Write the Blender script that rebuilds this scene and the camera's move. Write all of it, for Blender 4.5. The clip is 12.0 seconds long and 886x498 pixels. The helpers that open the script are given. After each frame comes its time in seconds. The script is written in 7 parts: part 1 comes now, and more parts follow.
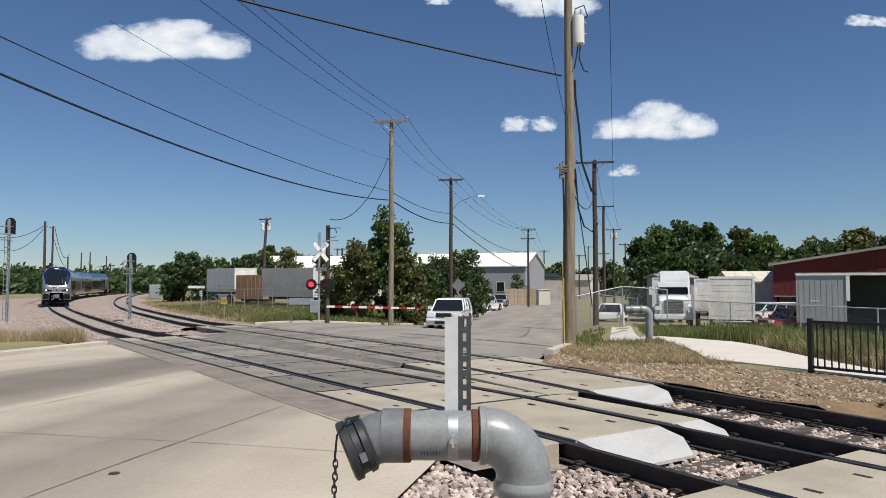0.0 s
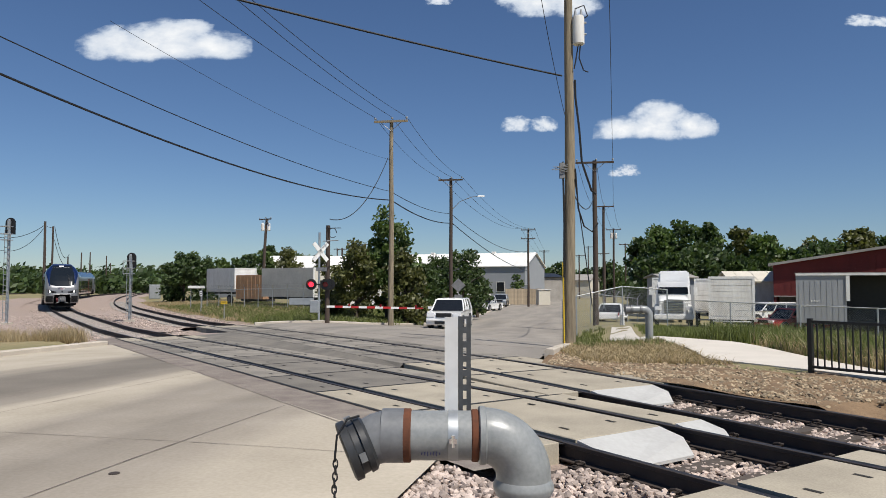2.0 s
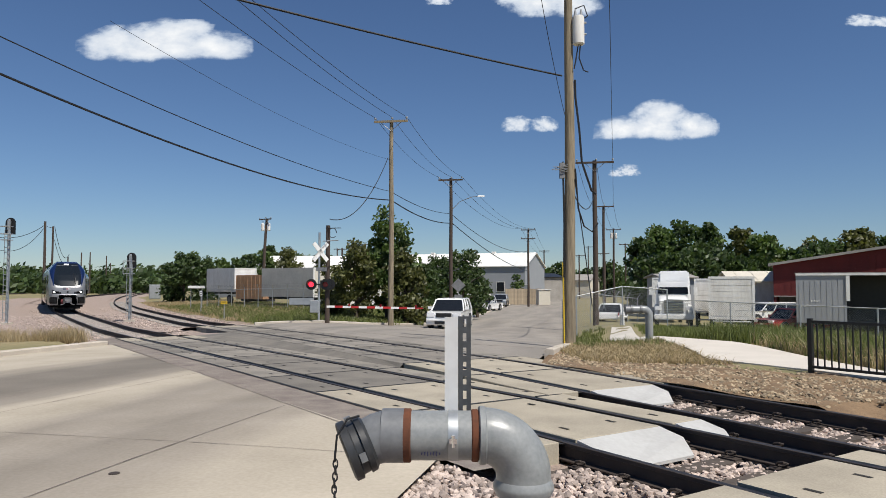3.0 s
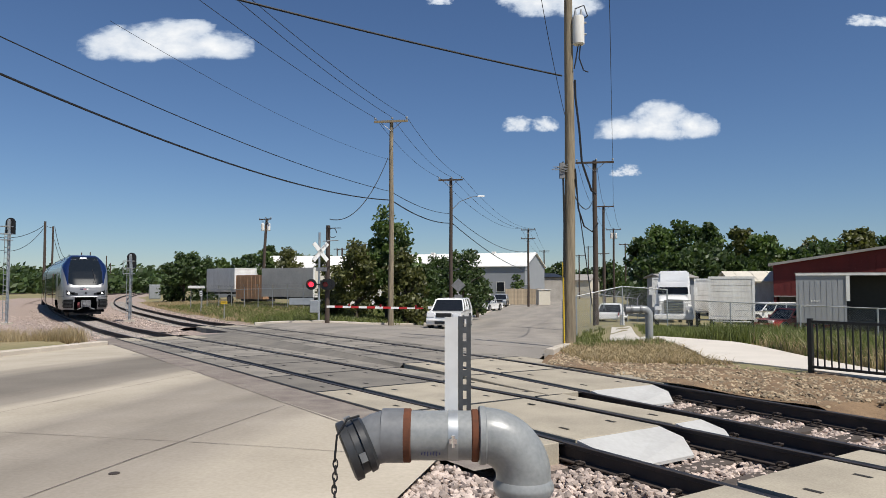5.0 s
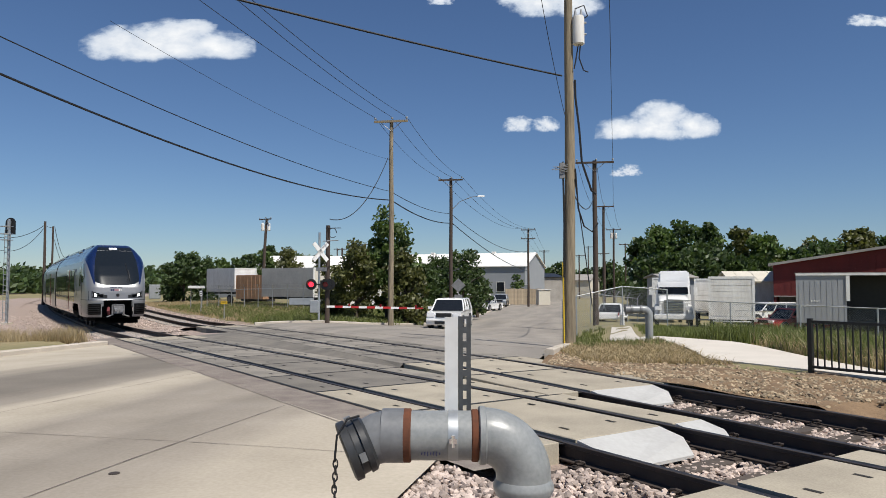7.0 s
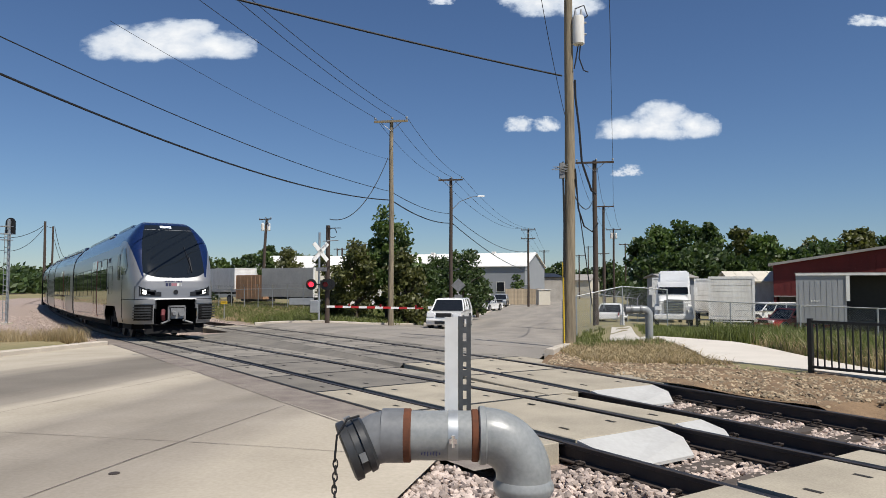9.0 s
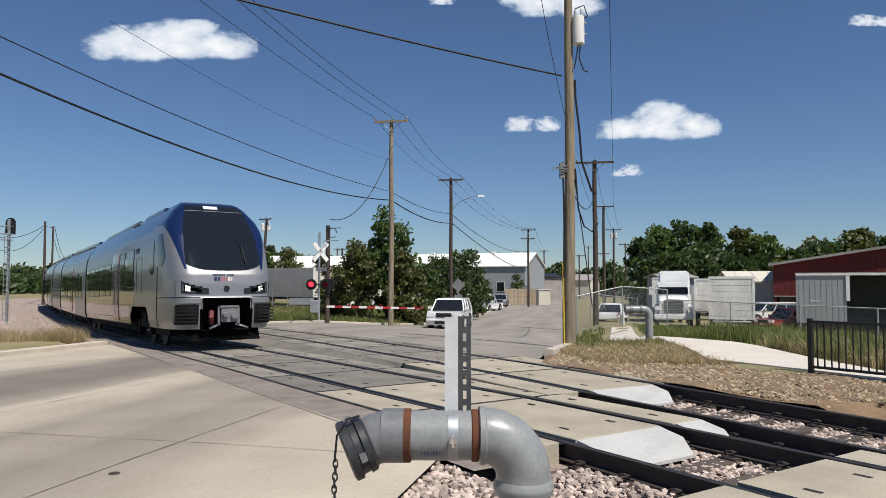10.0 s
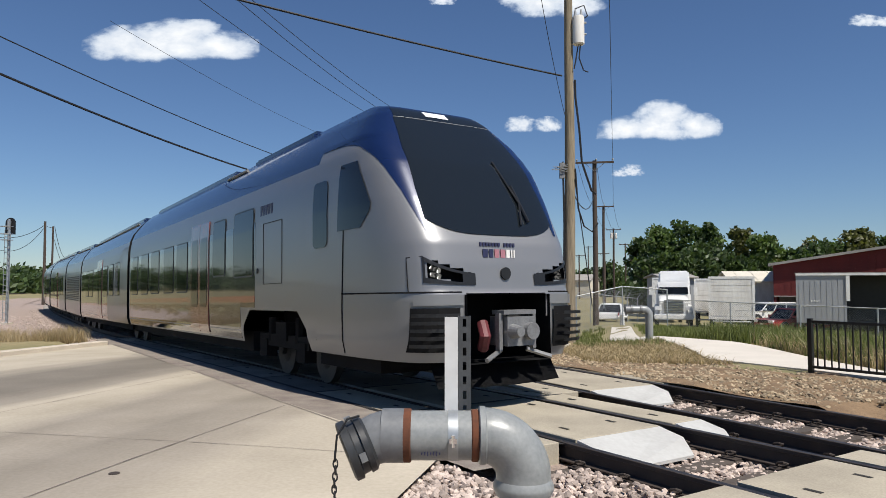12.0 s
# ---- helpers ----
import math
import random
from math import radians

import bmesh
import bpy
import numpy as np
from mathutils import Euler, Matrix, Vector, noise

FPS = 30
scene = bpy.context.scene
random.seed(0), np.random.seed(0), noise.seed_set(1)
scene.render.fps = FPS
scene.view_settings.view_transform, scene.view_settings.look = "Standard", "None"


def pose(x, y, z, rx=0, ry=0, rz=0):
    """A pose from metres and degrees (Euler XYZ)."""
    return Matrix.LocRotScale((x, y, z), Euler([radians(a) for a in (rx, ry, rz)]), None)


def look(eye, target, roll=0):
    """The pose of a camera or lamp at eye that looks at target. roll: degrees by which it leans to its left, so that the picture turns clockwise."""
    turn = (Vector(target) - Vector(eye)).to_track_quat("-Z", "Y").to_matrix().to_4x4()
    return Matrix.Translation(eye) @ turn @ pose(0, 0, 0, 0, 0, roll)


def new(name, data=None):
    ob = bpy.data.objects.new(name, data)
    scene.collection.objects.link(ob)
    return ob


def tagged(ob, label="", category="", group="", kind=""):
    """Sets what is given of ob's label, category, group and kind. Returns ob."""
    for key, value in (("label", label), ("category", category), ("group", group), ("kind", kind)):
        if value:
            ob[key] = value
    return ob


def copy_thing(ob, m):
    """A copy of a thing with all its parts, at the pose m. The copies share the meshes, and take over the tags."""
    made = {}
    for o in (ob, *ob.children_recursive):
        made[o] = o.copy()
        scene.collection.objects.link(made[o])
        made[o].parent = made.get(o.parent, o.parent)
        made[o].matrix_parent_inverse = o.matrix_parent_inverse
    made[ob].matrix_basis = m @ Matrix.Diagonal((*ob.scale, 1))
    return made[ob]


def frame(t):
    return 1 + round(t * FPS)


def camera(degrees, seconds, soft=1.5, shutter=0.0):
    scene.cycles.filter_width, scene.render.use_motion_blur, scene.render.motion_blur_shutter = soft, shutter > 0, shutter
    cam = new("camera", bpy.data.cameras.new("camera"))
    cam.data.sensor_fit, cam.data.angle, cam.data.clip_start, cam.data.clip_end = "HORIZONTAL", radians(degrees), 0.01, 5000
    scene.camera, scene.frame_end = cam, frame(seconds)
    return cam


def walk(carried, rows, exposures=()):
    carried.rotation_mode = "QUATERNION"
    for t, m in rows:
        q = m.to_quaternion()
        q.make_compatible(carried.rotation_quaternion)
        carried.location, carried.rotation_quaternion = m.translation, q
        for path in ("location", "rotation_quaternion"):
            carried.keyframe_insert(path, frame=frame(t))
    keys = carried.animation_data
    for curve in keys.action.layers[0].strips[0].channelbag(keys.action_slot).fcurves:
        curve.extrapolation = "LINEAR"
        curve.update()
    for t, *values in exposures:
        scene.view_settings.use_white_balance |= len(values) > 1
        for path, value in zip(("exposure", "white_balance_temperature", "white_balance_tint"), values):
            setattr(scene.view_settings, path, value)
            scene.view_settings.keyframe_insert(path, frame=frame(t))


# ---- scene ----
EYE = (0.0, 0.0, 1.53)
cam = camera(64.2, 12.0, soft=0.8)
LOOK0 = pose(*EYE, 92.79, 0, 0)
walk(cam, [(0.0, LOOK0), (12.0, LOOK0)], exposures=[(0.0, 0.16), (7.0, 0.18), (9.5, 0.18), (11.0, 0.2), (12.0, 0.28)])

# ---- light ----
SUN_DIR = Vector((0.66, -0.75, 1.55)).normalized()
world = bpy.data.worlds.new("sky")
scene.world = world
world.use_nodes = True
wn = world.node_tree
sky = wn.nodes.new("ShaderNodeTexSky")
sky.sky_type = "NISHITA"
sky.sun_disc = False
sky.sun_elevation = math.asin(SUN_DIR.z)
sky.sun_rotation = math.atan2(SUN_DIR.x, SUN_DIR.y)
sky.air_density, sky.dust_density, sky.ozone_density = 1.0, 0.0, 3.0
bg = wn.nodes["Background"]
bg.inputs["Strength"].default_value = 0.061
tint = wn.nodes.new("ShaderNodeMix")
tint.data_type, tint.blend_type = "RGBA", "MULTIPLY"
tint.inputs[0].default_value = 1.0
tint.inputs[7].default_value = (0.79, 0.93, 1.14, 1)
wn.links.new(sky.outputs[0], tint.inputs[6])
wn.links.new(tint.outputs[2], bg.inputs["Color"])
sun_data = bpy.data.lights.new("sun", "SUN")
sun_data.energy, sun_data.angle, sun_data.color = 4.9, radians(0.53), (1.0, 0.95, 0.87)
sun = new("sun", sun_data)
sun.matrix_world = look((0, 0, 60), Vector((0, 0, 60)) - SUN_DIR)


# ---- materials ----
def mat(name, col, rough=0.7, metal=0.0, col2=None, scale=3.0, fine=40.0, bump=0.0, amount=0.5, streak=None,
        island=0.0, spec=None, emit=0.0, rnd=0.0):
    """A surface with mottling at two scales, optional relief and variation from piece to piece."""
    m = bpy.data.materials.new(name)
    m.use_nodes = True
    nt = m.node_tree
    b = nt.nodes["Principled BSDF"]
    col = (*col, 1)
    tc = nt.nodes.new("ShaderNodeTexCoord")
    mp = nt.nodes.new("ShaderNodeMapping")
    nt.links.new(tc.outputs["Object"], mp.inputs["Vector"])
    if streak:
        mp.vector_type = "TEXTURE"
        mp.inputs["Scale"].default_value = tuple(1 / q for q in streak)
        mp.inputs["Rotation"].default_value = (0, 0, radians(-13) if "road" in name or "street" in name else 0)
    n1 = nt.nodes.new("ShaderNodeTexNoise")
    n1.inputs["Scale"].default_value, n1.inputs["Detail"].default_value = scale, 6
    n2 = nt.nodes.new("ShaderNodeTexNoise")
    n2.inputs["Scale"].default_value, n2.inputs["Detail"].default_value = fine, 4
    for q in (n1, n2):
        nt.links.new(mp.outputs[0], q.inputs["Vector"])
    ramp = nt.nodes.new("ShaderNodeMapRange")
    ramp.inputs["From Min"].default_value, ramp.inputs["From Max"].default_value = 0.3, 0.7
    add = nt.nodes.new("ShaderNodeMix")
    add.inputs[0].default_value = 0.4
    nt.links.new(n1.outputs[0], add.inputs[2])
    nt.links.new(n2.outputs[0], add.inputs[3])
    nt.links.new(add.outputs[0], ramp.inputs["Value"])
    mix = nt.nodes.new("ShaderNodeMix")
    mix.data_type = "RGBA"
    c2 = (*(col2 or tuple(c * (1 - amount) for c in col[:3])), 1)
    mix.inputs[6].default_value, mix.inputs[7].default_value = col, c2
    nt.links.new(ramp.outputs[0], mix.inputs[0])
    out = mix.outputs[2]
    if island or rnd:
        src = nt.nodes.new("ShaderNodeNewGeometry" if island else "ShaderNodeObjectInfo")
        hsv = nt.nodes.new("ShaderNodeHueSaturation")
        mr = nt.nodes.new("ShaderNodeMapRange")
        k = island or rnd
        mr.inputs["To Min"].default_value, mr.inputs["To Max"].default_value = 1 - k, 1 + k
        nt.links.new(src.outputs["Random Per Island" if island else "Random"], mr.inputs["Value"])
        nt.links.new(mr.outputs[0], hsv.inputs["Value"])
        nt.links.new(out, hsv.inputs["Color"])
        out = hsv.outputs[0]
    nt.links.new(out, b.inputs["Base Color"])
    b.inputs["Roughness"].default_value, b.inputs["Metallic"].default_value = rough, metal
    if spec is not None:
        b.inputs["Specular IOR Level"].default_value = spec
    if bump:
        bp = nt.nodes.new("ShaderNodeBump")
        bp.inputs["Strength"].default_value, bp.inputs["Distance"].default_value = 1.0, bump
        nt.links.new(add.outputs[0], bp.inputs["Height"])
        nt.links.new(bp.outputs[0], b.inputs["Normal"])
    if emit:
        b.inputs["Emission Color"].default_value, b.inputs["Emission Strength"].default_value = col, emit
    return m


def glossy(name, col, rough=0.05, metal=0.0, coat=0.0):
    m = bpy.data.materials.new(name)
    m.use_nodes = True
    b = m.node_tree.nodes["Principled BSDF"]
    b.inputs["Base Color"].default_value = (*col, 1)
    b.inputs["Roughness"].default_value, b.inputs["Metallic"].default_value = rough, metal
    b.inputs["Coat Weight"].default_value = coat
    return m


M = {}
M["soil"] = mat("soil", (0.30, 0.24, 0.13), 0.95, col2=(0.13, 0.13, 0.05), scale=0.25, fine=6, bump=0.03)
M["chips"] = mat("chips", (0.27, 0.18, 0.10), 0.95, col2=(0.09, 0.055, 0.03), scale=1.6, fine=34, bump=0.04)
M["street_concrete"] = mat("street_concrete", (0.33, 0.295, 0.25), 0.85, col2=(0.17, 0.155, 0.135), scale=0.5, fine=24, bump=0.002, streak=(1.5, 0.3, 1))
M["asphalt"] = mat("asphalt", (0.29, 0.255, 0.21), 0.9, col2=(0.13, 0.10, 0.09), scale=3.0, fine=70, bump=0.012)
M["panel"] = mat("panel", (0.29, 0.26, 0.215), 0.85, col2=(0.12, 0.11, 0.095), scale=1.3, fine=60, bump=0.002, rnd=0.2)
M["panel_new"] = mat("panel_new", (0.46, 0.405, 0.31), 0.85, col2=(0.25, 0.22, 0.17), scale=1.3, fine=60, bump=0.002, rnd=0.06)
M["rubber"] = mat("rubber", (0.035, 0.033, 0.032), 0.75, scale=6, fine=60)
M["hole"] = mat("hole", (0.03, 0.026, 0.022), 0.9)
M["rail_side"] = mat("rail_side", (0.055, 0.04, 0.032), 0.8, col2=(0.028, 0.021, 0.018), scale=5, fine=70, bump=0.001)
M["rail_head"] = mat("rail_head", (0.10, 0.09, 0.085), 0.5, 0.8, col2=(0.05, 0.043, 0.04), scale=8, fine=60, streak=(1, 1, 1))
M["tie"] = mat("tie", (0.10, 0.08, 0.065), 0.95, col2=(0.05, 0.04, 0.034), scale=3, fine=40, bump=0.006, rnd=0.2)
M["tie_concrete"] = mat("tie_concrete", (0.36, 0.33, 0.30), 0.9, col2=(0.25, 0.23, 0.21), scale=3, fine=40, rnd=0.1)
M["ballast"] = mat("ballast", (0.42, 0.33, 0.28), 0.95, col2=(0.20, 0.155, 0.13), scale=7, fine=30, bump=0.05)
M["stone"] = mat("stone", (0.47, 0.38, 0.33), 0.9, col2=(0.32, 0.26, 0.22), scale=6, fine=50, island=0.5)
M["gravel"] = mat("gravel", (0.36, 0.285, 0.19), 0.9, col2=(0.19, 0.14, 0.085), scale=6, fine=50, island=0.5)
M["pavement"] = mat("pavement", (0.62, 0.57, 0.50), 0.85, col2=(0.50, 0.46, 0.40), scale=1.0, fine=30, bump=0.002)
M["kerb"] = mat("kerb", (0.55, 0.49, 0.41), 0.85, col2=(0.40, 0.35, 0.29), scale=1.5, fine=30, bump=0.003)
M["steel_plate"] = mat("steel_plate", (0.50, 0.50, 0.48), 0.6, 0.0, col2=(0.38, 0.37, 0.35), scale=2, fine=20)
M["pole_wood"] = mat("pole_wood", (0.34, 0.28, 0.19), 0.9, col2=(0.10, 0.08, 0.055), scale=4, fine=14, bump=0.006, streak=(4, 4, 0.25))
M["pole_dark"] = mat("pole_dark", (0.085, 0.06, 0.045), 0.9, col2=(0.04, 0.03, 0.025), scale=3, fine=14, bump=0.006, streak=(4, 4, 0.25))
M["galv"] = mat("galv", (0.50, 0.52, 0.53), 0.45, 0.7, col2=(0.36, 0.38, 0.39), scale=5, fine=40)
M["dull_steel"] = mat("dull_steel", (0.30, 0.30, 0.30), 0.55, 0.6, col2=(0.18, 0.18, 0.18), scale=5, fine=40)
M["pipe_grey"] = mat("pipe_grey", (0.29, 0.30, 0.295), 0.36, 0.0, col2=(0.18, 0.19, 0.19), scale=14, fine=70, bump=0.001)
M["pipe_dark"] = mat("pipe_dark", (0.19, 0.195, 0.20), 0.45, 0.0, col2=(0.10, 0.105, 0.11), scale=5, fine=45)
M["rust"] = mat("rust", (0.14, 0.045, 0.018), 0.9, col2=(0.07, 0.026, 0.013), scale=18, fine=90, bump=0.001)
M["black_rubber"] = mat("black_rubber", (0.04, 0.042, 0.045), 0.45, scale=8, fine=60)
M["black"] = mat("black", (0.012, 0.012, 0.013), 0.6)
M["black_paint"] = mat("black_paint", (0.015, 0.015, 0.016), 0.4, scale=6)
M["white"] = mat("white", (0.84, 0.84, 0.82), 0.5, col2=(0.62, 0.61, 0.58), scale=1.5, fine=12)
M["white_dirty"] = mat("white_dirty", (0.78, 0.77, 0.74), 0.6, col2=(0.56, 0.54, 0.5), scale=1.2, fine=9, streak=(2, 2, 0.5))
M["car_white"] = glossy("car_white", (0.78, 0.78, 0.77), 0.25, coat=0.6)
M["car_silver"] = glossy("car_silver", (0.42, 0.43, 0.45), 0.3, 0.5, coat=0.6)
M["car_red"] = glossy("car_red", (0.30, 0.03, 0.035), 0.3, coat=0.5)
M["glass_dark"] = glossy("glass_dark", (0.012, 0.014, 0.017), 0.04)
M["tyre"] = mat("tyre", (0.022, 0.022, 0.022), 0.85, scale=9)
M["chrome"] = glossy("chrome", (0.75, 0.76, 0.78), 0.15, 1.0)
M["lamp_clear"] = glossy("lamp_clear", (0.75, 0.76, 0.78), 0.12)
M["red_on"] = mat("red_on", (1.0, 0.02, 0.04), 0.4, emit=3.0)
M["red_off"] = glossy("red_off", (0.22, 0.005, 0.01), 0.2)
M["red_paint"] = mat("red_paint", (0.55, 0.03, 0.03), 0.5, scale=2)
M["barn_red"] = mat("barn_red", (0.15, 0.014, 0.012), 0.75, col2=(0.085, 0.009, 0.008), scale=0.8, fine=8)
M["roof_grey"] = mat("roof_grey", (0.36, 0.34, 0.31), 0.7, col2=(0.22, 0.2, 0.18), scale=0.8, fine=8)
M["roof_white"] = mat("roof_white", (0.80, 0.79, 0.75), 0.5, col2=(0.66, 0.64, 0.60), scale=0.4, fine=4)
M["wall_grey"] = mat("wall_grey", (0.30, 0.315, 0.335), 0.7, col2=(0.27, 0.285, 0.3), scale=0.7, fine=6)
M["wall_cream"] = mat("wall_cream", (0.62, 0.58, 0.49), 0.7, col2=(0.5, 0.46, 0.38), scale=0.7, fine=6)
# side of the large trailer, greyer than its end to stand for shade
M["trailer_shaded_grey"] = mat("trailer_shaded_grey", (0.46, 0.45, 0.42), 0.6, col2=(0.32, 0.31, 0.29), scale=0.8, fine=7)
# steel darkened in its colour to stand for the strut's shadow side
M["strut"] = mat("strut", (0.10, 0.105, 0.11), 0.5, 0.3, scale=8, fine=60)
M["rust_sheet"] = mat("rust_sheet", (0.55, 0.34, 0.19), 0.8, col2=(0.24, 0.12, 0.06), scale=1.0, fine=9, streak=(2, 2, 0.4))
M["wood_board"] = mat("wood_board", (0.42, 0.34, 0.24), 0.9, col2=(0.25, 0.2, 0.14), scale=2, fine=20, rnd=0.2)
M["yellow"] = mat("yellow", (0.75, 0.50, 0.03), 0.5)
M["bark"] = mat("bark", (0.11, 0.085, 0.06), 0.95, col2=(0.05, 0.04, 0.03), scale=4, fine=20, bump=0.02)


def road_mat():
    """Worn concrete with bands of tyre dirt along the lanes, stains and fine grit."""
    m = mat("concrete_road", (1.0, 1.0, 1.0), 0.85, col2=(0.70, 0.69, 0.66), scale=0.9, fine=26, bump=0.002)
    nt = m.node_tree
    b = nt.nodes["Principled BSDF"]
    geo = nt.nodes.new("ShaderNodeTexCoord")

    def math_node(op, a, c, d=None):
        q = nt.nodes.new("ShaderNodeMath")
        q.operation = op
        for k, v in enumerate((a, c, d)):
            if isinstance(v, (int, float)):
                q.inputs[k].default_value = v
            elif v is not None:
                nt.links.new(v, q.inputs[k])
        return q.outputs[0]

    dot = nt.nodes.new("ShaderNodeVectorMath")
    dot.operation = "DOT_PRODUCT"
    dot.inputs[1].default_value = (0.977, -0.212, 0)
    nt.links.new(geo.outputs["Object"], dot.inputs[0])
    along = nt.nodes.new("ShaderNodeMapping")
    along.vector_type = "TEXTURE"
    along.inputs["Rotation"].default_value = (0, 0, radians(-12.2))
    along.inputs["Scale"].default_value = (0.9, 9.0, 1)
    nt.links.new(geo.outputs["Object"], along.inputs["Vector"])
    wob = nt.nodes.new("ShaderNodeTexNoise")
    wob.inputs["Scale"].default_value, wob.inputs["Detail"].default_value = 1.0, 5
    nt.links.new(along.outputs[0], wob.inputs["Vector"])
    u = math_node("MULTIPLY_ADD", math_node("SUBTRACT", wob.outputs[0], 0.5), 1.6, dot.outputs["Value"])
    fac = math_node("MULTIPLY_ADD", u, 1 / 14, 1.0)
    ramp = nt.nodes.new("ShaderNodeValToRGB")
    stops = [(-14, 0.50), (-11.4, 0.46), (-10.4, 0.22), (-8.7, 0.20), (-7.6, 0.31), (-7.2, 0.48), (-6.6, 0.44), (-6.0, 0.29), (-5.2, 0.34),
             (-4.6, 0.27), (-3.7, 0.34), (-2.8, 0.46), (-1.5, 0.52)]
    els = ramp.color_ramp.elements
    while len(els) < len(stops):
        els.new(0.5)
    for e, (p, v) in zip(els, stops):
        e.position = (p + 14) / 14
        e.color = (v, v * (0.88 if v > 0.4 else 0.875), v * (0.70 if v > 0.4 else 0.72), 1)
    nt.links.new(fac, ramp.inputs[0])
    mul = nt.nodes.new("ShaderNodeMix")
    mul.data_type, mul.blend_type = "RGBA", "MULTIPLY"
    mul.inputs[0].default_value = 1.0
    nt.links.new(ramp.outputs[0], mul.inputs[6])
    nt.links.new(b.inputs["Base Color"].links[0].from_socket, mul.inputs[7])
    nt.links.new(mul.outputs[2], b.inputs["Base Color"])
    return m


M["concrete_road"] = road_mat()


def leaf_mat(name, a, b, k=0.45):
    m = mat(name, a, 0.55, col2=b, scale=0.5, fine=3, island=k)
    nt = m.node_tree
    p = nt.nodes["Principled BSDF"]
    tr = nt.nodes.new("ShaderNodeBsdfTranslucent")
    tr.inputs["Color"].default_value = (a[0] * 1.3, a[1] * 1.4, a[2], 1)
    mx = nt.nodes.new("ShaderNodeMixShader")
    mx.inputs[0].default_value = 0.3
    nt.links.new(p.outputs[0], mx.inputs[1])
    nt.links.new(tr.outputs[0], mx.inputs[2])
    nt.links.new(mx.outputs[0], nt.nodes["Material Output"].inputs["Surface"])
    return m


M["leaf"] = leaf_mat("leaf", (0.10, 0.15, 0.036), (0.05, 0.08, 0.02))
M["leaf_dark"] = leaf_mat("leaf_dark", (0.065, 0.10, 0.028), (0.032, 0.055, 0.016))
M["leaf_olive"] = leaf_mat("leaf_olive", (0.115, 0.12, 0.034), (0.06, 0.065, 0.02))
M["grass_green"] = leaf_mat("grass_green", (0.16, 0.19, 0.05), (0.10, 0.11, 0.035))
M["grass_dry"] = leaf_mat("grass_dry", (0.42, 0.33, 0.2), (0.27, 0.2, 0.11), 0.35)


# ---- mesh helpers ----
def box(bm, c, size, m=None, taper=(1, 1)):
    """A box of full size about c; its top face is scaled by taper."""
    hx, hy, hz = (q / 2 for q in size)
    vs = []
    for z in (-1, 1):
        k = taper if z > 0 else (1, 1)
        for x, y in ((-1, -1), (1, -1), (1, 1), (-1, 1)):
            p = Vector((c[0] + x * hx * k[0], c[1] + y * hy * k[1], c[2] + z * hz))
            vs.append(bm.verts.new(m @ p if m else p))
    for f in ((3, 2, 1, 0), (4, 5, 6, 7), (0, 1, 5, 4), (1, 2, 6, 5), (2, 3, 7, 6), (3, 0, 4, 7)):
        bm.faces.new([vs[i] for i in f])
    return vs


def bridge(bm, rings, closed=True, cap=(True, True)):
    rows = [[bm.verts.new(p) for p in r] for r in rings]
    n = len(rows[0])
    for a, b in zip(rows, rows[1:]):
        for i in range(n if closed else n - 1):
            j = (i + 1) % n
            bm.faces.new((a[i], a[j], b[j], b[i]))
    if closed and cap[0]:
        bm.faces.new(rows[0][::-1])
    if closed and cap[1]:
        bm.faces.new(rows[-1])
    return rows


def tube(bm, pts, r, seg=8, cap=True):
    """A round bar along pts; r is one radius or one for each point."""
    pts = [Vector(p) for p in pts]
    rs = r if isinstance(r, (list, tuple)) else [r] * len(pts)
    rings, side = [], None
    for i, p in enumerate(pts):
        d = (pts[min(i + 1, len(pts) - 1)] - pts[max(i - 1, 0)]).normalized()
        if side is None:
            side = d.orthogonal().normalized()
        side = (side - d * side.dot(d)).normalized()
        up = d.cross(side)
        rings.append([p + (side * math.cos(a) + up * math.sin(a)) * rs[i] for a in (2 * math.pi * k / seg for k in range(seg))])
    bridge(bm, rings, True, (cap, cap))


def prism(bm, poly, z0, z1, m=None):
    """A flat outline raised from z0 to z1."""
    rings = [[(m @ Vector((x, y, z))) if m else Vector((x, y, z)) for x, y in poly] for z in (z0, z1)]
    bridge(bm, rings)


def mesh_of(name, bm, material, smooth=False):
    bmesh.ops.recalc_face_normals(bm, faces=bm.faces)
    me = bpy.data.meshes.new(name)
    bm.to_mesh(me)
    bm.free()
    me.materials.append(material)
    if smooth:
        me.shade_smooth()
        me.set_sharp_from_angle(angle=radians(38))
    return me


def part(name, bm, material, parent=None, label="", smooth=False, at=None):
    me = bm if isinstance(bm, bpy.types.Mesh) else mesh_of(name, bm, material, smooth)
    ob = new(name, me)
    if parent:
        ob.parent = parent
    if at is not None:
        ob.matrix_basis = at
    if label:
        ob["label"] = label
    return ob


def thing(name, m, label, category, group="", kind=""):
    ob = new(name)
    ob.empty_display_size = 0.2
    ob.matrix_basis = m
    return tagged(ob, label, category, group, kind)


def structure(name, bm, material, label, category, kind="structure", smooth=False):
    return tagged(part(name, bm, material, None, "", smooth), label, category, "", kind)


def sheet(name, verts, faces, material):
    me = bpy.data.meshes.new(name)
    me.from_pydata(verts, [], faces)
    me.materials.append(material)
    me.update()
    return me


# ---- the two tracks and the lie of the land ----
STEP = 0.25


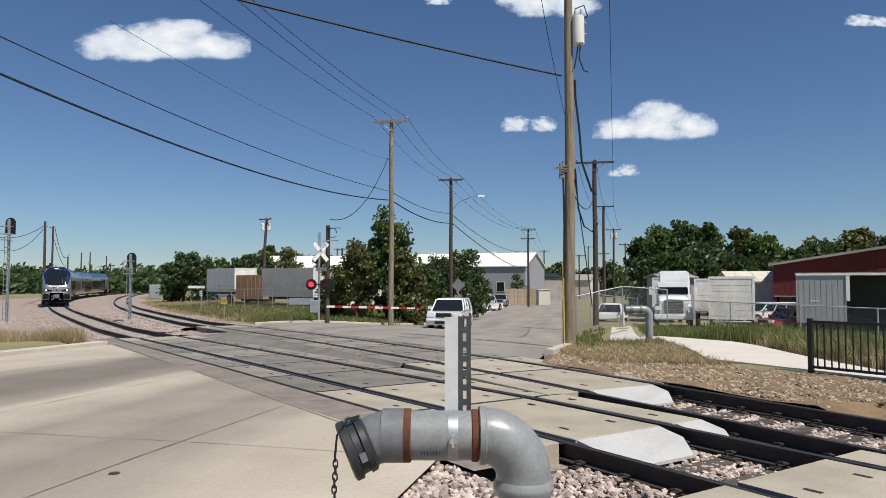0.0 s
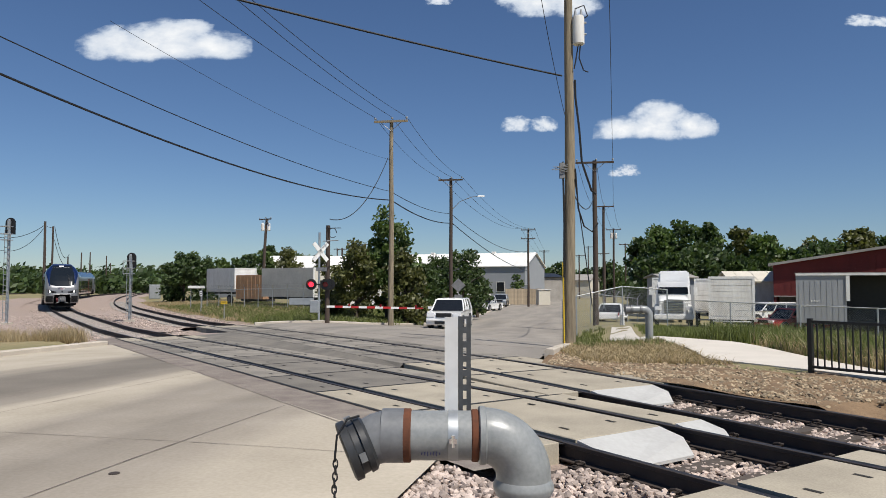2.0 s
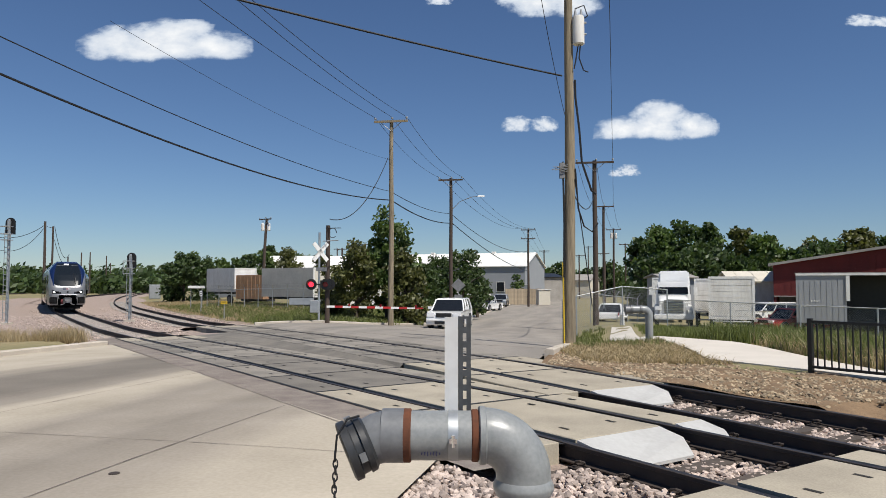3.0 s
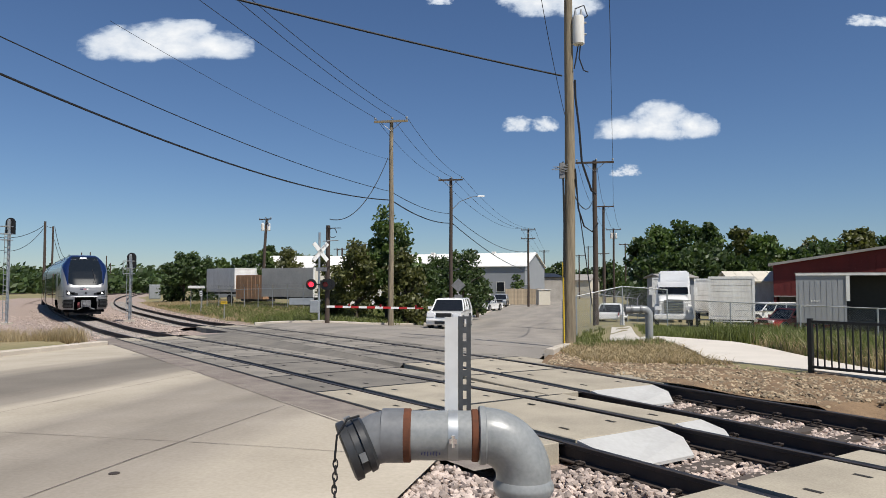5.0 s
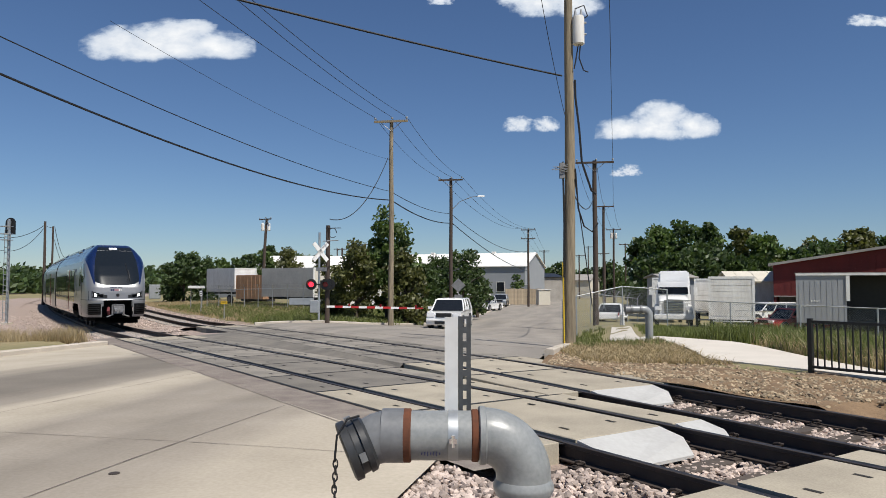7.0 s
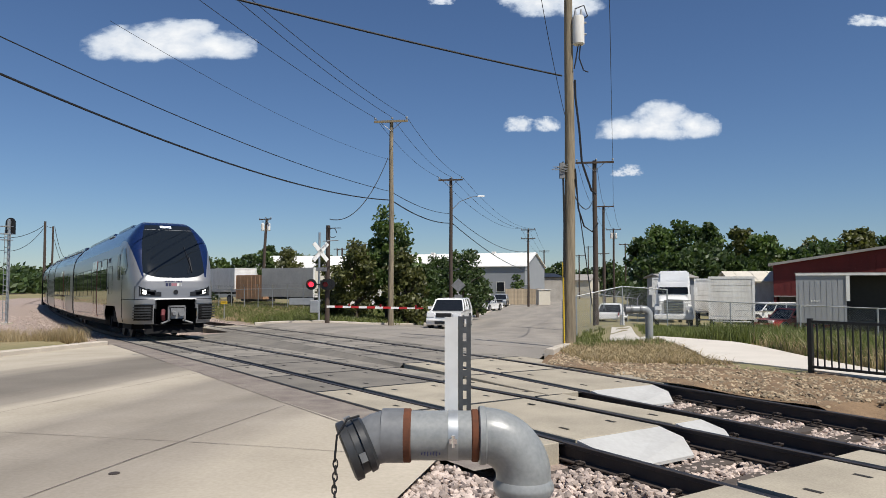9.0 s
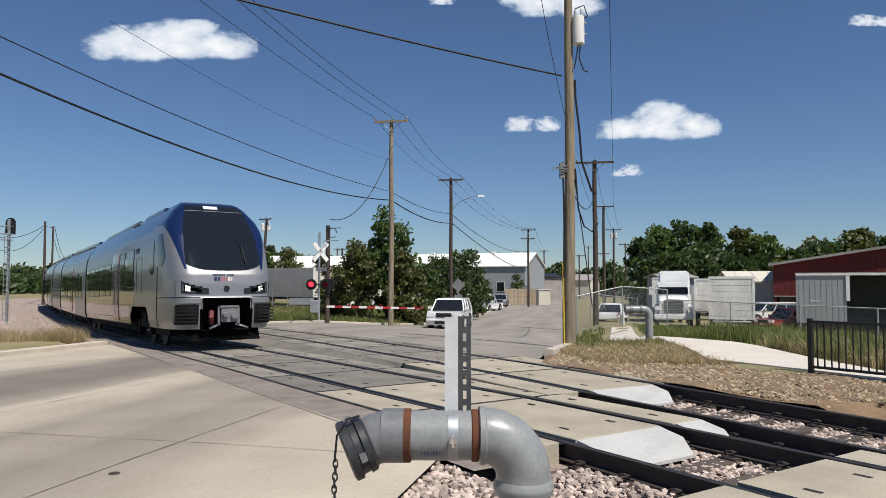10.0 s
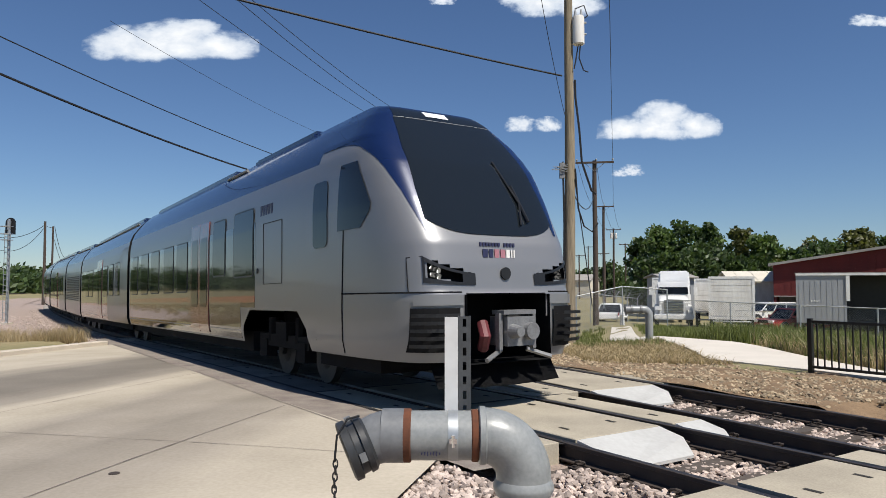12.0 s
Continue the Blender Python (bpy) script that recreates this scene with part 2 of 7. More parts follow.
class Track:
    def __init__(self, x0, y0, heading, bends):
        self.s = np.arange(-40, 420, STEP)
        i0 = int(40 / STEP)
        k = np.interp(self.s, [-8, 5, 15, 25, 40, 70, 110, 260], bends) / 1000
        th = np.cumsum(k) * STEP
        self.th = th - th[i0] + radians(heading)
        x, y = np.cumsum(np.sin(self.th)) * STEP, np.cumsum(np.cos(self.th)) * STEP
        self.x, self.y = x - x[i0] + x0, y - y[i0] + y0

    def at(self, s, side=0.0):
        """The place on the rails' plane at s along the track, side metres to the right of its middle, and the heading."""
        x, y, th = (np.interp(s, self.s, a) for a in (self.x, self.y, self.th))
        return Vector((x + side * math.cos(th), y - side * math.sin(th), rail_z(s))), th

    def frame_at(self, s, side=0.0):
        p, th = self.at(s, side)
        slope = math.atan(rail_z(s + 0.5) - rail_z(s - 0.5))
        return Matrix.Translation(p) @ Matrix.Rotation(-th, 4, "Z") @ Matrix.Rotation(slope, 4, "X")

    def near(self, px, py):
        """Of points: s, and the distance to the right of the middle."""
        px, py = np.atleast_1d(px), np.atleast_1d(py)
        ss, ee = np.empty(len(px)), np.empty(len(px))
        cx, cy, ct, cs = self.x[::4], self.y[::4], self.th[::4], self.s[::4]
        for a in range(0, len(px), 4000):
            qx, qy = px[a:a + 4000, None], py[a:a + 4000, None]
            i = np.argmin((cx - qx) ** 2 + (cy - qy) ** 2, 1)
            dx, dy, t = qx[:, 0] - cx[i], qy[:, 0] - cy[i], ct[i]
            ss[a:a + 4000] = cs[i] + dx * np.sin(t) + dy * np.cos(t)
            ee[a:a + 4000] = dx * np.cos(t) - dy * np.sin(t)
        return ss, ee


def rail_z(s):
    return float(np.interp(s, [3, 10, 16, 22, 35, 70, 110, 260], [0, -0.125, -0.26, -0.41, -0.684, -0.85, -0.8, -0.5]))


T1 = Track(2.547, 6.244, -33.746, [0.5, 1.0, 0.7, 0.0, 0.4, 1.5, 4.0, 4.0])
T2 = Track(2.531, 10.689, -29.526, [3.2, 2.4, -1.24, -2.73, 0.64, 2.43, 1.74, 1.25])
HALF = 0.7535


def land(x, y):
    """Height of the finished ground for arrays of places."""
    s1, e1 = T1.near(x, y)
    s2, e2 = T2.near(x, y)
    f = np.clip(e1 / np.maximum(e1 - e2, 0.1), 0, 1)
    zt = np.interp(s1, [3, 10, 16, 22, 35, 70, 110, 260], [0, -0.125, -0.26, -0.41, -0.684, -0.85, -0.8, -0.5]) * (1 - f) + np.interp(s2, [3, 10, 16, 22, 35, 70, 110, 260], [0, -0.125, -0.26, -0.41, -0.684, -0.85, -0.8, -0.5]) * f
    e = e2 - HALF
    street = np.interp(e, [1, 3, 5, 8, 12, 18, 35, 60, 120], [0, -0.08, -0.25, -0.62, -1.08, -1.5, -1.75, -1.5, -1.5]) + zt * np.clip(1 - e / 12, 0, 1)
    field = np.interp(e, [1, 4, 8, 16, 40], [0, 0.0, 0.15, 0.45, 0.2]) + zt
    yard = np.interp(e, [1, 8, 14, 22, 35, 60], [0, -0.12, -0.4, -0.95, -1.7, -1.55])
    r = np.clip((x - right_edge(y) - 0.1) / 2.5, 0, 1)
    street = street * (1 - r) + yard * r
    w = np.clip((left_edge(y) - x - 0.5) / 14, 0, 1)
    w = w * w * (3 - 2 * w)
    z = street * (1 - w) + field * w
    off = ((s1 > 24.4) | (s1 < 0.9)) & ~road_mask(np.asarray(x), np.asarray(y))
    return np.where(e < 1, np.where(off, zt - 0.2, zt), z)


def land_at(x, y):
    return float(land(x, y)[0])


def right_edge(y):
    """The street's right-hand edge beyond the rails, and the near road's before them."""
    return np.interp(y, [-40, 6.1, 15.7, 19.0, 200], [-11.6, -0.08, 2.26, 3.25, 33.8])


def left_edge(y):
    return np.interp(y, [-40, 22.1, 30, 35, 37, 42, 62, 84, 145, 200], [-19.2, -10.27, -9.8, -9.2, -5.6, -2.3, 2.0, 5.9, 18.3, 27.5])


def road_mask(x, y):
    return (x > left_edge(y) - 0.25) & (x < right_edge(y) + 0.25)


def build_ground():
    a = np.linspace(-1, 1, 241)
    gx = 6 * np.sinh(a * 6.6) / np.sinh(0.9) * 0.5
    gy = gx + 18
    X, Y = np.meshgrid(gx, gy)
    x, y = X.ravel(), Y.ravel()
    z = land(x, y)
    far = np.hypot(x, y)
    z = np.where(far > 260, -1.3, z)
    s1, e1 = T1.near(x, y)
    s2, e2 = T2.near(x, y)
    bed = (np.abs(e1) < 3.2) | (np.abs(e2) < 3.2) | ((e1 > 0) & (e2 < 0))
    z = np.where((bed | road_mask(x, y)) & (far < 260), z - 0.45, z - 0.0)
    z += np.where(far < 200, 0.04 * np.sin(x * 1.7 + np.sin(y)) * np.sin(y * 1.3), 0)
    n = len(a)
    faces = [(j * n + i, j * n + i + 1, (j + 1) * n + i + 1, (j + 1) * n + i) for j in range(n - 1) for i in range(n - 1)]
    ob = new("ground", sheet("ground", np.stack([x, y, z], 1).tolist(), faces, M["soil"]))
    ob.data.shade_smooth()
    tagged(ob, "uneven soil with dry and green patches of grass", "ground", "", "structure")


def track_strip(bm, tr, s0, s1, a, b, za, zb, step=1.0):
    """A strip along a track from offset a to b, with heights za, zb above the rails' plane."""
    n = max(2, int((s1 - s0) / step) + 1)
    rows = []
    for k in range(n):
        s = s0 + (s1 - s0) * k / (n - 1)
        p, q = tr.at(s, a)[0], tr.at(s, b)[0]
        rows.append((bm.verts.new(p + Vector((0, 0, za))), bm.verts.new(q + Vector((0, 0, zb)))))
    for r, t in zip(rows, rows[1:]):
        bm.faces.new((r[0], r[1], t[1], t[0]))


RAIL = [(-0.07, -0.17), (-0.07, -0.155), (-0.012, -0.135), (-0.012, -0.045), (-0.036, -0.036), (-0.036, -0.004), (-0.028, 0.0),
        (0.028, 0.0), (0.036, -0.004), (0.036, -0.036), (0.012, -0.045), (0.012, -0.135), (0.07, -0.155), (0.07, -0.17)]


def build_track(tr, s0, s1, label, group):
    tk = thing("railway_track", Matrix.Identity(4), label, "railway track", group, "structure")
    for side in (-HALF, HALF):
        bm, rows = bmesh.new(), []
        s = s0
        while s <= s1:
            rows.append([tr.at(s, side + a)[0] + Vector((0, 0, z)) for a, z in RAIL])
            s += 1.0 if s < 60 else 4.0
        bridge(bm, rows)
        rail = part("rail", bm, M["rail_side"], tk, "dark rusted steel rail with worn head")
        rail.data.materials.append(M["rail_head"])
        for f in rail.data.polygons:
            if f.normal.z > 0.9 and abs(f.center.z - rail_z(tr.near(f.center.x, f.center.y)[0][0])) < 0.012:
                f.material_index = 1
    return tk


def tie_mesh(material):
    bm = bmesh.new()
    box(bm, (0, 0, -0.275), (2.6, 0.23, 0.18), None, (0.99, 0.92))
    return mesh_of("tie", bm, material)


TRACK_A = build_track(T1, -14, 380, "nearer railway track curving away over a road crossing", "tracks")
TRACK_B = build_track(T2, -9, 300, "farther railway track curving away over a road crossing", "tracks")


def lay_ties():
    me, mc = tie_mesh(M["tie"]), tie_mesh(M["tie_concrete"])
    for tr, tk, lo, hi in ((T1, TRACK_A, -8, 100), (T2, TRACK_B, -6, 100)):
        s = lo
        while s < hi:
            inside = (1.3 if tr is T1 else -0.1) < s < (24.0 if tr is T1 else 27.0)
            if not inside:
                part("tie", mc if s > 20 else me, None, tk, "", False, tr.frame_at(s))
            s += 0.53 if s < 20 else 0.61


build_ground()
lay_ties()


# ---- the train ----
M["silver"] = glossy("silver", (0.21, 0.213, 0.22), 0.36, 0.3, coat=0.4)
M["silver_front"] = glossy("silver_front", (0.60, 0.61, 0.63), 0.32, 0.35, coat=0.5)
M["train_blue"] = glossy("train_blue", (0.005, 0.015, 0.065), 0.25, 0.1, coat=0.5)
M["train_glass"] = glossy("train_glass", (0.010, 0.013, 0.016), 0.05)
M["train_dark"] = mat("train_dark", (0.012, 0.012, 0.013), 0.85, scale=4, spec=0.15)
M["train_mid"] = mat("train_mid", (0.05, 0.048, 0.046), 0.6, col2=(0.022, 0.022, 0.022), scale=6)
M["train_door"] = glossy("train_door", (0.20, 0.065, 0.055), 0.16, 0.2, coat=0.6)
# glossy panelling; dark reflections of trees and ground are put into its colour
M["train_band"] = glossy("train_band", (0.085, 0.088, 0.09), 0.06, 0.4, coat=0.5)
M["train_stripe"] = glossy("train_stripe", (0.38, 0.08, 0.05), 0.15, 0.2, coat=0.5)
M["lamp_on"] = mat("lamp_on", (1.0, 0.97, 0.9), 0.3, emit=5.0)
M["hose_red"] = mat("hose_red", (0.16, 0.03, 0.035), 0.6)
M["mark_red"] = mat("mark_red", (0.50, 0.22, 0.26), 0.5)
M["sign_blue"] = mat("sign_blue", (0.03, 0.035, 0.10), 0.5)

BODY = [(1.36, 0.56), (1.41, 0.75), (1.43, 1.2), (1.43, 2.5), (1.41, 2.9), (1.36, 3.2), (1.27, 3.42), (1.0, 3.76), (0.74, 4.00), (0.66, 4.03), (0, 4.05)]


def half_width(z):
    return float(np.interp(z, [p[1] for p in BODY], [p[0] for p in BODY]))


NOSE = 2.8


def front_x(z):
    return float(np.interp(z, [0.56, 0.7, 0.9, 1.34, 1.38, 1.7, 1.95, 2.1, 2.5, 3.0, 3.4, 3.76, 3.9, 4.0, 4.05],
                           [-0.18, -0.13, -0.10, -0.10, -0.13, -0.16, -0.22, -0.31, -0.55, -0.87, -1.23, -1.57, -1.75, -2.1, -2.8]))


def cab(phi, z, out=0.0):
    """A point on the cab's shell: phi runs from -90 (one side) over 0 (the front) to 90 degrees. x is forwards."""
    p = 7.0
    w, xf = half_width(z) + out, front_x(z) + out
    ln = NOSE + xf
    c, s = abs(math.cos(radians(phi))), math.sin(radians(phi))
    wf = w
    y = wf * math.copysign(abs(s) ** (2 / p), s)
    x = xf - ln * (1 - c ** (2 / p)) * 1.0
    # the nose tapers in plan towards its tip
    y *= 1 - 0.07 * max(0.0, min(1.0, (x + 1.9) / 1.9)) ** 1.4
    return Vector((x, y, z))


def patch(bm, lo, hi, edge, nz=14, np_=16, out=0.006):
    """A skin on the cab from z = lo(u) to hi(u), between the angles edge(z) = (a, b)."""
    rows = []
    for j in range(nz + 1):
        v = j / nz
        row = []
        for i in range(np_ + 1):
            u = i / np_
            z = lo(u) + (hi(u) - lo(u)) * v
            a, b = edge(z)
            row.append(bm.verts.new(cab(a + (b - a) * u, z, out)))
        rows.append(row)
    for r, t in zip(rows, rows[1:]):
        for i in range(np_):
            bm.faces.new((r[i], r[i + 1], t[i + 1], t[i]))


def phi_of(y, z):
    lo, hi = 0.0, 90.0
    for _ in range(30):
        m = (lo + hi) / 2
        lo, hi = (m, hi) if cab(m, z).y < y else (lo, m)
    return lo


def phi_glass(z):
    return phi_of(float(np.interp(z, [2.0, 2.6, 3.2, 3.65, 3.95], [1.0, 0.99, 0.94, 0.82, 0.70])), z)


def phi_blue(z):
    a = phi_of(1.04, 2.15)
    return a + (90 - a) * float(np.interp(z, [2.1, 2.3, 2.6, 2.9, 3.1, 3.25, 3.36], [0.0, 0.06, 0.16, 0.32, 0.5, 0.7, 1.0]))


def wall_y(x, z):
    """Half the width of the side wall at x, on the cab too."""
    if x < -NOSE + 0.01:
        return half_width(z)
    lo, hi = 0.0, 90.0
    for _ in range(30):
        m = (lo + hi) / 2
        lo, hi = (lo, m) if cab(m, z).x < x else (m, hi)
    return cab(lo, z).y


def side_ring(x, k=1.0):
    pts = [Vector((x, y, z)) for y, z in BODY] + [Vector((x, -y, z)) for y, z in BODY[-2::-1]]
    return pts


def body_shell(bm, x0, x1, more=()):
    n = 6
    xs = sorted([x0 + (x1 - x0) * i / n for i in range(n + 1)] + list(more), reverse=True)
    bridge(bm, [side_ring(x) for x in xs], False)


def side_piece(bm, x0, x1, z0, z1, sgn, out=0.008, rad=0.08, nz=5):
    """A flat piece with rounded corners on the side wall."""
    cut = [rad * (1 - math.cos(radians(a))) for a in (0, 30, 60, 90)]
    zs = [z0 + c for c in cut] + [z for z in np.arange(0.4, 3.4, 0.1) if z0 + rad + 0.02 < z < z1 - rad - 0.02] + [z1 - c for c in cut[::-1]]
    front, back = [], []
    for z in zs:
        q = min(z - z0, z1 - z)
        ins = rad - math.sqrt(max(0.0, rad * rad - (rad - q) ** 2)) if q < rad else 0.0
        xs = [x0 + ins + (x1 - x0 - 2 * ins) * k / 3 for k in range(4)]
        front.append([bm.verts.new((x, sgn * (wall_y(x, z) + out), z)) for x in xs])
        back.append([bm.verts.new((x, sgn * (wall_y(x, z) - 0.02), z)) for x in (xs[0], xs[-1])])
    for r, t in zip(front, front[1:]):
        for k in range(3):
            bm.faces.new((r[k], r[k + 1], t[k + 1], t[k]))
    for a, b, c, d in zip(front, front[1:], back, back[1:]):
        bm.faces.new((a[0], b[0], d[0], c[0]))
        bm.faces.new((a[-1], b[-1], d[1], c[1]))
    for f, b in ((front[0], back[0]), (front[-1], back[-1])):
        bm.faces.new((f[0], f[1], f[2], f[3], b[1], b[0]))


def bogie(parent, x, yo=1.02):
    bm = bmesh.new()
    for sgn in (-1, 1):
        box(bm, (x, sgn * yo, 0.62), (2.3, 0.14, 0.20))
        box(bm, (x, sgn * yo, 0.78), (0.5, 0.2, 0.30))
        for dx in (-0.88, 0.88):
            box(bm, (x + dx, sgn * yo, 0.48), (0.34, 0.2, 0.30))
            tube(bm, [(x + dx * 0.72, sgn * yo, 0.6), (x + dx * 0.72, sgn * yo, 1.0)], 0.09, 8)
    box(bm, (x, 0, 0.6), (0.6, 2.0, 0.25))
    b = part("bogie", bm, M["train_dark"], parent, "dark bogie frame with springs")
    for dx in (-0.88, 0.88):
        bw = bmesh.new()
        tube(bw, [(0, -0.9, 0), (0, 0.9, 0)], 0.09, 8)
        for sgn in (-1, 1):
            tube(bw, [(0, sgn * 0.68, 0), (0, sgn * 0.80, 0)], 0.43, 28)
            tube(bw, [(0, sgn * 0.80, 0), (0, sgn * 0.83, 0)], [0.22, 0.16], 16)
        part("wheelset", bw, M["train_mid"], b, "steel wheels on their axle", True, pose(x + dx, 0, 0.43))


def windows(parent, spans, z0=1.5, z1=2.6, sgns=(-1, 1)):
    for sgn in sgns:
        for x0, x1 in spans:
            bm = bmesh.new()
            side_piece(bm, x0 - 0.03, x1 + 0.03, z0 - 0.03, z1 + 0.03, sgn, 0.012, 0.10)
            f = part("window", bm, M["black_paint"], parent)
            bm = bmesh.new()
            side_piece(bm, x0, x1, z0, z1, sgn, 0.016, 0.08)
            part("pane", bm, M["train_glass"], f)


def door(parent, x, sgns=(-1, 1), width=1.5):
    for sgn in sgns:
        for k in (-1, 1):
            bm = bmesh.new()
            a, b = sorted((x + k * 0.01, x + k * width / 2))
            side_piece(bm, a, b, 0.64, 2.92, sgn, 0.02, 0.03)
            d = part("door", bm, M["train_door"], parent, "dull red sliding door leaf")
            bm = bmesh.new()
            side_piece(bm, a + 0.1, b - 0.1, 1.15, 2.6, sgn, 0.026, 0.09)
            part("pane", bm, M["train_glass"], d)


def panels(parent, x0, x1, low=None):
    """The glossy panelling and its stripe along both sides; from low to x1 it stops above the wheel arch."""
    low = x1 if low is None else low
    for sgn in (-1, 1):
        bm = bmesh.new()
        side_piece(bm, x0, low, 0.60, 2.62, sgn, 0.004, 0.02)
        if low != x1:
            side_piece(bm, low + 0.002, x1, 1.16, 2.62, sgn, 0.004, 0.02)
        part("side_band", bm, M["train_band"], parent, "glossy silver panelling round the windows, coloured dark for its reflections")
        bm = bmesh.new()
        side_piece(bm, x0, x1, 1.25 if low != x1 else 1.10, 1.36 if low != x1 else 1.24, sgn, 0.007, 0.02)
        part("stripe", bm, M["train_stripe"], parent, "dull red stripe")


def skirts(parent, x0, x1):
    bm = bmesh.new()
    box(bm, ((x0 + x1) / 2, 0, 0.55), (abs(x1 - x0), 2.4, 0.36))
    part("underframe", bm, M["train_dark"], parent, "dark underframe")


def roof_gear(parent, spans):
    for x0, x1, z in spans:
        bm = bmesh.new()
        prism(bm, [(x0, -0.75), (x1, -0.75), (x1, 0.75), (x0, 0.75)], 3.8, z)
        bmesh.ops.bevel(bm, geom=bm.edges[:], offset=0.05, segments=2, affect="EDGES")
        part("roof_unit", bm, M["train_blue"], parent, "blue roof housing")
    for sgn in (-1, 1):
        bm = bmesh.new()
        tube(bm, [(spans[0][0], sgn * 0.9, 3.88), (spans[-1][1], sgn * 0.9, 3.88)], 0.03, 6)
        part("roof_rail", bm, M["dull_steel"], parent)


def paint_roof(ob, z=3.3):
    ob.data.materials.append(M["train_blue"])
    for f in ob.data.polygons:
        if f.center.z > z:
            f.material_index = 1


def lamp_edge(z, ua, ub, sgn):
    a, b = phi_of(0.46, z), phi_of(1.13, z)
    return sgn * (a + (b - a) * ua), sgn * (a + (b - a) * ub)


def headlight(car, shell, sgn):
    """A black swept cluster: a bezel round a real recess in the shell, with lamps at the back of short tubes."""
    lo, hi = (lambda u: 1.44 + 0.03 * u), (lambda u: 1.58 + 0.2 * u)
    at_v = lambda u, v: lo(u) + (hi(u) - lo(u)) * v
    ua, ub, va, vb = 0.10, 0.92, 0.2, 0.82
    me = bmesh.new()
    me.from_mesh(shell.data)
    cut = []
    for f in me.faces:
        p = f.calc_center_median()
        if p.x < -1.2 or p.y * sgn < 0.4 or not 1.3 < p.z < 1.9:
            continue
        u = (abs(p.y) - 0.46) / 0.67
        v = (p.z - lo(u)) / (hi(u) - lo(u))
        if ua - 0.02 < u < ub + 0.02 and va - 0.08 < v < vb + 0.08:
            cut.append(f)
    bmesh.ops.delete(me, geom=cut, context="FACES")
    me.to_mesh(shell.data)
    me.free()
    bm = bmesh.new()
    for u0, u1, v0, v1 in ((0, ua, 0, 1), (ub, 1, 0, 1), (ua, ub, 0, va), (ua, ub, vb, 1)):
        patch(bm, lambda u: at_v(u0 + (u1 - u0) * u, v0), lambda u: at_v(u0 + (u1 - u0) * u, v1), lambda z: lamp_edge(z, u0, u1, sgn), 2, 6, 0.012)
    hl = part("headlight", bm, M["black_paint"], car, "dark swept headlight cluster")
    bm = bmesh.new()
    rings = []
    for out in (0.012, -0.12):
        ring = []
        for u, v in [(ua + (ub - ua) * k / 6, va) for k in range(7)] + [(ub - (ub - ua) * k / 6, vb) for k in range(7)]:
            z = at_v(u, v)
            ring.append(cab(lamp_edge(z, u, u, sgn)[0], z, out))
        rings.append(ring)
    bridge(bm, rings, True, (False, True))
    part("lamp_housing", bm, M["train_dark"], hl)
    for k, (u, v) in enumerate(((0.62, 0.34), (0.72, 0.34), (0.82, 0.34), (0.62, 0.62), (0.72, 0.62), (0.82, 0.62))):
        z = at_v(u, v)
        p = cab(lamp_edge(z, u, u, sgn)[0], z, -0.10)
        bm = bmesh.new()
        bridge(bm, [[p + Vector((x, 0.034 * math.cos(a), 0.034 * math.sin(a))) for a in np.linspace(0, 2 * math.pi, 12, endpoint=False)] for x in (0.0, 0.07)], True, (True, False))
        tb = part("lamp_tube", bm, M["train_mid"], hl)
        bm = bmesh.new()
        bm.faces.new([bm.verts.new(p + Vector((0.006, 0.03 * math.cos(a), 0.03 * math.sin(a)))) for a in np.linspace(0, 2 * math.pi, 12, endpoint=False)])
        part("lamp", bm, M["lamp_on"], tb, "bright headlamp")


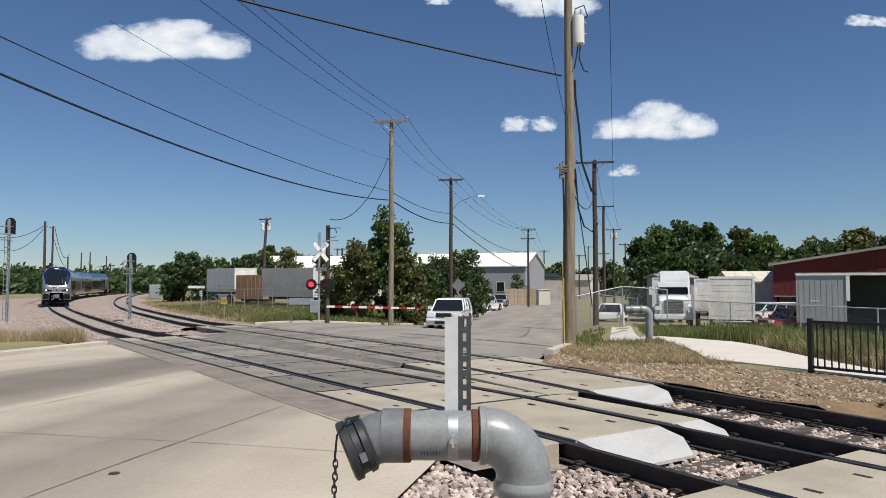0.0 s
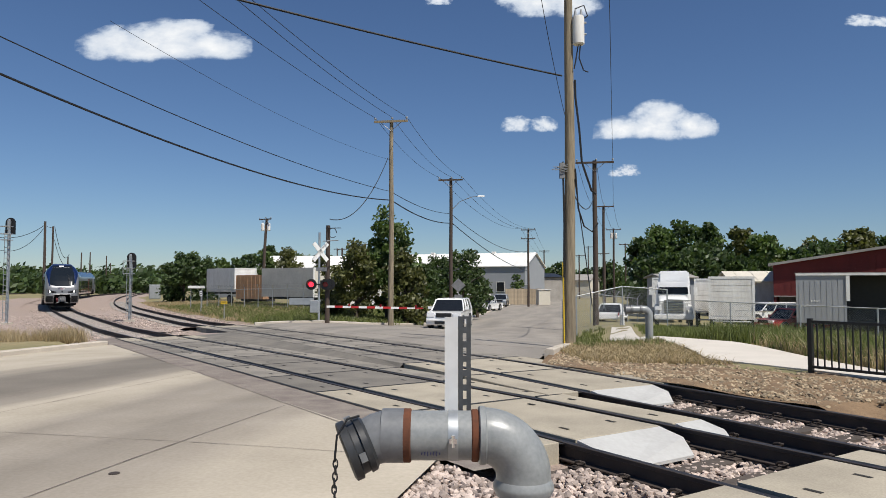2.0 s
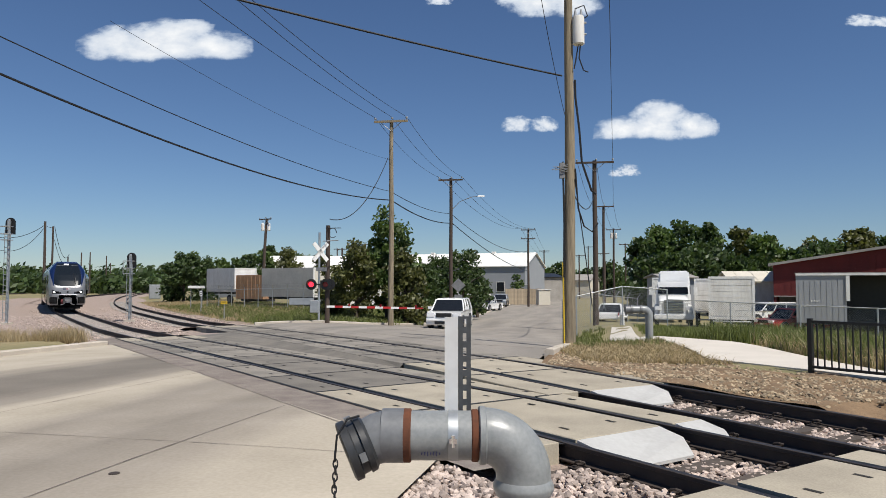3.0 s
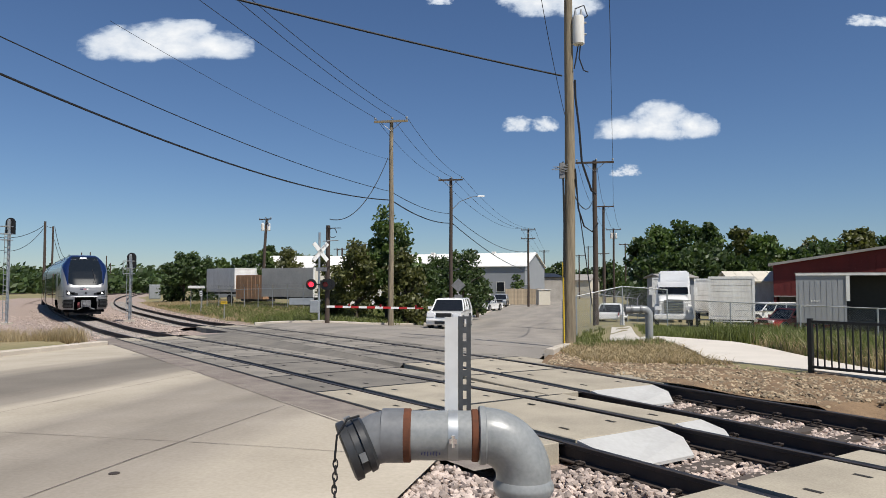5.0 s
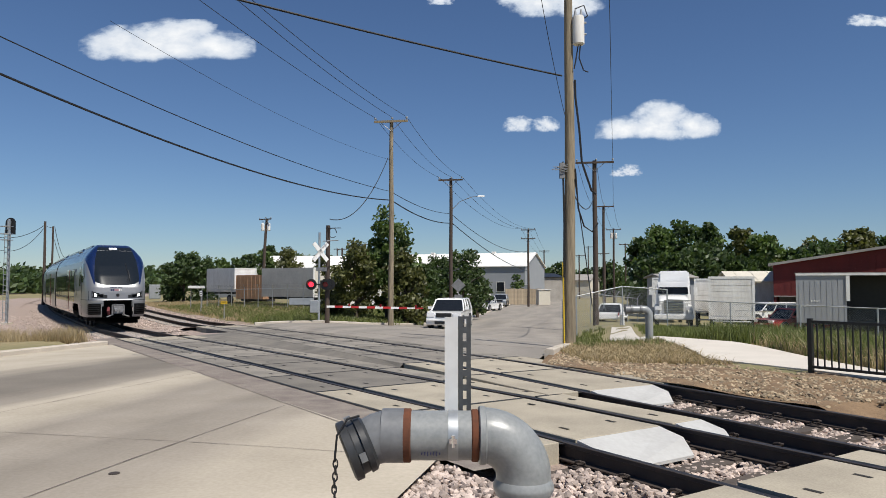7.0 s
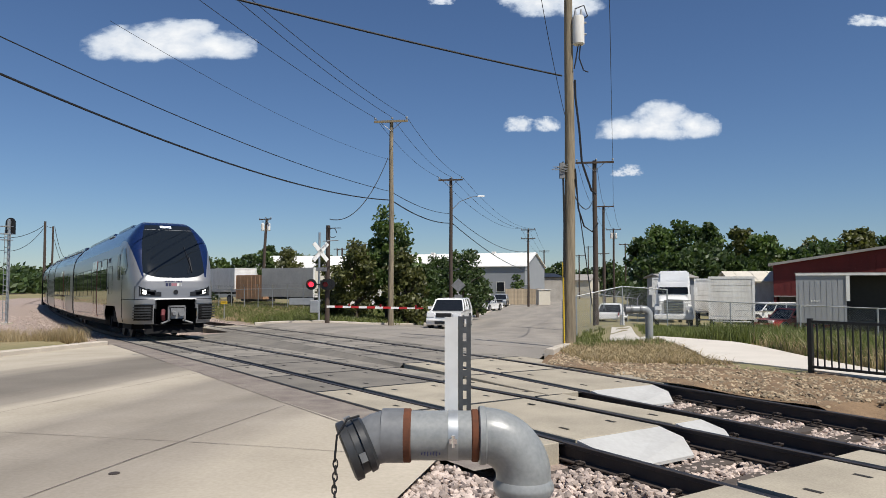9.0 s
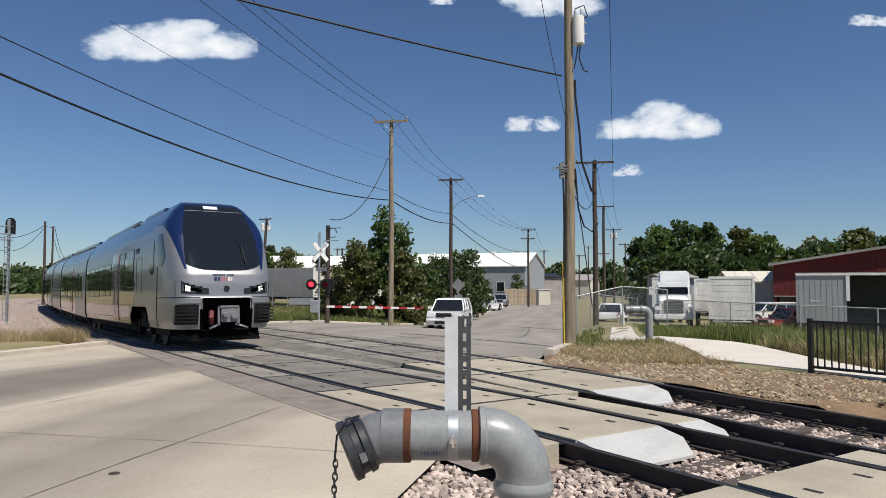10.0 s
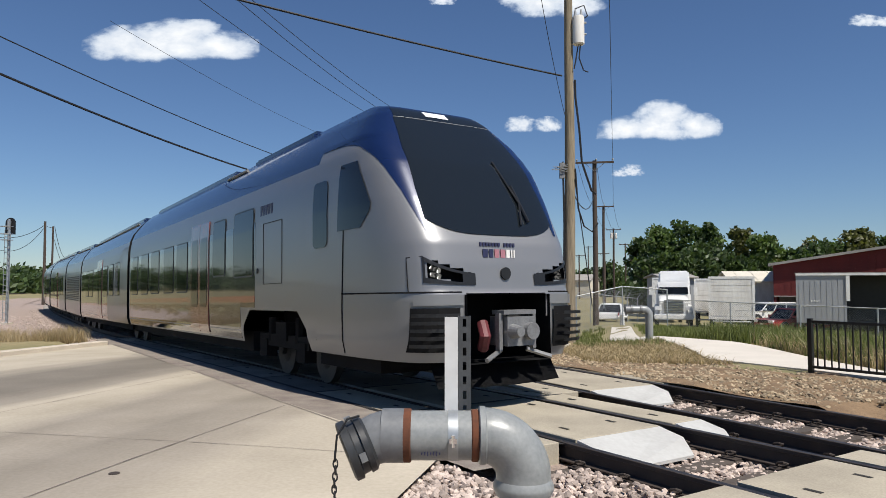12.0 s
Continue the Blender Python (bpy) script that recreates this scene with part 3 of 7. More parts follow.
def end_car(name, length):
    """A driving car; its nose is at x = 0 and its body runs back to x = -length."""
    car = thing(name, Matrix.Identity(4), "silver and blue diesel multiple-unit driving car on the rails", "train car", "train cars")
    bm = bmesh.new()
    body_shell(bm, -NOSE, -length, [-3.0, -6.4])
    # a real arch in the skirts round the front bogie, cut along its five edges
    arch = [(-3.02, 0.4), (-3.16, 0.86), (-3.5, 1.12), (-5.8, 1.12), (-6.16, 0.86), (-6.32, 0.4)]
    edges = []
    for (xa, za), (xb, zb) in zip(arch, arch[1:]):
        n = Vector((zb - za, 0, xa - xb)).normalized()
        if n.dot(Vector((-4.7 - xa, 0, 0.5 - za))) > 0:
            n = -n
        edges.append((Vector((xa, 0, za)), n))
        near = [f for f in bm.faces if f.calc_center_median().z < 1.4 and -6.41 < f.calc_center_median().x < -2.99]
        geom = near + list({e for f in near for e in f.edges}) + list({v for f in near for v in f.verts})
        bmesh.ops.bisect_plane(bm, geom=geom, plane_co=edges[-1][0], plane_no=n)
    hole = [f for f in bm.faces if all((f.calc_center_median() - o).dot(n) < 0 for o, n in edges)]
    bmesh.ops.delete(bm, geom=hole, context="FACES")
    b = part("body", bm, M["silver"], car, "", True)
    paint_roof(b)
    bm = bmesh.new()
    zs = np.concatenate([np.linspace(0.56, 1.345, 12), np.linspace(1.375, 3.95, 60), np.linspace(3.96, 4.049, 8)])
    ph = np.linspace(-90, 90, 91)
    bridge(bm, [[cab(a, z) for a in ph] for z in zs], False)
    c = part("cab_shell", bm, M["silver"], car, "rounded silver cab nose", True)
    # the coupler recess is a real opening in the shell
    me = bmesh.new()
    me.from_mesh(c.data)
    cut = [f for f in me.faces if f.calc_center_median().z < 1.33 and abs(f.calc_center_median().y) < 0.66 and f.calc_center_median().x > -0.8]
    bmesh.ops.delete(me, geom=cut, context="FACES")
    me.to_mesh(c.data)
    me.free()
    # blue hood round the windscreen and over the roof
    bm = bmesh.new()
    for sgn in (-1, 1):
        patch(bm, lambda u: 2.08, lambda u: 3.37, lambda z: (sgn * phi_glass(z) * 0.96, sgn * phi_blue(z)), 40, 10, 0.006)
    patch(bm, lambda u: 3.36, lambda u: 4.048, lambda z: (-90, 90), 30, 60, 0.006)
    part("blue_hood", bm, M["train_blue"], car, "blue painted cab roof and pillars", True)
    bm = bmesh.new()
    patch(bm, lambda u: 2.05 + 0.18 * abs(2 * u - 1) ** 1.1, lambda u: 3.93, lambda z: (-phi_glass(z), phi_glass(z)), 30, 40, 0.014)
    w = part("windscreen", bm, M["train_glass"], car, "large dark windscreen with a pointed lower edge", True)
    bm = bmesh.new()
    patch(bm, lambda u: 3.70, lambda u: 3.708, lambda z: (-phi_glass(z), phi_glass(z)), 1, 30, 0.018)
    part("seam", bm, M["dull_steel"], w)
    bm = bmesh.new()
    patch(bm, lambda u: 3.77, lambda u: 3.86, lambda z: (phi_of(0.01, z) * 0 - phi_of(0.26, z), phi_of(0.12, z)), 2, 8, 0.02)
    part("destination_display", bm, M["lamp_clear"], w, "pale destination display")
    bm = bmesh.new()
    tube(bm, [cab(phi_of(0.42, 2.2), 2.2, 0.04), cab(phi_of(0.52, 2.5), 2.5, 0.05), cab(phi_of(0.40, 3.1), 3.1, 0.04)], 0.014, 6)
    tube(bm, [cab(phi_of(0.55, 2.25), 2.25, 0.05), cab(phi_of(0.52, 2.75), 2.75, 0.04)], 0.02, 6)
    part("wiper", bm, M["black_paint"], w, "black windscreen wiper")
    # cab door seams, cab windows
    for sgn in (-1, 1):
        bm = bmesh.new()
        prev = None
        for z in np.linspace(2.18, 3.05, 10):
            a, b = -2.0 + 0.05 * (z - 2.18), float(np.interp(z, [2.18, 2.42, 3.05], [-1.35, -1.08, -1.5]))
            row = [bm.verts.new(Vector((x, sgn * (wall_y(x, z) + 0.012), z))) for x in np.linspace(a, b, 8)]
            if prev:
                for i in range(7):
                    bm.faces.new((prev[i], prev[i + 1], row[i + 1], row[i]))
            prev = row
        part("cab_window", bm, M["train_glass"], car)
        bm = bmesh.new()
        side_piece(bm, -2.85, -2.35, 2.0, 2.92, sgn, 0.012, 0.1)
        part("cab_door_window", bm, M["train_glass"], car)
        bm = bmesh.new()
        tube(bm, [Vector((-1.9 + 0.05 * (z - 0.6), sgn * (wall_y(-1.9 + 0.05 * (z - 0.6), z) + 0.002), z)) for z in np.linspace(0.6, 3.0, 14)], 0.010, 5)
        part("door_seam", bm, M["train_dark"], car)
        bm = bmesh.new()
        for z in (1.36,):
            pts = [Vector((x, sgn * (wall_y(x, z) + 0.003), z)) for x in np.linspace(-1.88, -0.5, 12)] + [cab(sgn * a, z, 0.004) for a in np.linspace(phi_of(1.27, z), phi_of(0.68, z), 10)]
            tube(bm, pts, 0.010, 5)
            tube(bm, [cab(sgn * phi_of(1.25, q), q, 0.003) for q in (1.36, 1.5, 1.62, 1.76)] + [cab(sgn * phi_of(1.12, 1.77), 1.77, 0.003)], 0.006, 5)
        part("nose_seam", bm, M["train_dark"], car)
        headlight(car, c, sgn)
        # anti-climber ribs
        bm = bmesh.new()
        patch(bm, lambda u: 0.68, lambda u: 1.18, lambda z: (sgn * phi_of(0.72, z), sgn * phi_of(1.24, z)), 4, 6, 0.03)
        ac = part("buffer", bm, M["train_dark"], car, "black ribbed anti-climber")
        for k in range(5):
            bm = bmesh.new()
            patch(bm, lambda u: 0.74 + k * 0.085, lambda u: 0.78 + k * 0.085, lambda z: (sgn * phi_of(0.75, z), sgn * phi_of(1.22, z)), 1, 5, 0.14)
            patch(bm, lambda u: 0.74 + k * 0.085, lambda u: 0.745 + k * 0.085, lambda z: (sgn * phi_of(0.75, z), sgn * phi_of(1.22, z)), 1, 5, 0.03)
            bmesh.ops.solidify(bm, geom=bm.faces[:], thickness=0.1)
            part("rib", bm, M["black_rubber"], ac)
    for sgn in (-1, 1):
        bm = bmesh.new()
        patch(bm, lambda u: 1.21, lambda u: 1.33, lambda z: (sgn * phi_of(0.66, z), sgn * phi_of(1.22, z)), 2, 8, 0.02)
        part("bumper_lip", bm, M["silver"], car, "", True)
    # horn, coupler and plough
    bm = bmesh.new()
    o = cab(0, 1.58, 0.0)
    tube(bm, [o + Vector((-0.05, 0, 0)), o + Vector((0.03, 0, 0))], 0.075, 16)
    part("round_cover", bm, M["black_paint"], car)
    bm = bmesh.new()
    box(bm, (-0.55, 0, 0.93), (1.0, 1.30, 0.80))
    bmesh.ops.delete(bm, geom=[f for f in bm.faces if f.calc_center_median().x > -0.2], context="FACES")
    part("coupler_recess", bm, M["train_dark"], car)
    bm = bmesh.new()
    box(bm, (-0.02, 0, 0.90), (0.35, 0.42, 0.34))
    tube(bm, [(0.1, 0.12, 0.90), (0.24, 0.12, 0.90)], 0.10, 16)
    tube(bm, [(0.1, -0.12, 0.90), (0.30, -0.12, 0.90)], [0.10, 0.06], 16)
    box(bm, (0.02, 0, 1.12), (0.24, 0.5, 0.05))
    for sgn in (-1, 1):
        box(bm, (0.05, sgn * 0.26, 0.90), (0.08, 0.05, 0.42))
        tube(bm, [(0.0, sgn * 0.2, 0.68), (0.12, sgn * 0.5, 0.58)], 0.03, 6)
    part("coupler", bm, M["dull_steel"], car, "grey steel automatic coupler")
    bm = bmesh.new()
    tube(bm, [(-0.1, -0.4, 1.0), (0.0, -0.43, 0.85), (-0.1, -0.4, 0.7)], 0.07, 8)
    part("hose", bm, M["hose_red"], car, "dark red hose")
    bm = bmesh.new()
    rings = []
    for z, dx in ((0.26, -0.05), (0.56, -0.25)):
        rings.append([Vector((dx - 0.25 * abs(y) ** 1.5 / 1.2, y, z)) for y in np.linspace(-0.95, 0.95, 13)])
    bridge(bm, rings, False)
    bmesh.ops.solidify(bm, geom=bm.faces[:], thickness=0.03)
    part("snow_plough", bm, M["train_dark"], car, "black plough below the nose")
    lettering(car)
    for sgn in (-1, 1):
        bm = bmesh.new()
        for a, b in (((-5.05, 1.55), (-5.05, 2.55)), ((-4.15, 1.55), (-4.15, 2.55)), ((-5.05, 2.55), (-4.15, 2.55)), ((-5.05, 1.55), (-4.15, 1.55))):
            tube(bm, [(a[0], sgn * 1.432, a[1]), (b[0], sgn * 1.432, b[1])], 0.008, 4)
        part("hatch_seam", bm, M["train_mid"], car)
        bm = bmesh.new()
        for k in range(5):
            box(bm, (-5.2 + 0.13 * k, sgn * 1.415, 2.78), (0.09, 0.012, 0.17))
        part("side_mark", bm, M["sign_blue"], car, "dark blue mark beside the cab")
        bm = bmesh.new()
        tube(bm, [(-5.35, sgn * 1.42, 1.78), (-5.35, sgn * 1.45, 1.78)], 0.045, 10)
        part("fuel_cap", bm, M["black_paint"], car)
    skirts(car, -1.2, -3.1)
    skirts(car, -6.25, -length + 0.2)
    # black blocks fill the arch to stand for the shade above the bogie
    bm = bmesh.new()
    box(bm, (-4.7, 0, 0.95), (3.4, 1.1, 0.5))
    box(bm, (-4.7, 0, 1.3), (3.4, 2.7, 0.12))
    part("bogie_shade_block", bm, M["train_dark"], car, "black block standing for the shaded space above the bogie")
    bogie(car, -4.7, 1.14)
    windows(car, [(-6.75, -5.6)], 1.72, 2.86)
    windows(car, [(-8.2, -7.35)], 1.78, 2.84)
    door(car, -9.3)
    windows(car, [(-11.5, -10.45), (-13.0, -11.9), (-14.7, -13.65), (-16.2, -15.15), (-17.7, -16.8)])
    panels(car, -length + 0.2, -5.5, -6.34)
    roof_gear(car, [(-7.6, -4.4, 4.09), (-length + 1.0, -9.0, 4.10)])
    gangway(car, -length)
    return car


def lettering(car):
    """The operator's mark on the nose, as plain bars."""
    c = cab(0, 1.93, 0.012)
    for k in range(12):
        if k != 7:
            bm = bmesh.new()
            box(bm, (c.x, -0.33 + k * 0.047, 1.93), (0.012, 0.032, 0.045))
            part("emblem_bar", bm, M["sign_blue"], car, "small dark blue bar")
    c = cab(0, 1.82, 0.012)
    for k, (y, w, red) in enumerate(((-0.28, 0.075, 0), (-0.19, 0.06, 0), (-0.10, 0.07, 1), (-0.005, 0.07, 1), (0.075, 0.055, 2), (0.135, 0.02, 2), (0.175, 0.02, 2))):
        bm = bmesh.new()
        box(bm, (c.x, y, 1.82), (0.012, w, 0.10))
        part("emblem_bar", bm, (M["sign_blue"], M["mark_red"], M["white_dirty"])[red], car)


def gangway(car, x):
    bm = bmesh.new()
    rings = []
    for k in range(7):
        s = 0.93 if k % 2 else 0.88
        rings.append([Vector((x - 0.06 * k, p.y * s, 0.55 + (p.z - 0.55) * 0.95)) for p in side_ring(0)])
    bridge(bm, rings, False)
    part("gangway_bellows", bm, M["train_dark"], car, "black folded gangway bellows")
    bm = bmesh.new()
    bm.faces.new([bm.verts.new(Vector((x, p.y, p.z))) for p in side_ring(0)])
    part("end_wall", bm, M["train_dark"], car)


def middle_car(name, length, doors, spans, power=False):
    car = thing(name, Matrix.Identity(4), "short silver power car with louvres" if power else "silver and blue middle car of the train", "train car", "train cars")
    bm = bmesh.new()
    body_shell(bm, 0, -length)
    b = part("body", bm, M["silver"], car, "", True)
    paint_roof(b)
    bm = bmesh.new()
    bm.faces.new([bm.verts.new(Vector((0, p.y, p.z))) for p in side_ring(0)])
    part("end_wall", bm, M["train_dark"], car)
    skirts(car, -0.2, -length + 0.2)
    if not power:
        panels(car, -length + 0.2, -0.2)
    for d in doors:
        door(car, d)
    windows(car, spans)
    if power:
        for sgn in (-1, 1):
            bm = bmesh.new()
            for k in range(14):
                box(bm, (-length / 2, sgn * 1.435, 1.3 + k * 0.09), (length - 1.4, 0.03, 0.045))
            part("louvre", bm, M["train_mid"], car, "grey louvred grille")
    roof_gear(car, [(-length + 0.8, -1.0, 4.11)])
    bogie(car, -1.0)
    bogie(car, -length + 1.0)
    gangway(car, -length)
    return car


CAR_LEN = 18.3
LENGTHS = [CAR_LEN, 13.8, 8.0, 13.8, CAR_LEN]
GAP = 0.45


def mid_spans(length):
    out, x = [], -1.6
    while x > -length + 2.4:
        if not -length / 2 - 1.6 < x - 0.5 < -length / 2 + 1.6:
            out.append((x - 1.05, x))
        x -= 1.5
    return out


CARS = [end_car("train_car", CAR_LEN),
        middle_car("train_car", 13.8, [-6.9], mid_spans(13.8)),
        middle_car("power_car", 8.0, [], [], True),
        middle_car("train_car", 13.8, [-6.9], mid_spans(13.8))]
CARS.append(copy_thing(CARS[0], Matrix.Identity(4)))
for c in CARS:
    c.scale = (1.0, 1.0, 1.04)
# distance of the nose along the track at each second
RUN = [(0.0, 82.47), (1.0, 75.66), (2.0, 68.63), (3.0, 61.46), (5.0, 47.15), (5.5, 43.66), (6.0, 40.21), (6.5, 36.83), (7.0, 33.51), (9.0, 20.93), (9.5, 17.94), (10.0, 14.97), (10.5, 12.03), (11.0, 8.97), (11.5, 5.88), (12.0, 3.02)]


def car_pose(front, length, flip=False):
    """A car whose ends follow the rails: its nose at front, its tail at front + length."""
    a, b = T1.at(front + 3.5)[0], T1.at(front + length - 1.0)[0]
    d = (a - b).normalized()
    q = d.to_track_quat("X", "Z").to_matrix().to_4x4()
    head = a + d * 3.5
    if flip:
        tail = b - d * 1.0
        return Matrix.Translation(tail) @ ((-d).to_track_quat("X", "Z").to_matrix().to_4x4())
    return Matrix.Translation(head) @ q


def motions():
    times = [0.25 * k for k in range(49)]
    rt, rs = [r[0] for r in RUN], [r[1] for r in RUN]
    fit = np.polyfit(rt, rs, 6)
    off = 0.0
    for k, car in enumerate(CARS):
        walk(car, [(t, car_pose(float(np.polyval(fit, t)) + off, LENGTHS[k], k == 4)) for t in times])
        off += LENGTHS[k] + GAP
    # the wind carries the clouds slowly to the right
    for ob, c in CLOUDS:
        speed = 15 * K / 12 if c.x < -400 else 8 * K / 12
        walk(ob, [(0.0, Matrix.Translation(c)), (12.0, Matrix.Translation(c + Vector((speed * 12, 0, 0))))])


# ---- roads, kerbs and the crossing ----
def crossing():
    x = thing("crossing", Matrix.Identity(4), "level crossing of worn concrete panels between the rails", "level crossing", "", "structure")

    def slab(tr, s0, s1, a, b, fresh, name="panel", mt=None):
        bm = bmesh.new()
        c = [tr.at(s, q)[0] for s, q in ((s0, a), (s0, b), (s1, b), (s1, a))]
        mid = sum(c, Vector()) / 4
        top = [bm.verts.new(p - mid + Vector((0, 0, 0.004))) for p in c]
        low = [bm.verts.new(p - mid - Vector((0, 0, 0.25))) for p in c]
        bm.faces.new(top)
        for i in range(4):
            bm.faces.new((top[i], low[i], low[(i + 1) % 4], top[(i + 1) % 4]))
        bmesh.ops.bevel(bm, geom=[e for e in bm.edges if e.verts[0] in top and e.verts[1] in top], offset=0.008, segments=1, affect="EDGES")
        p = part(name, bm, mt or M["panel_new" if fresh else "panel"], x, "", False, Matrix.Translation(mid))
        return p

    pits = []
    for tr, lo, hi in ((T1, 1.3, 24.0), (T2, -0.25, 27.0)):
        n = 10 if tr is T1 else 12
        w = (hi - lo) / n
        for k in range(n):
            s0, s1 = lo + k * w + 0.022, lo + (k + 1) * w - 0.022
            fresh = k < 2 or (k == n - 1)
            slab(tr, s0, s1, -HALF + 0.135, HALF - 0.135, fresh)
            out = 0.55 if tr is T1 else 0.62
            slab(tr, s0, s1, -HALF - (0.62 if tr is T2 else 0.68), -HALF - 0.085, fresh)
            slab(tr, s0, s1, HALF + 0.085, HALF + out, fresh)
            if k:
                # black strips over the open joints: the gap's shade put in as colour
                bm = bmesh.new()
                for a, b in ((-HALF + 0.135, HALF - 0.135), (-HALF - 0.62, -HALF - 0.085), (HALF + 0.085, HALF + 0.55)):
                    c = [tr.at(lo + k * w + d, q)[0] + Vector((0, 0, 0.008)) for d, q in ((-0.035, a), (-0.035, b), (0.035, b), (0.035, a))]
                    bm.faces.new([bm.verts.new(q) for q in c])
                part("joint_shade", bm, M["rubber"], x, "black strip standing for the shaded gap between panels")
            for q in (-0.35, 0.35, -1.08, 1.05):
                for f in (0.2, 0.8):
                    pits.append((tr, s0 + (s1 - s0) * f, q))
        # rubber beside the rails
        if tr is T1:
            bm = bmesh.new()
            track_strip(bm, tr, lo, hi, -HALF - 0.715, -HALF - 0.655, 0.008, 0.008)
            part("edge_seal", bm, M["rubber"], x, "black rubber seal along the panel edge")
        for side in (-HALF, HALF):
            bm = bmesh.new()
            inner = -1 if side > 0 else 1
            # wider than the rubber alone: the flangeway's shadow is in this black too
            track_strip(bm, tr, lo, hi, side + inner * 0.045, side + inner * 0.135, -0.05, -0.05)
            track_strip(bm, tr, lo, hi, side - inner * 0.036, side - inner * 0.085, -0.012, -0.012)
            part("rubber_seal", bm, M["rubber"], x, "black rubber flangeway seal, widened to stand for the gap's shadow too")
    # sockets for the lifting bolts
    me = bmesh.new()
    box(me, (0, 0, 0.0065), (0.045, 0.13, 0.002))
    me = mesh_of("socket", me, M["hole"])
    for tr, s, q in pits:
        part("socket", me, None, x, "", False, tr.frame_at(s, q))
    # wedge between the tracks
    bm = bmesh.new()
    rows = []
    for k in range(24):
        s = 1.2 + 22.7 * k / 23
        a = T1.at(s, HALF + 0.56)[0]
        s2 = T2.near(a.x, a.y)[0][0]
        b = T2.at(s2, -HALF - 0.63)[0]
        if (b - a).dot(T1.at(s, 1)[0] - T1.at(s, 0)[0]) < 0.02:
            continue
        rows.append((bm.verts.new(a + Vector((0, 0, -0.002))), bm.verts.new(b + Vector((0, 0, -0.002)))))
    for r, t in zip(rows, rows[1:]):
        bm.faces.new((r[0], r[1], t[1], t[0]))
    part("infill", bm, M["panel"], x, "concrete infill between the tracks")
    # steel deflectors at the panel ends
    for tr, s, a, b in ((T1, 1.3, -0.62, 0.60), (T1, 1.3, 0.86, 1.30), (T2, -0.25, -0.62, 0.60), (T2, -0.25, 0.86, 1.35)):
        bm = bmesh.new()
        v = [tr.at(s - ds, q)[0] + Vector((0, 0, z)) for ds, q, z in ((0, a, 0), (0, b, 0), (0.3, b, -0.06), (0.58, b - 0.2, -0.16), (0.58, a + 0.15, -0.16))]
        lo = [p - Vector((0, 0, 0.03)) for p in v]
        bridge(bm, [lo, v])
        part("deflector", bm, M["steel_plate"], x, "pale steel end ramp")
    return x


CROSSING = crossing()


def ped_crossing():
    x = thing("footway_crossing", Matrix.Identity(4), "pale concrete footway panels between the rails", "footway crossing", "", "structure")
    for a, b in ((-1.75, -0.80), (-0.64, 0.64), (0.80, 1.25)):
        bm = bmesh.new()
        v = [T1.at(s, q)[0] for s, q in ((-2.2, a), (-2.2, b), (-0.45, b), (-0.45, a))]
        bridge(bm, [[p - Vector((0, 0, 0.25)) for p in v], [p + Vector((0, 0, 0.004)) for p in v]])
        p = part("panel", bm, M["panel_new"], x)
        bm = bmesh.new()
        for s in (-0.9, -1.4):
            for q in (a + 0.25, b - 0.3):
                m = T1.frame_at(s, q)
                box(bm, (0, 0, 0.006), (0.05, 0.14, 0.002), m)
        part("socket", bm, M["hole"], x)


ped_crossing()


def roads():
    def near_right(y):
        return float(right_edge(y))

    def near_left(y):
        return float(left_edge(y))

    # near road, cut off along the track
    bm = bmesh.new()
    rows = []
    for j in range(26):
        e = -2.10 - (24.0 * (j / 25) ** 1.5)
        row = []
        for i in range(30):
            u = i / 29
            # left and right road edges at this offset from the track
            a, b = edge_hit(e, near_left), edge_hit(e, near_right)
            q = T1.at(a + (b - a) * u, e)[0]
            row.append(bm.verts.new((q.x, q.y, float(land(q.x, q.y)[0]) + 0.004)))
        rows.append(row)
    for r, t in zip(rows, rows[1:]):
        for i in range(29):
            bm.faces.new((r[i], r[i + 1], t[i + 1], t[i]))
    structure("road", bm, M["concrete_road"], "worn pale concrete road with dark joints and tyre stains", "road")
    bm = bmesh.new()
    track_strip(bm, T1, 0.95, 24.4, -2.12, -HALF - 0.69, -0.002, -0.002)
    structure("road_strip", bm, M["asphalt"], "coarse grey asphalt strip beside the crossing", "road")
    # street beyond the rails
    bm = bmesh.new()
    rows = []
    for k in range(70):
        e = 1.36 + 180 * (k / 69) ** 2
        a, b = edge_hit2(e, near_left), edge_hit2(e, near_right)
        row = []
        for i in range(14):
            q = T2.at(a + (b - a) * i / 13, e)[0]
            row.append(bm.verts.new((q.x, q.y, float(land(q.x, q.y)[0]) + 0.004)))
        rows.append(row)
        if e > 24:
            break
    for r, t in zip(rows, rows[1:]):
        for i in range(13):
            bm.faces.new((r[i], r[i + 1], t[i + 1], t[i]))
    last = rows[-1]
    prev = [v.co.copy() for v in last]
    for k in range(1, 60):
        row = []
        f = k / 59
        for i in range(14):
            y = prev[i].y + (240 - prev[i].y) * f ** 1.6
            lx, rx = float(left_edge(y)), float(right_edge(y))
            x = lx + (rx - lx) * (1 - i / 13) if prev[0].x > prev[-1].x else lx + (rx - lx) * i / 13
            row.append(bm.verts.new((x, y, land_at(x, y) + 0.004)))
        for i in range(13):
            bm.faces.new((last[i], last[i + 1], row[i + 1], row[i]))
        last = row
    structure("street", bm, M["street_concrete"], "pale grey concrete street falling away from the rails", "road")


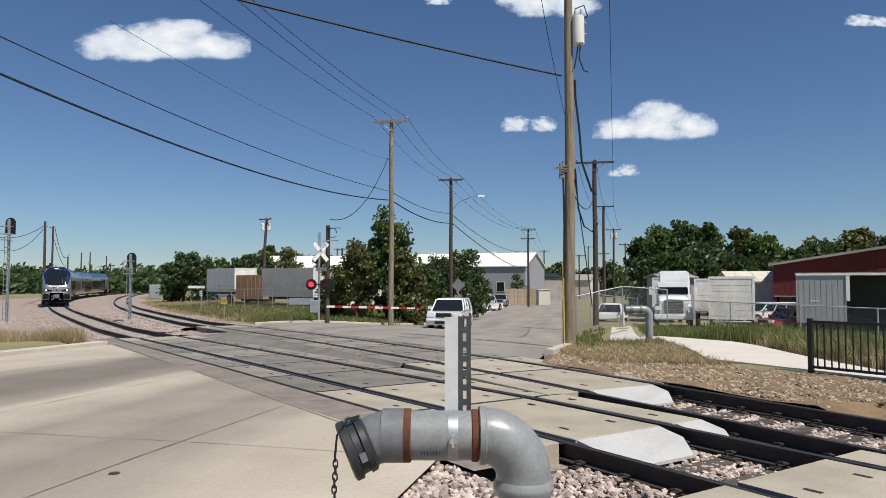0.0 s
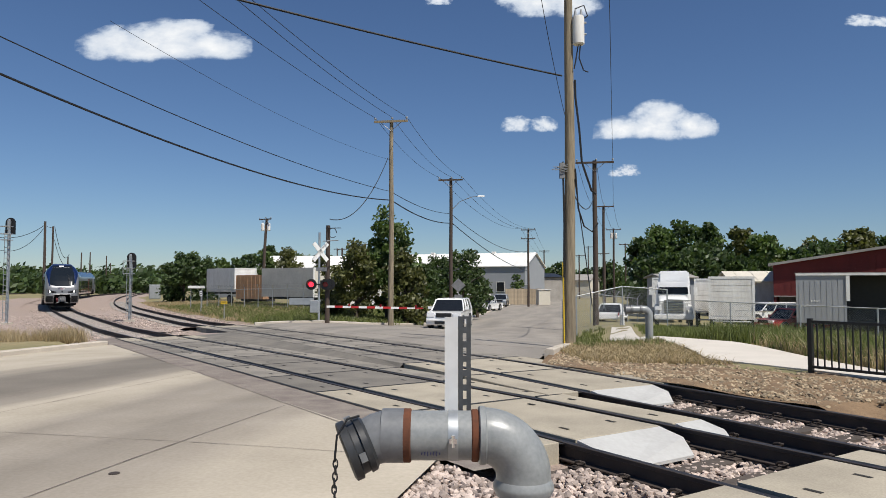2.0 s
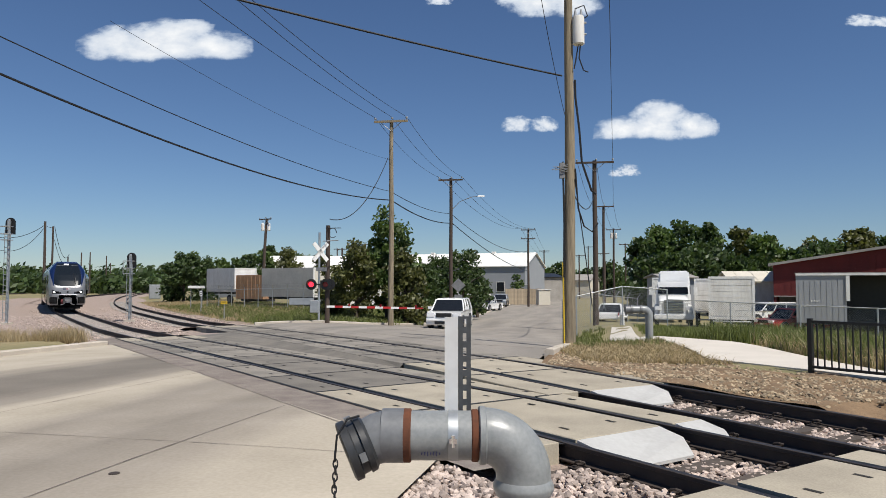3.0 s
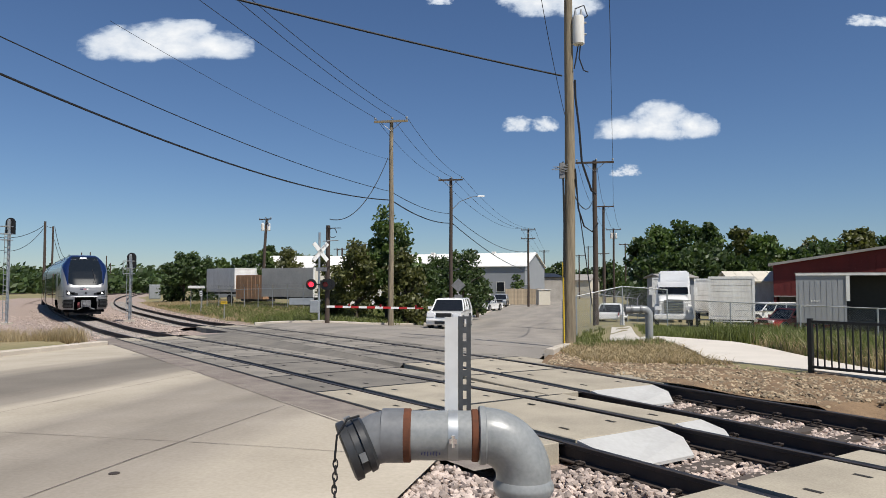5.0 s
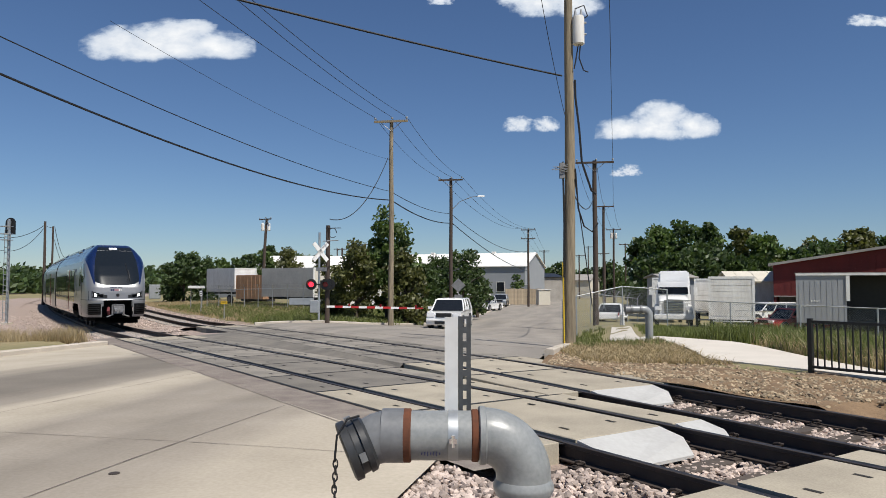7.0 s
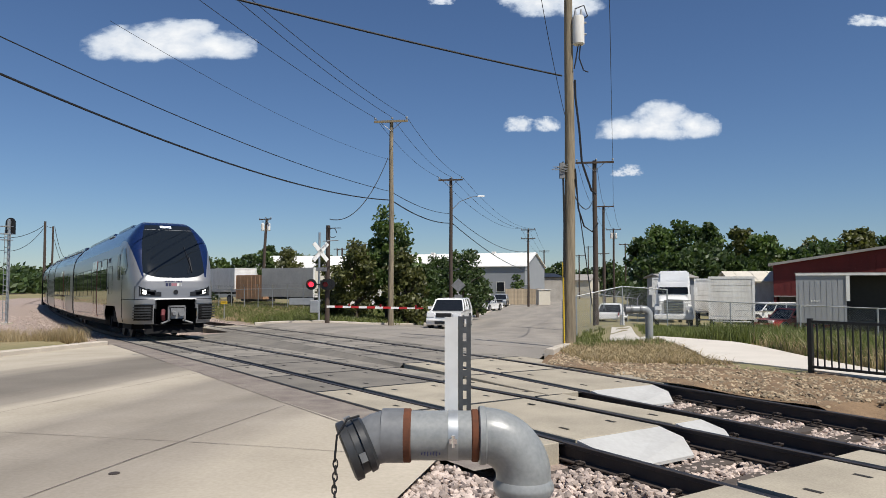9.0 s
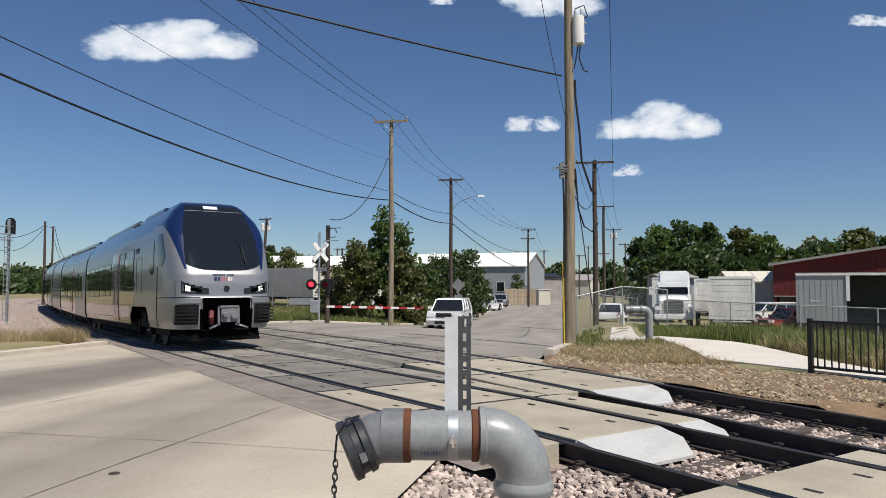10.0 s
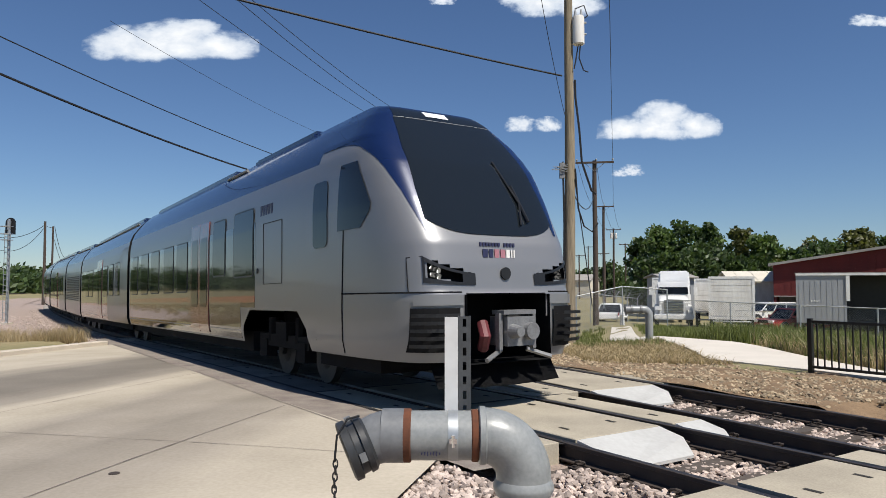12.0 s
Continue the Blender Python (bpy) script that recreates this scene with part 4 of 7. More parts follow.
def edge_hit(e, edge, tr=T1):
    """s at which the line at offset e from a track meets a road edge."""
    lo, hi = -39.0, 120.0
    f = lambda s: tr.at(s, e)[0].x - edge(tr.at(s, e)[0].y)
    for _ in range(40):
        m = (lo + hi) / 2
        if f(m) > 0:
            lo = m
        else:
            hi = m
    return lo


def edge_hit2(e, edge):
    return edge_hit(e, edge, T2)


roads()


def ballast():
    bm = bmesh.new()
    for tr, lo, hi in ((T1, -30, 380), (T2, -8, 300)):
        for s0, s1 in ((lo, 1.7 if tr is T1 else -0.45), (24.1 if tr is T1 else 27.1, hi)):
            st = 1.0 if s1 < 10 else 3.0
            track_strip(bm, tr, s0, s1, -1.7, 1.7, -0.235, -0.235, st)
            track_strip(bm, tr, s0, s1, 1.7, 3.4, -0.235, -0.20, st)
            track_strip(bm, tr, s0, s1, -3.4, -1.7, -0.20, -0.235, st)
    # spread beside the near track and between the two
    track_strip(bm, T1, 24.5, 32, -8.0, -3.35, -0.15, -0.16, 0.8)
    track_strip(bm, T1, 32, 130, -8.5, -3.35, -0.15, -0.16, 2.0)
    rows = []
    for k in range(90):
        s = 24.1 + 120 * (k / 89) ** 1.4
        a = T1.at(s, 1.6)[0]
        b = T2.at(T2.near(a.x, a.y)[0][0], -1.6)[0]
        rows.append([bm.verts.new(a.lerp(b, f) + Vector((0, 0, -0.045 - 0.145 * min(1, (s - 24.1) / 5) + 0.02 * math.sin(9 * f + s)))) for f in (0, 0.33, 0.67, 1)])
    for r, t in zip(rows, rows[1:]):
        for i in range(3):
            bm.faces.new((r[i], r[i + 1], t[i + 1], t[i]))
    track_strip(bm, T1, -14, 2.0, -9.0, -3.3, -0.17, -0.19, 1.0)
    # heaped up to the concrete's edge beside the near road
    rows = []
    for k in range(12):
        s = -0.6 + 2.8 * k / 11
        z = -0.18 + 0.1 * min(1, max(0, (s + 0.5) / 1.0))
        rows.append([bm.verts.new(T1.at(s, e)[0] + Vector((0, 0, z - d))) for e, d in ((-5.4, 0.1), (-4.4, 0.01), (-3.0, 0), (-2.1, 0.0))])
    for r, t in zip(rows, rows[1:]):
        for i in range(3):
            bm.faces.new((r[i], r[i + 1], t[i + 1], t[i]))
    for tr, end in ((T1, 24.02), (T2, 27.02)):
        rows = []
        for k in range(6):
            rows.append([bm.verts.new(tr.at(end + 0.35 * k, e)[0] + Vector((0, 0, -0.035 - 0.038 * k))) for e in (-1.9, -1.2, -0.85, -0.5, 0, 0.5, 0.85, 1.2, 1.9)])
        for r, t in zip(rows, rows[1:]):
            for i in range(8):
                bm.faces.new((r[i], r[i + 1], t[i + 1], t[i]))
    structure("ballast_bed", bm, M["ballast"], "pinkish crushed-stone ballast under the rails", "ballast")


ballast()


def stone_shapes(rnd, n=6):
    out = []
    for _ in range(n):
        b = bmesh.new()
        bmesh.ops.create_icosphere(b, subdivisions=1, radius=1.0)
        for v in b.verts:
            v.co *= rnd.uniform(0.65, 1.15)
            v.co.z *= 0.72
        out.append(([tuple(v.co) for v in b.verts], [tuple(q.index for q in f.verts) for f in b.faces]))
        b.free()
    return out


def scatter_stones(name, spots, size, material, label, seed, kind="stuff"):
    rnd = random.Random(seed)
    shapes = stone_shapes(rnd)
    V, F = [], []
    for x, y, z in spots:
        vs, fs = rnd.choice(shapes)
        k = size * rnd.uniform(0.55, 1.35)
        e = Euler((rnd.uniform(-0.5, 0.5), rnd.uniform(-0.5, 0.5), rnd.uniform(0, 6.3))).to_matrix()
        o = len(V)
        for v in vs:
            q = e @ Vector(v)
            V.append((x + q.x * k, y + q.y * k, z + q.z * k))
        F += [tuple(i + o for i in f) for f in fs]
    ob = new(name, sheet(name, V, F, material))
    tagged(ob, label, "stones", "", kind)


def stones():
    rnd = random.Random(4)
    spots = []
    for tr, lo, hi, n in ((T1, -5, 0.9, 5200), (T2, -5, -0.5, 3000)):
        for _ in range(n):
            s, e = rnd.uniform(lo, hi), rnd.uniform(-1.7, 1.7)
            p = tr.at(s, e)[0]
            spots.append((p.x, p.y, p.z - 0.20 - 0.01 * rnd.random()))
    for _ in range(9000):
        s, e = rnd.uniform(-6, 1.6), rnd.uniform(-5.0, -0.9)
        p = T1.at(s, e)[0]
        if p.x > right_edge(p.y) + 0.03 and (s < 0.9 or e < -2.15):
            spots.append((p.x, p.y, p.z - 0.16 + 0.02 * rnd.random()))
    for _ in range(4200):
        s, e = rnd.uniform(-0.6, 2.1), rnd.uniform(-4.9, -2.1)
        p = T1.at(s, e)[0]
        if p.x > right_edge(p.y) - 0.02:
            z = -0.17 + 0.1 * min(1, max(0, (s + 0.5) / 1.0))
            spots.append((p.x, p.y, p.z + z + 0.025 * rnd.random()))
    for _ in range(6000):
        s, e = 24.6 + 34 * rnd.random() ** 1.6, rnd.uniform(-7.8, 3.2)
        p = T1.at(s, e)[0]
        if p.x < left_edge(p.y) - 0.2 and abs(e) > 1.6:
            spots.append((p.x, p.y, p.z - 0.15))
    for tr, lo, hi, n in ((T1, 24.3, 75, 7000), (T2, 27.3, 75, 6000)):
        for _ in range(n):
            s, e = lo + (hi - lo) * rnd.random() ** 1.5, rnd.uniform(-2.6, 2.6)
            p = tr.at(s, e)[0]
            spots.append((p.x, p.y, p.z - 0.2))
    scatter_stones("ballast_stones", spots, 0.036, M["stone"], "loose pink and grey ballast stones", 5)
    spots = []
    for _ in range(9500):
        s, e = rnd.uniform(-8, 9), 0.95 + 3.6 * rnd.random() ** 1.2
        p = T2.at(s, e)[0]
        if not road_mask(np.array([p.x]), np.array([p.y]))[0]:
            spots.append((p.x, p.y, land_at(p.x, p.y) + 0.005))
    scatter_stones("gravel_stones", spots, 0.036, M["gravel"], "loose tan gravel on the brown verge", 6)


stones()


def verge():
    """Brown wood-chip verge between the far track and the footpath."""
    bm = bmesh.new()
    rows = []
    for k in range(40):
        s = -14 + 24.5 * k / 39
        row = []
        for i in range(10):
            e = 0.86 + (3.5 + 2.6 * min(1, max(0, (s - 3) / 4))) * i / 9
            p = T2.at(s, e)[0]
            x = max(p.x, float(right_edge(p.y)) + 0.12)
            row.append(bm.verts.new((x, p.y, land_at(x, p.y) + 0.012 + (0.02 if 0 < i < 9 else -0.02) * math.sin(k * 1.7 + i * 2.1))))
        rows.append(row)
    for r, t in zip(rows, rows[1:]):
        for i in range(9):
            bm.faces.new((r[i], r[i + 1], t[i + 1], t[i]))
    structure("verge", bm, M["chips"], "brown verge of dry wood chips and dead grass", "ground")


verge()


# ---- street furniture and railway equipment ----
def near_pipe():
    """The capped grey standpipe with its clamp and marker post."""
    d = 2.45
    t = thing("standpipe", pose(0.28, d, -0.2), "grey plastic standpipe with an elbow, rust bands and a capped branch", "standpipe")
    zc = 1.21
    k = d / 1250

    def px(x):
        return (x - 784) * k - 0.28

    bm = bmesh.new()
    # bend from the horizontal run down into the upright
    R, r = 0.118, 0.094
    cx = px(855)
    pts = [(cx + R * math.sin(a) * 1.15, 0, zc - R * 1.15 + R * 1.15 * math.cos(a)) for a in np.linspace(0, math.pi / 2, 14)]
    pts = [(px(848), 0, zc)] + pts + [(cx + R * 1.15, 0, zc - R * 1.15 - 0.02)]
    tube(bm, pts, r, 36)
    part("elbow", bm, M["pipe_grey"], t, "", True)
    bm = bmesh.new()
    tube(bm, [(px(846), 0, zc), (px(848), 0, zc), (px(857), 0, zc), (px(859), 0, zc)], [0.092, 0.099, 0.099, 0.094], 36)
    part("elbow_lip", bm, M["pipe_grey"], t, "", True)
    ux = cx + R * 1.15
    bm = bmesh.new()
    tube(bm, [(ux, 0, zc - 0.20), (ux, 0, zc - 0.175), (ux, 0, zc - 0.165), (ux, 0, zc - 0.145)], [0.094, 0.104, 0.104, 0.094], 36)
    part("collar", bm, M["pipe_grey"], t, "", True)
    bm = bmesh.new()
    tube(bm, [(ux, 0, 0), (ux, 0, zc - 0.18)], 0.084, 36)
    part("upright", bm, M["pipe_dark"], t, "", True)
    bm = bmesh.new()
    tube(bm, [(px(727), 0, zc), (px(850), 0, zc)], 0.083, 36)
    part("branch", bm, M["pipe_grey"], t, "", True)
    for a, b, rr, nm in ((712, 729, 0.0905, "rust_band"), (833, 846, 0.088, "rust_band")):
        bm = bmesh.new()
        tube(bm, [(px(a), 0, zc), (px(a) + 0.004, 0, zc), (px(b) - 0.004, 0, zc), (px(b), 0, zc)], [rr - 0.004, rr, rr, rr - 0.004], 36)
        part(nm, bm, M["rust"], t, "rusted brown band", True)
    bm = bmesh.new()
    tube(bm, [(px(678), 0, zc), (px(716), 0, zc)], 0.091, 36)
    part("coupling", bm, M["pipe_dark"], t, "dark grey pipe coupling", True)
    # tilted reducer and cap, turned towards the road and down
    a = Vector((px(680), 0, zc))
    w = Vector((-0.88, -0.22, -0.36)).normalized()
    bm = bmesh.new()
    tube(bm, [a + Vector((0.02, 0, 0)), a + w * 0.025, a + w * 0.055], [0.087, 0.085, 0.081], 36)
    part("reducer", bm, M["pipe_dark"], t, "", True)
    cap = a + w * 0.05
    bm = bmesh.new()
    tube(bm, [cap, cap + w * 0.01, cap + w * 0.03, cap + w * 0.032, cap + w * 0.055, cap + w * 0.06, cap + w * 0.085, cap + w * 0.09],
         [0.084, 0.096, 0.098, 0.09, 0.092, 0.103, 0.103, 0.092], 40)
    cp = part("cap", bm, M["black_rubber"], t, "dark grey screw cap with lugs", True)
    side = w.orthogonal().normalized()
    up = w.cross(side)
    for i in range(3):
        an = 0.6 + i * math.pi / 1.5
        e = side * math.cos(an) + up * math.sin(an)
        bm = bmesh.new()
        box(bm, (0, 0, 0), (0.022, 0.016, 0.03), Matrix.Translation(cap + w * 0.043 + e * 0.094) @ w.to_track_quat("X", "Z").to_matrix().to_4x4())
        part("lug", bm, M["pipe_dark"], cp)
    # chain hung from the cap
    top = Vector((px(603), -0.10, 1.16))
    for i in range(13):
        bm = bmesh.new()
        z = top.z - i * 0.021
        turn = i % 2
        ring = []
        for q in np.linspace(0, 2 * math.pi, 11):
            u, v = 0.0075 * math.cos(q), 0.0155 * math.sin(q)
            ring.append((top.x + (u if turn else 0) + 0.002 * math.sin(i), top.y + (0 if turn else u), z + v))
        tube(bm, ring, 0.0028, 5)
        part("chain_link", bm, M["black"], t)
    bm = bmesh.new()
    tube(bm, [(px(640), -0.05, zc + 0.075), (px(622), -0.08, zc + 0.07), (px(606), -0.1, zc + 0.02), (px(603), -0.1, zc - 0.05)], 0.004, 6)
    part("chain_wire", bm, M["black"], t)
    # worm-drive clamp that holds the post
    bm = bmesh.new()
    tube(bm, [(px(793), 0, zc), (px(810), 0, zc)], 0.0855, 36)
    cl = part("hose_clamp", bm, M["galv"], t, "shiny worm-drive clamp", True)
    bm = bmesh.new()
    box(bm, (px(801), -0.090, zc + 0.0), (0.024, 0.014, 0.018))
    tube(bm, [(px(801), -0.094, zc - 0.02), (px(801), -0.094, zc + 0.02)], 0.007, 8)
    part("clamp_screw", bm, M["chrome"], cl)
    # faded printing
    bm = bmesh.new()
    for i in range(7):
        box(bm, (px(748 + i * 5), -0.0735, zc - 0.045), (0.004, 0.002, 0.008 + 0.003 * (i % 3)))
    part("print", bm, M["sign_blue"], t, "faint unreadable printing")
    return t


def marker_post():
    d = 2.56
    k = d / 1250
    x0, x1 = (811 - 784) * k, (833 - 784) * k
    z0, z1 = 1.02, 1.53 - (560 - 502) * k
    t = thing("marker_post", pose(x0, d, z0), "slotted galvanised steel strut with a narrow white plate", "marker post")
    h = z1 - z0
    bm = bmesh.new()
    w = x1 - x0
    pitch, sl, sw = 0.0515, 0.029, 0.013
    # front web with real slots
    y = 0.0
    zs = []
    q = h - 0.006
    edges = [0.0]
    cx = w * 0.5
    box(bm, (cx - (w / 4 + sw / 4), 0, h / 2), (w / 2 - sw / 2, 0.003, h))
    box(bm, (cx + (w / 4 + sw / 4), 0, h / 2), (w / 2 - sw / 2, 0.003, h))
    q = h
    first = True
    while q > 0:
        a = min(q, h)
        b = max(0, q - (pitch - sl) * (0.4 if first else 1))
        box(bm, (cx, 0, (a + b) / 2), (sw, 0.003, a - b))
        q = b - sl
        first = False
    for x in (0.0015, w - 0.0015):
        box(bm, (x, 0.02, h / 2), (0.003, 0.04, h))
    # the web's shade comes from this dark colour
    part("strut", bm, M["strut"], t, "slotted steel channel, coloured dark for its shaded side")
    bm = bmesh.new()
    px0 = (787 - 811) * k
    pts = [(px0, 0.0), (0.0 - 0.002, -0.012), (-0.002, -0.009), (px0, 0.003)]
    prism(bm, [(a, b - 0.004) for a, b in pts], -0.02 + 0.02, h - 0.002)
    part("white_plate", bm, M["white"], t, "narrow white plastic plate")


near_pipe()
marker_post()


def far_pipe():
    t = thing("standpipe", pose(5.7, 19.6, -0.13), "grey standpipe with an elbow beside the footpath", "standpipe")
    bm = bmesh.new()
    pts = [(0, 0, -0.2), (0, 0, 0.78)] + [(-0.16 + 0.16 * math.cos(a), 0, 0.78 + 0.16 * math.sin(a)) for a in np.linspace(0, math.pi / 2, 8)] + [(-0.52, 0, 0.94)]
    tube(bm, pts, 0.105, 20)
    part("pipe", bm, M["pipe_grey"], t, "", True)
    for x in (-0.46, -0.2):
        bm = bmesh.new()
        tube(bm, [(x, 0, 0.94), (x - 0.06, 0, 0.94)], 0.125, 20)
        part("coupling", bm, M["pipe_dark"], t, "", True)
    bm = bmesh.new()
    tube(bm, [(-0.52, 0, 0.94), (-0.66, 0, 0.93)], [0.105, 0.12], 20)
    part("cap", bm, M["pipe_dark"], t, "", True)


far_pipe()


# ---- poles and wires ----
ARMS = {}


def utility_pole(x, y, base, top, r0, r1, material, label, arms=(), arm_len=2.4, heading=9.5, lean=0.0, gear="", light=False):
    t = thing("utility_pole", pose(x, y, base), label, "utility pole", "utility poles")
    bm = bmesh.new()
    h = top - base
    n = 7
    tube(bm, [(lean * h * k / n + 0.015 * math.sin(k * 1.3 + x), 0.01 * math.cos(k + y), -0.3 + (h + 0.3) * k / n) for k in range(n + 1)],
         [r0 + (r1 - r0) * k / n for k in range(n + 1)], 14)
    part("shaft", bm, material, t, "", True)
    rot = Matrix.Rotation(radians(-heading), 4, "Z")
    ends = []
    for za in arms:
        bm = bmesh.new()
        z = za - base
        off = Matrix.Translation((lean * z, 0, 0)) @ rot
        box(bm, (0, -r1 - 0.06, z), (arm_len, 0.10, 0.12), off)
        a = part("crossarm", bm, material, t)
        for sgn in (-1, 1):
            bm = bmesh.new()
            tube(bm, [off @ Vector((0, -r1 - 0.02, z - 0.55)), off @ Vector((sgn * 0.6, -r1 - 0.05, z - 0.05))], 0.018, 6)
            part("brace", bm, M["dull_steel"], a)
        for q in (-0.47, 0.04, 0.47):
            bm = bmesh.new()
            p = off @ Vector((q * arm_len, -r1 - 0.06, z + 0.06))
            tube(bm, [p, p + Vector((0, 0, 0.07)), p + Vector((0, 0, 0.08)), p + Vector((0, 0, 0.15)), p + Vector((0, 0, 0.18))], [0.02, 0.02, 0.06, 0.07, 0.03], 10)
            part("insulator", bm, M["wall_grey"], a)
            ends.append(Vector((x, y, base)) + p + Vector((0, 0, 0.17)))
    if "can" in gear:
        for k, q in enumerate((1,) if gear == "can" else (-1, 1)):
            z = (arms[0] - base) - 1.3 if arms else h - 1.5
            bm = bmesh.new()
            c = Vector((lean * z + q * (r1 + 0.2), -0.1, z))
            tube(bm, [c, c + Vector((0, 0, 0.03)), c + Vector((0, 0, 0.75)), c + Vector((0, 0, 0.82))], [0.16, 0.19, 0.19, 0.12], 16)
            b = part("transformer", bm, M["white_dirty"], t, "grey pole transformer can", True)
            bm = bmesh.new()
            tube(bm, [c + Vector((0, 0, 0.8)), c + Vector((0, 0, 1.0))], [0.05, 0.03], 8)
            part("bushing", bm, M["wall_grey"], b)
    if light:
        bm = bmesh.new()
        z = h - 1.9
        tube(bm, [(0, 0, z - 0.7), (0.7, -0.3, z), (1.6, -0.7, z + 0.32), (2.1, -0.9, z + 0.34)], 0.03, 6)
        la = part("lamp_arm", bm, M["galv"], t)
        bm = bmesh.new()
        box(bm, (2.35, -1.0, z + 0.36), (0.6, 0.25, 0.12), None, (0.7, 0.7))
        part("lamp_head", bm, M["galv"], la)
    return t, ends


def wire(pts, sag, r, n=18, label="thin black overhead wire between poles"):
    bm = bmesh.new()
    a, b = Vector(pts[0]), Vector(pts[1])
    line = []
    for k in range(n + 1):
        u = k / n
        p = a.lerp(b, u)
        p.z -= sag * 4 * u * (1 - u)
        line.append(p)
    tube(bm, line, r, 5)
    tagged(part("overhead_wire", bm, M["black"], None), label, "overhead wire", "overhead wires")


def eye_point(px_, py_, d):
    """A place d metres ahead, by its bearing."""
    return Vector(((px_ - 784) / 1250 * d, d, 1.53 + (502 - py_) / 1250 * d))


POLE_BIG = Vector((3.49, 19.5, -0.25))


def big_pole():
    t, _ = utility_pole(3.49, 19.5, -0.3, 11.4, 0.175, 0.10, M["pole_wood"], "tall weathered wooden utility pole with a transformer and hanging cables", lean=0.0045)
    off = Vector((0.29, -0.1, 8.48))
    bm = bmesh.new()
    c = off
    tube(bm, [c, c + Vector((0, 0, 0.02)), c + Vector((0, 0, 0.74)), c + Vector((0, 0, 0.80)), c + Vector((0, 0, 0.81))], [0.14, 0.165, 0.165, 0.15, 0.06], 24)
    tr = part("transformer", bm, M["white_dirty"], t, "pale grey transformer can", True)
    for dx, z in ((-0.08, 0.8), (0.08, 0.8)):
        bm = bmesh.new()
        p = c + Vector((dx, 0, z))
        tube(bm, [p, p + Vector((0, 0, 0.08)), p + Vector((0, 0, 0.2))], [0.05, 0.04, 0.02], 10)
        part("bushing", bm, M["wall_grey"], tr)
    for z in (0.3, 0.62):
        bm = bmesh.new()
        tube(bm, [c + Vector((0.16, 0, z)), c + Vector((0.22, 0, z))], 0.035, 8)
        part("terminal", bm, M["wall_grey"], tr)
    bm = bmesh.new()
    box(bm, (-0.19, -0.06, 3.95 + 1.0), (0.14, 0.14, 0.42))
    part("meter_box", bm, M["dull_steel"], t, "grey box strapped to the pole")
    # cables that hang down the shaft
    for pts, r in (([(0.2, -0.1, 9.5), (0.45, -0.1, 9.6), (0.55, -0.1, 9.3), (0.4, -0.1, 9.2)], 0.018),
                   ([(0.35, -0.12, 8.6), (0.30, -0.12, 8.1), (0.42, -0.12, 7.75), (0.55, -0.12, 7.7)], 0.018),
                   ([(0.3, -0.12, 8.6), (0.2, -0.12, 8.0), (0.16, -0.12, 7.8)], 0.018),
                   ([(0.19, -0.05, 7.5), (0.2, -0.05, 7.0), (0.3, -0.05, 6.1), (0.36, -0.05, 5.2), (0.62, -0.05, 4.4), (0.75, -0.05, 4.3)], 0.03),
                   ([(0.17, -0.1, 5.0), (0.24, -0.1, 3.9), (0.4, -0.1, 3.4), (0.62, -0.1, 3.25), (0.78, -0.1, 3.5)], 0.022),
                   ([(0.15, -0.1, 4.7), (0.35, -0.1, 3.2), (0.6, -0.1, 1.2)], 0.014),
                   ([(-0.17, -0.06, 5.2), (-0.15, -0.1, 3.5), (-0.18, -0.14, 2.0)], 0.025)):
        bm = bmesh.new()
        tube(bm, pts, r, 6)
        part("cable", bm, M["black"], t)
    bm = bmesh.new()
    tube(bm, [(-0.2, -0.12, 2.4), (-0.19, -0.2, 0.2)], 0.022, 6)
    part("guy_guard", bm, M["yellow"], t, "yellow cable guard")
    bm = bmesh.new()
    for k in range(5):
        tube(bm, [(-0.05, -0.15, 4.9 + 0.05 * k), (-0.3 - 0.05 * k, -0.2, 4.95 + 0.08 * (k % 2))], 0.012, 5)
    part("clamp", bm, M["dull_steel"], t)


big_pole()
_, A1 = utility_pole(-2.94, 40, -1.2, 10.8, 0.17, 0.11, M["pole_wood"], "brown wooden utility pole with a crossarm and cutout", (10.75,), 1.95, 9.5, gear="")
_, A2 = utility_pole(0.63, 56, -1.5, 9.9, 0.17, 0.12, M["pole_dark"], "dark wooden utility pole with a street light", (9.75,), 1.95, 9.5, light=True)
_, A3 = utility_pole(11.6, 96, -1.5, 8.9, 0.17, 0.12, M["pole_dark"], "dark wooden utility pole with two crossarms", (8.8, 7.6), 1.95, 9.5)
_, B1 = utility_pole(9.72, 45, -1.3, 9.4, 0.19, 0.13, M["pole_dark"], "dark wooden utility pole with a wide crossarm", (9.25,), 2.4, 9.5)
_, B2 = utility_pole(17.1, 75, -1.6, 9.8, 0.18, 0.13, M["pole_dark"], "dark wooden utility pole beside a fenced yard", (9.7,), 2.2, 9.5)
_, B3 = utility_pole(25.4, 105, -1.6, 9.7, 0.18, 0.13, M["pole_dark"], "dark wooden utility pole far along the street", (9.5,), 2.2, 9.5, gear="cans")
for x, y, top in ((33.6, 130, 8.9), (41, 150, 9.3), (35, 170, 10.5), (29.5, 130, 7.2), (27, 140, 7.2), (21.5, 150, 8.6)):
    utility_pole(x, y, -1.6, top, 0.17, 0.12, M["pole_dark"], "dark wooden utility pole far along the street", (top - 0.2,), 2.2, 9.5)
utility_pole(-20.5, 80, -0.3, 8.9, 0.2, 0.14, M["pole_dark"], "leaning wooden utility pole with two transformers", (8.8,), 1.8, 30, lean=0.05, gear="cans")
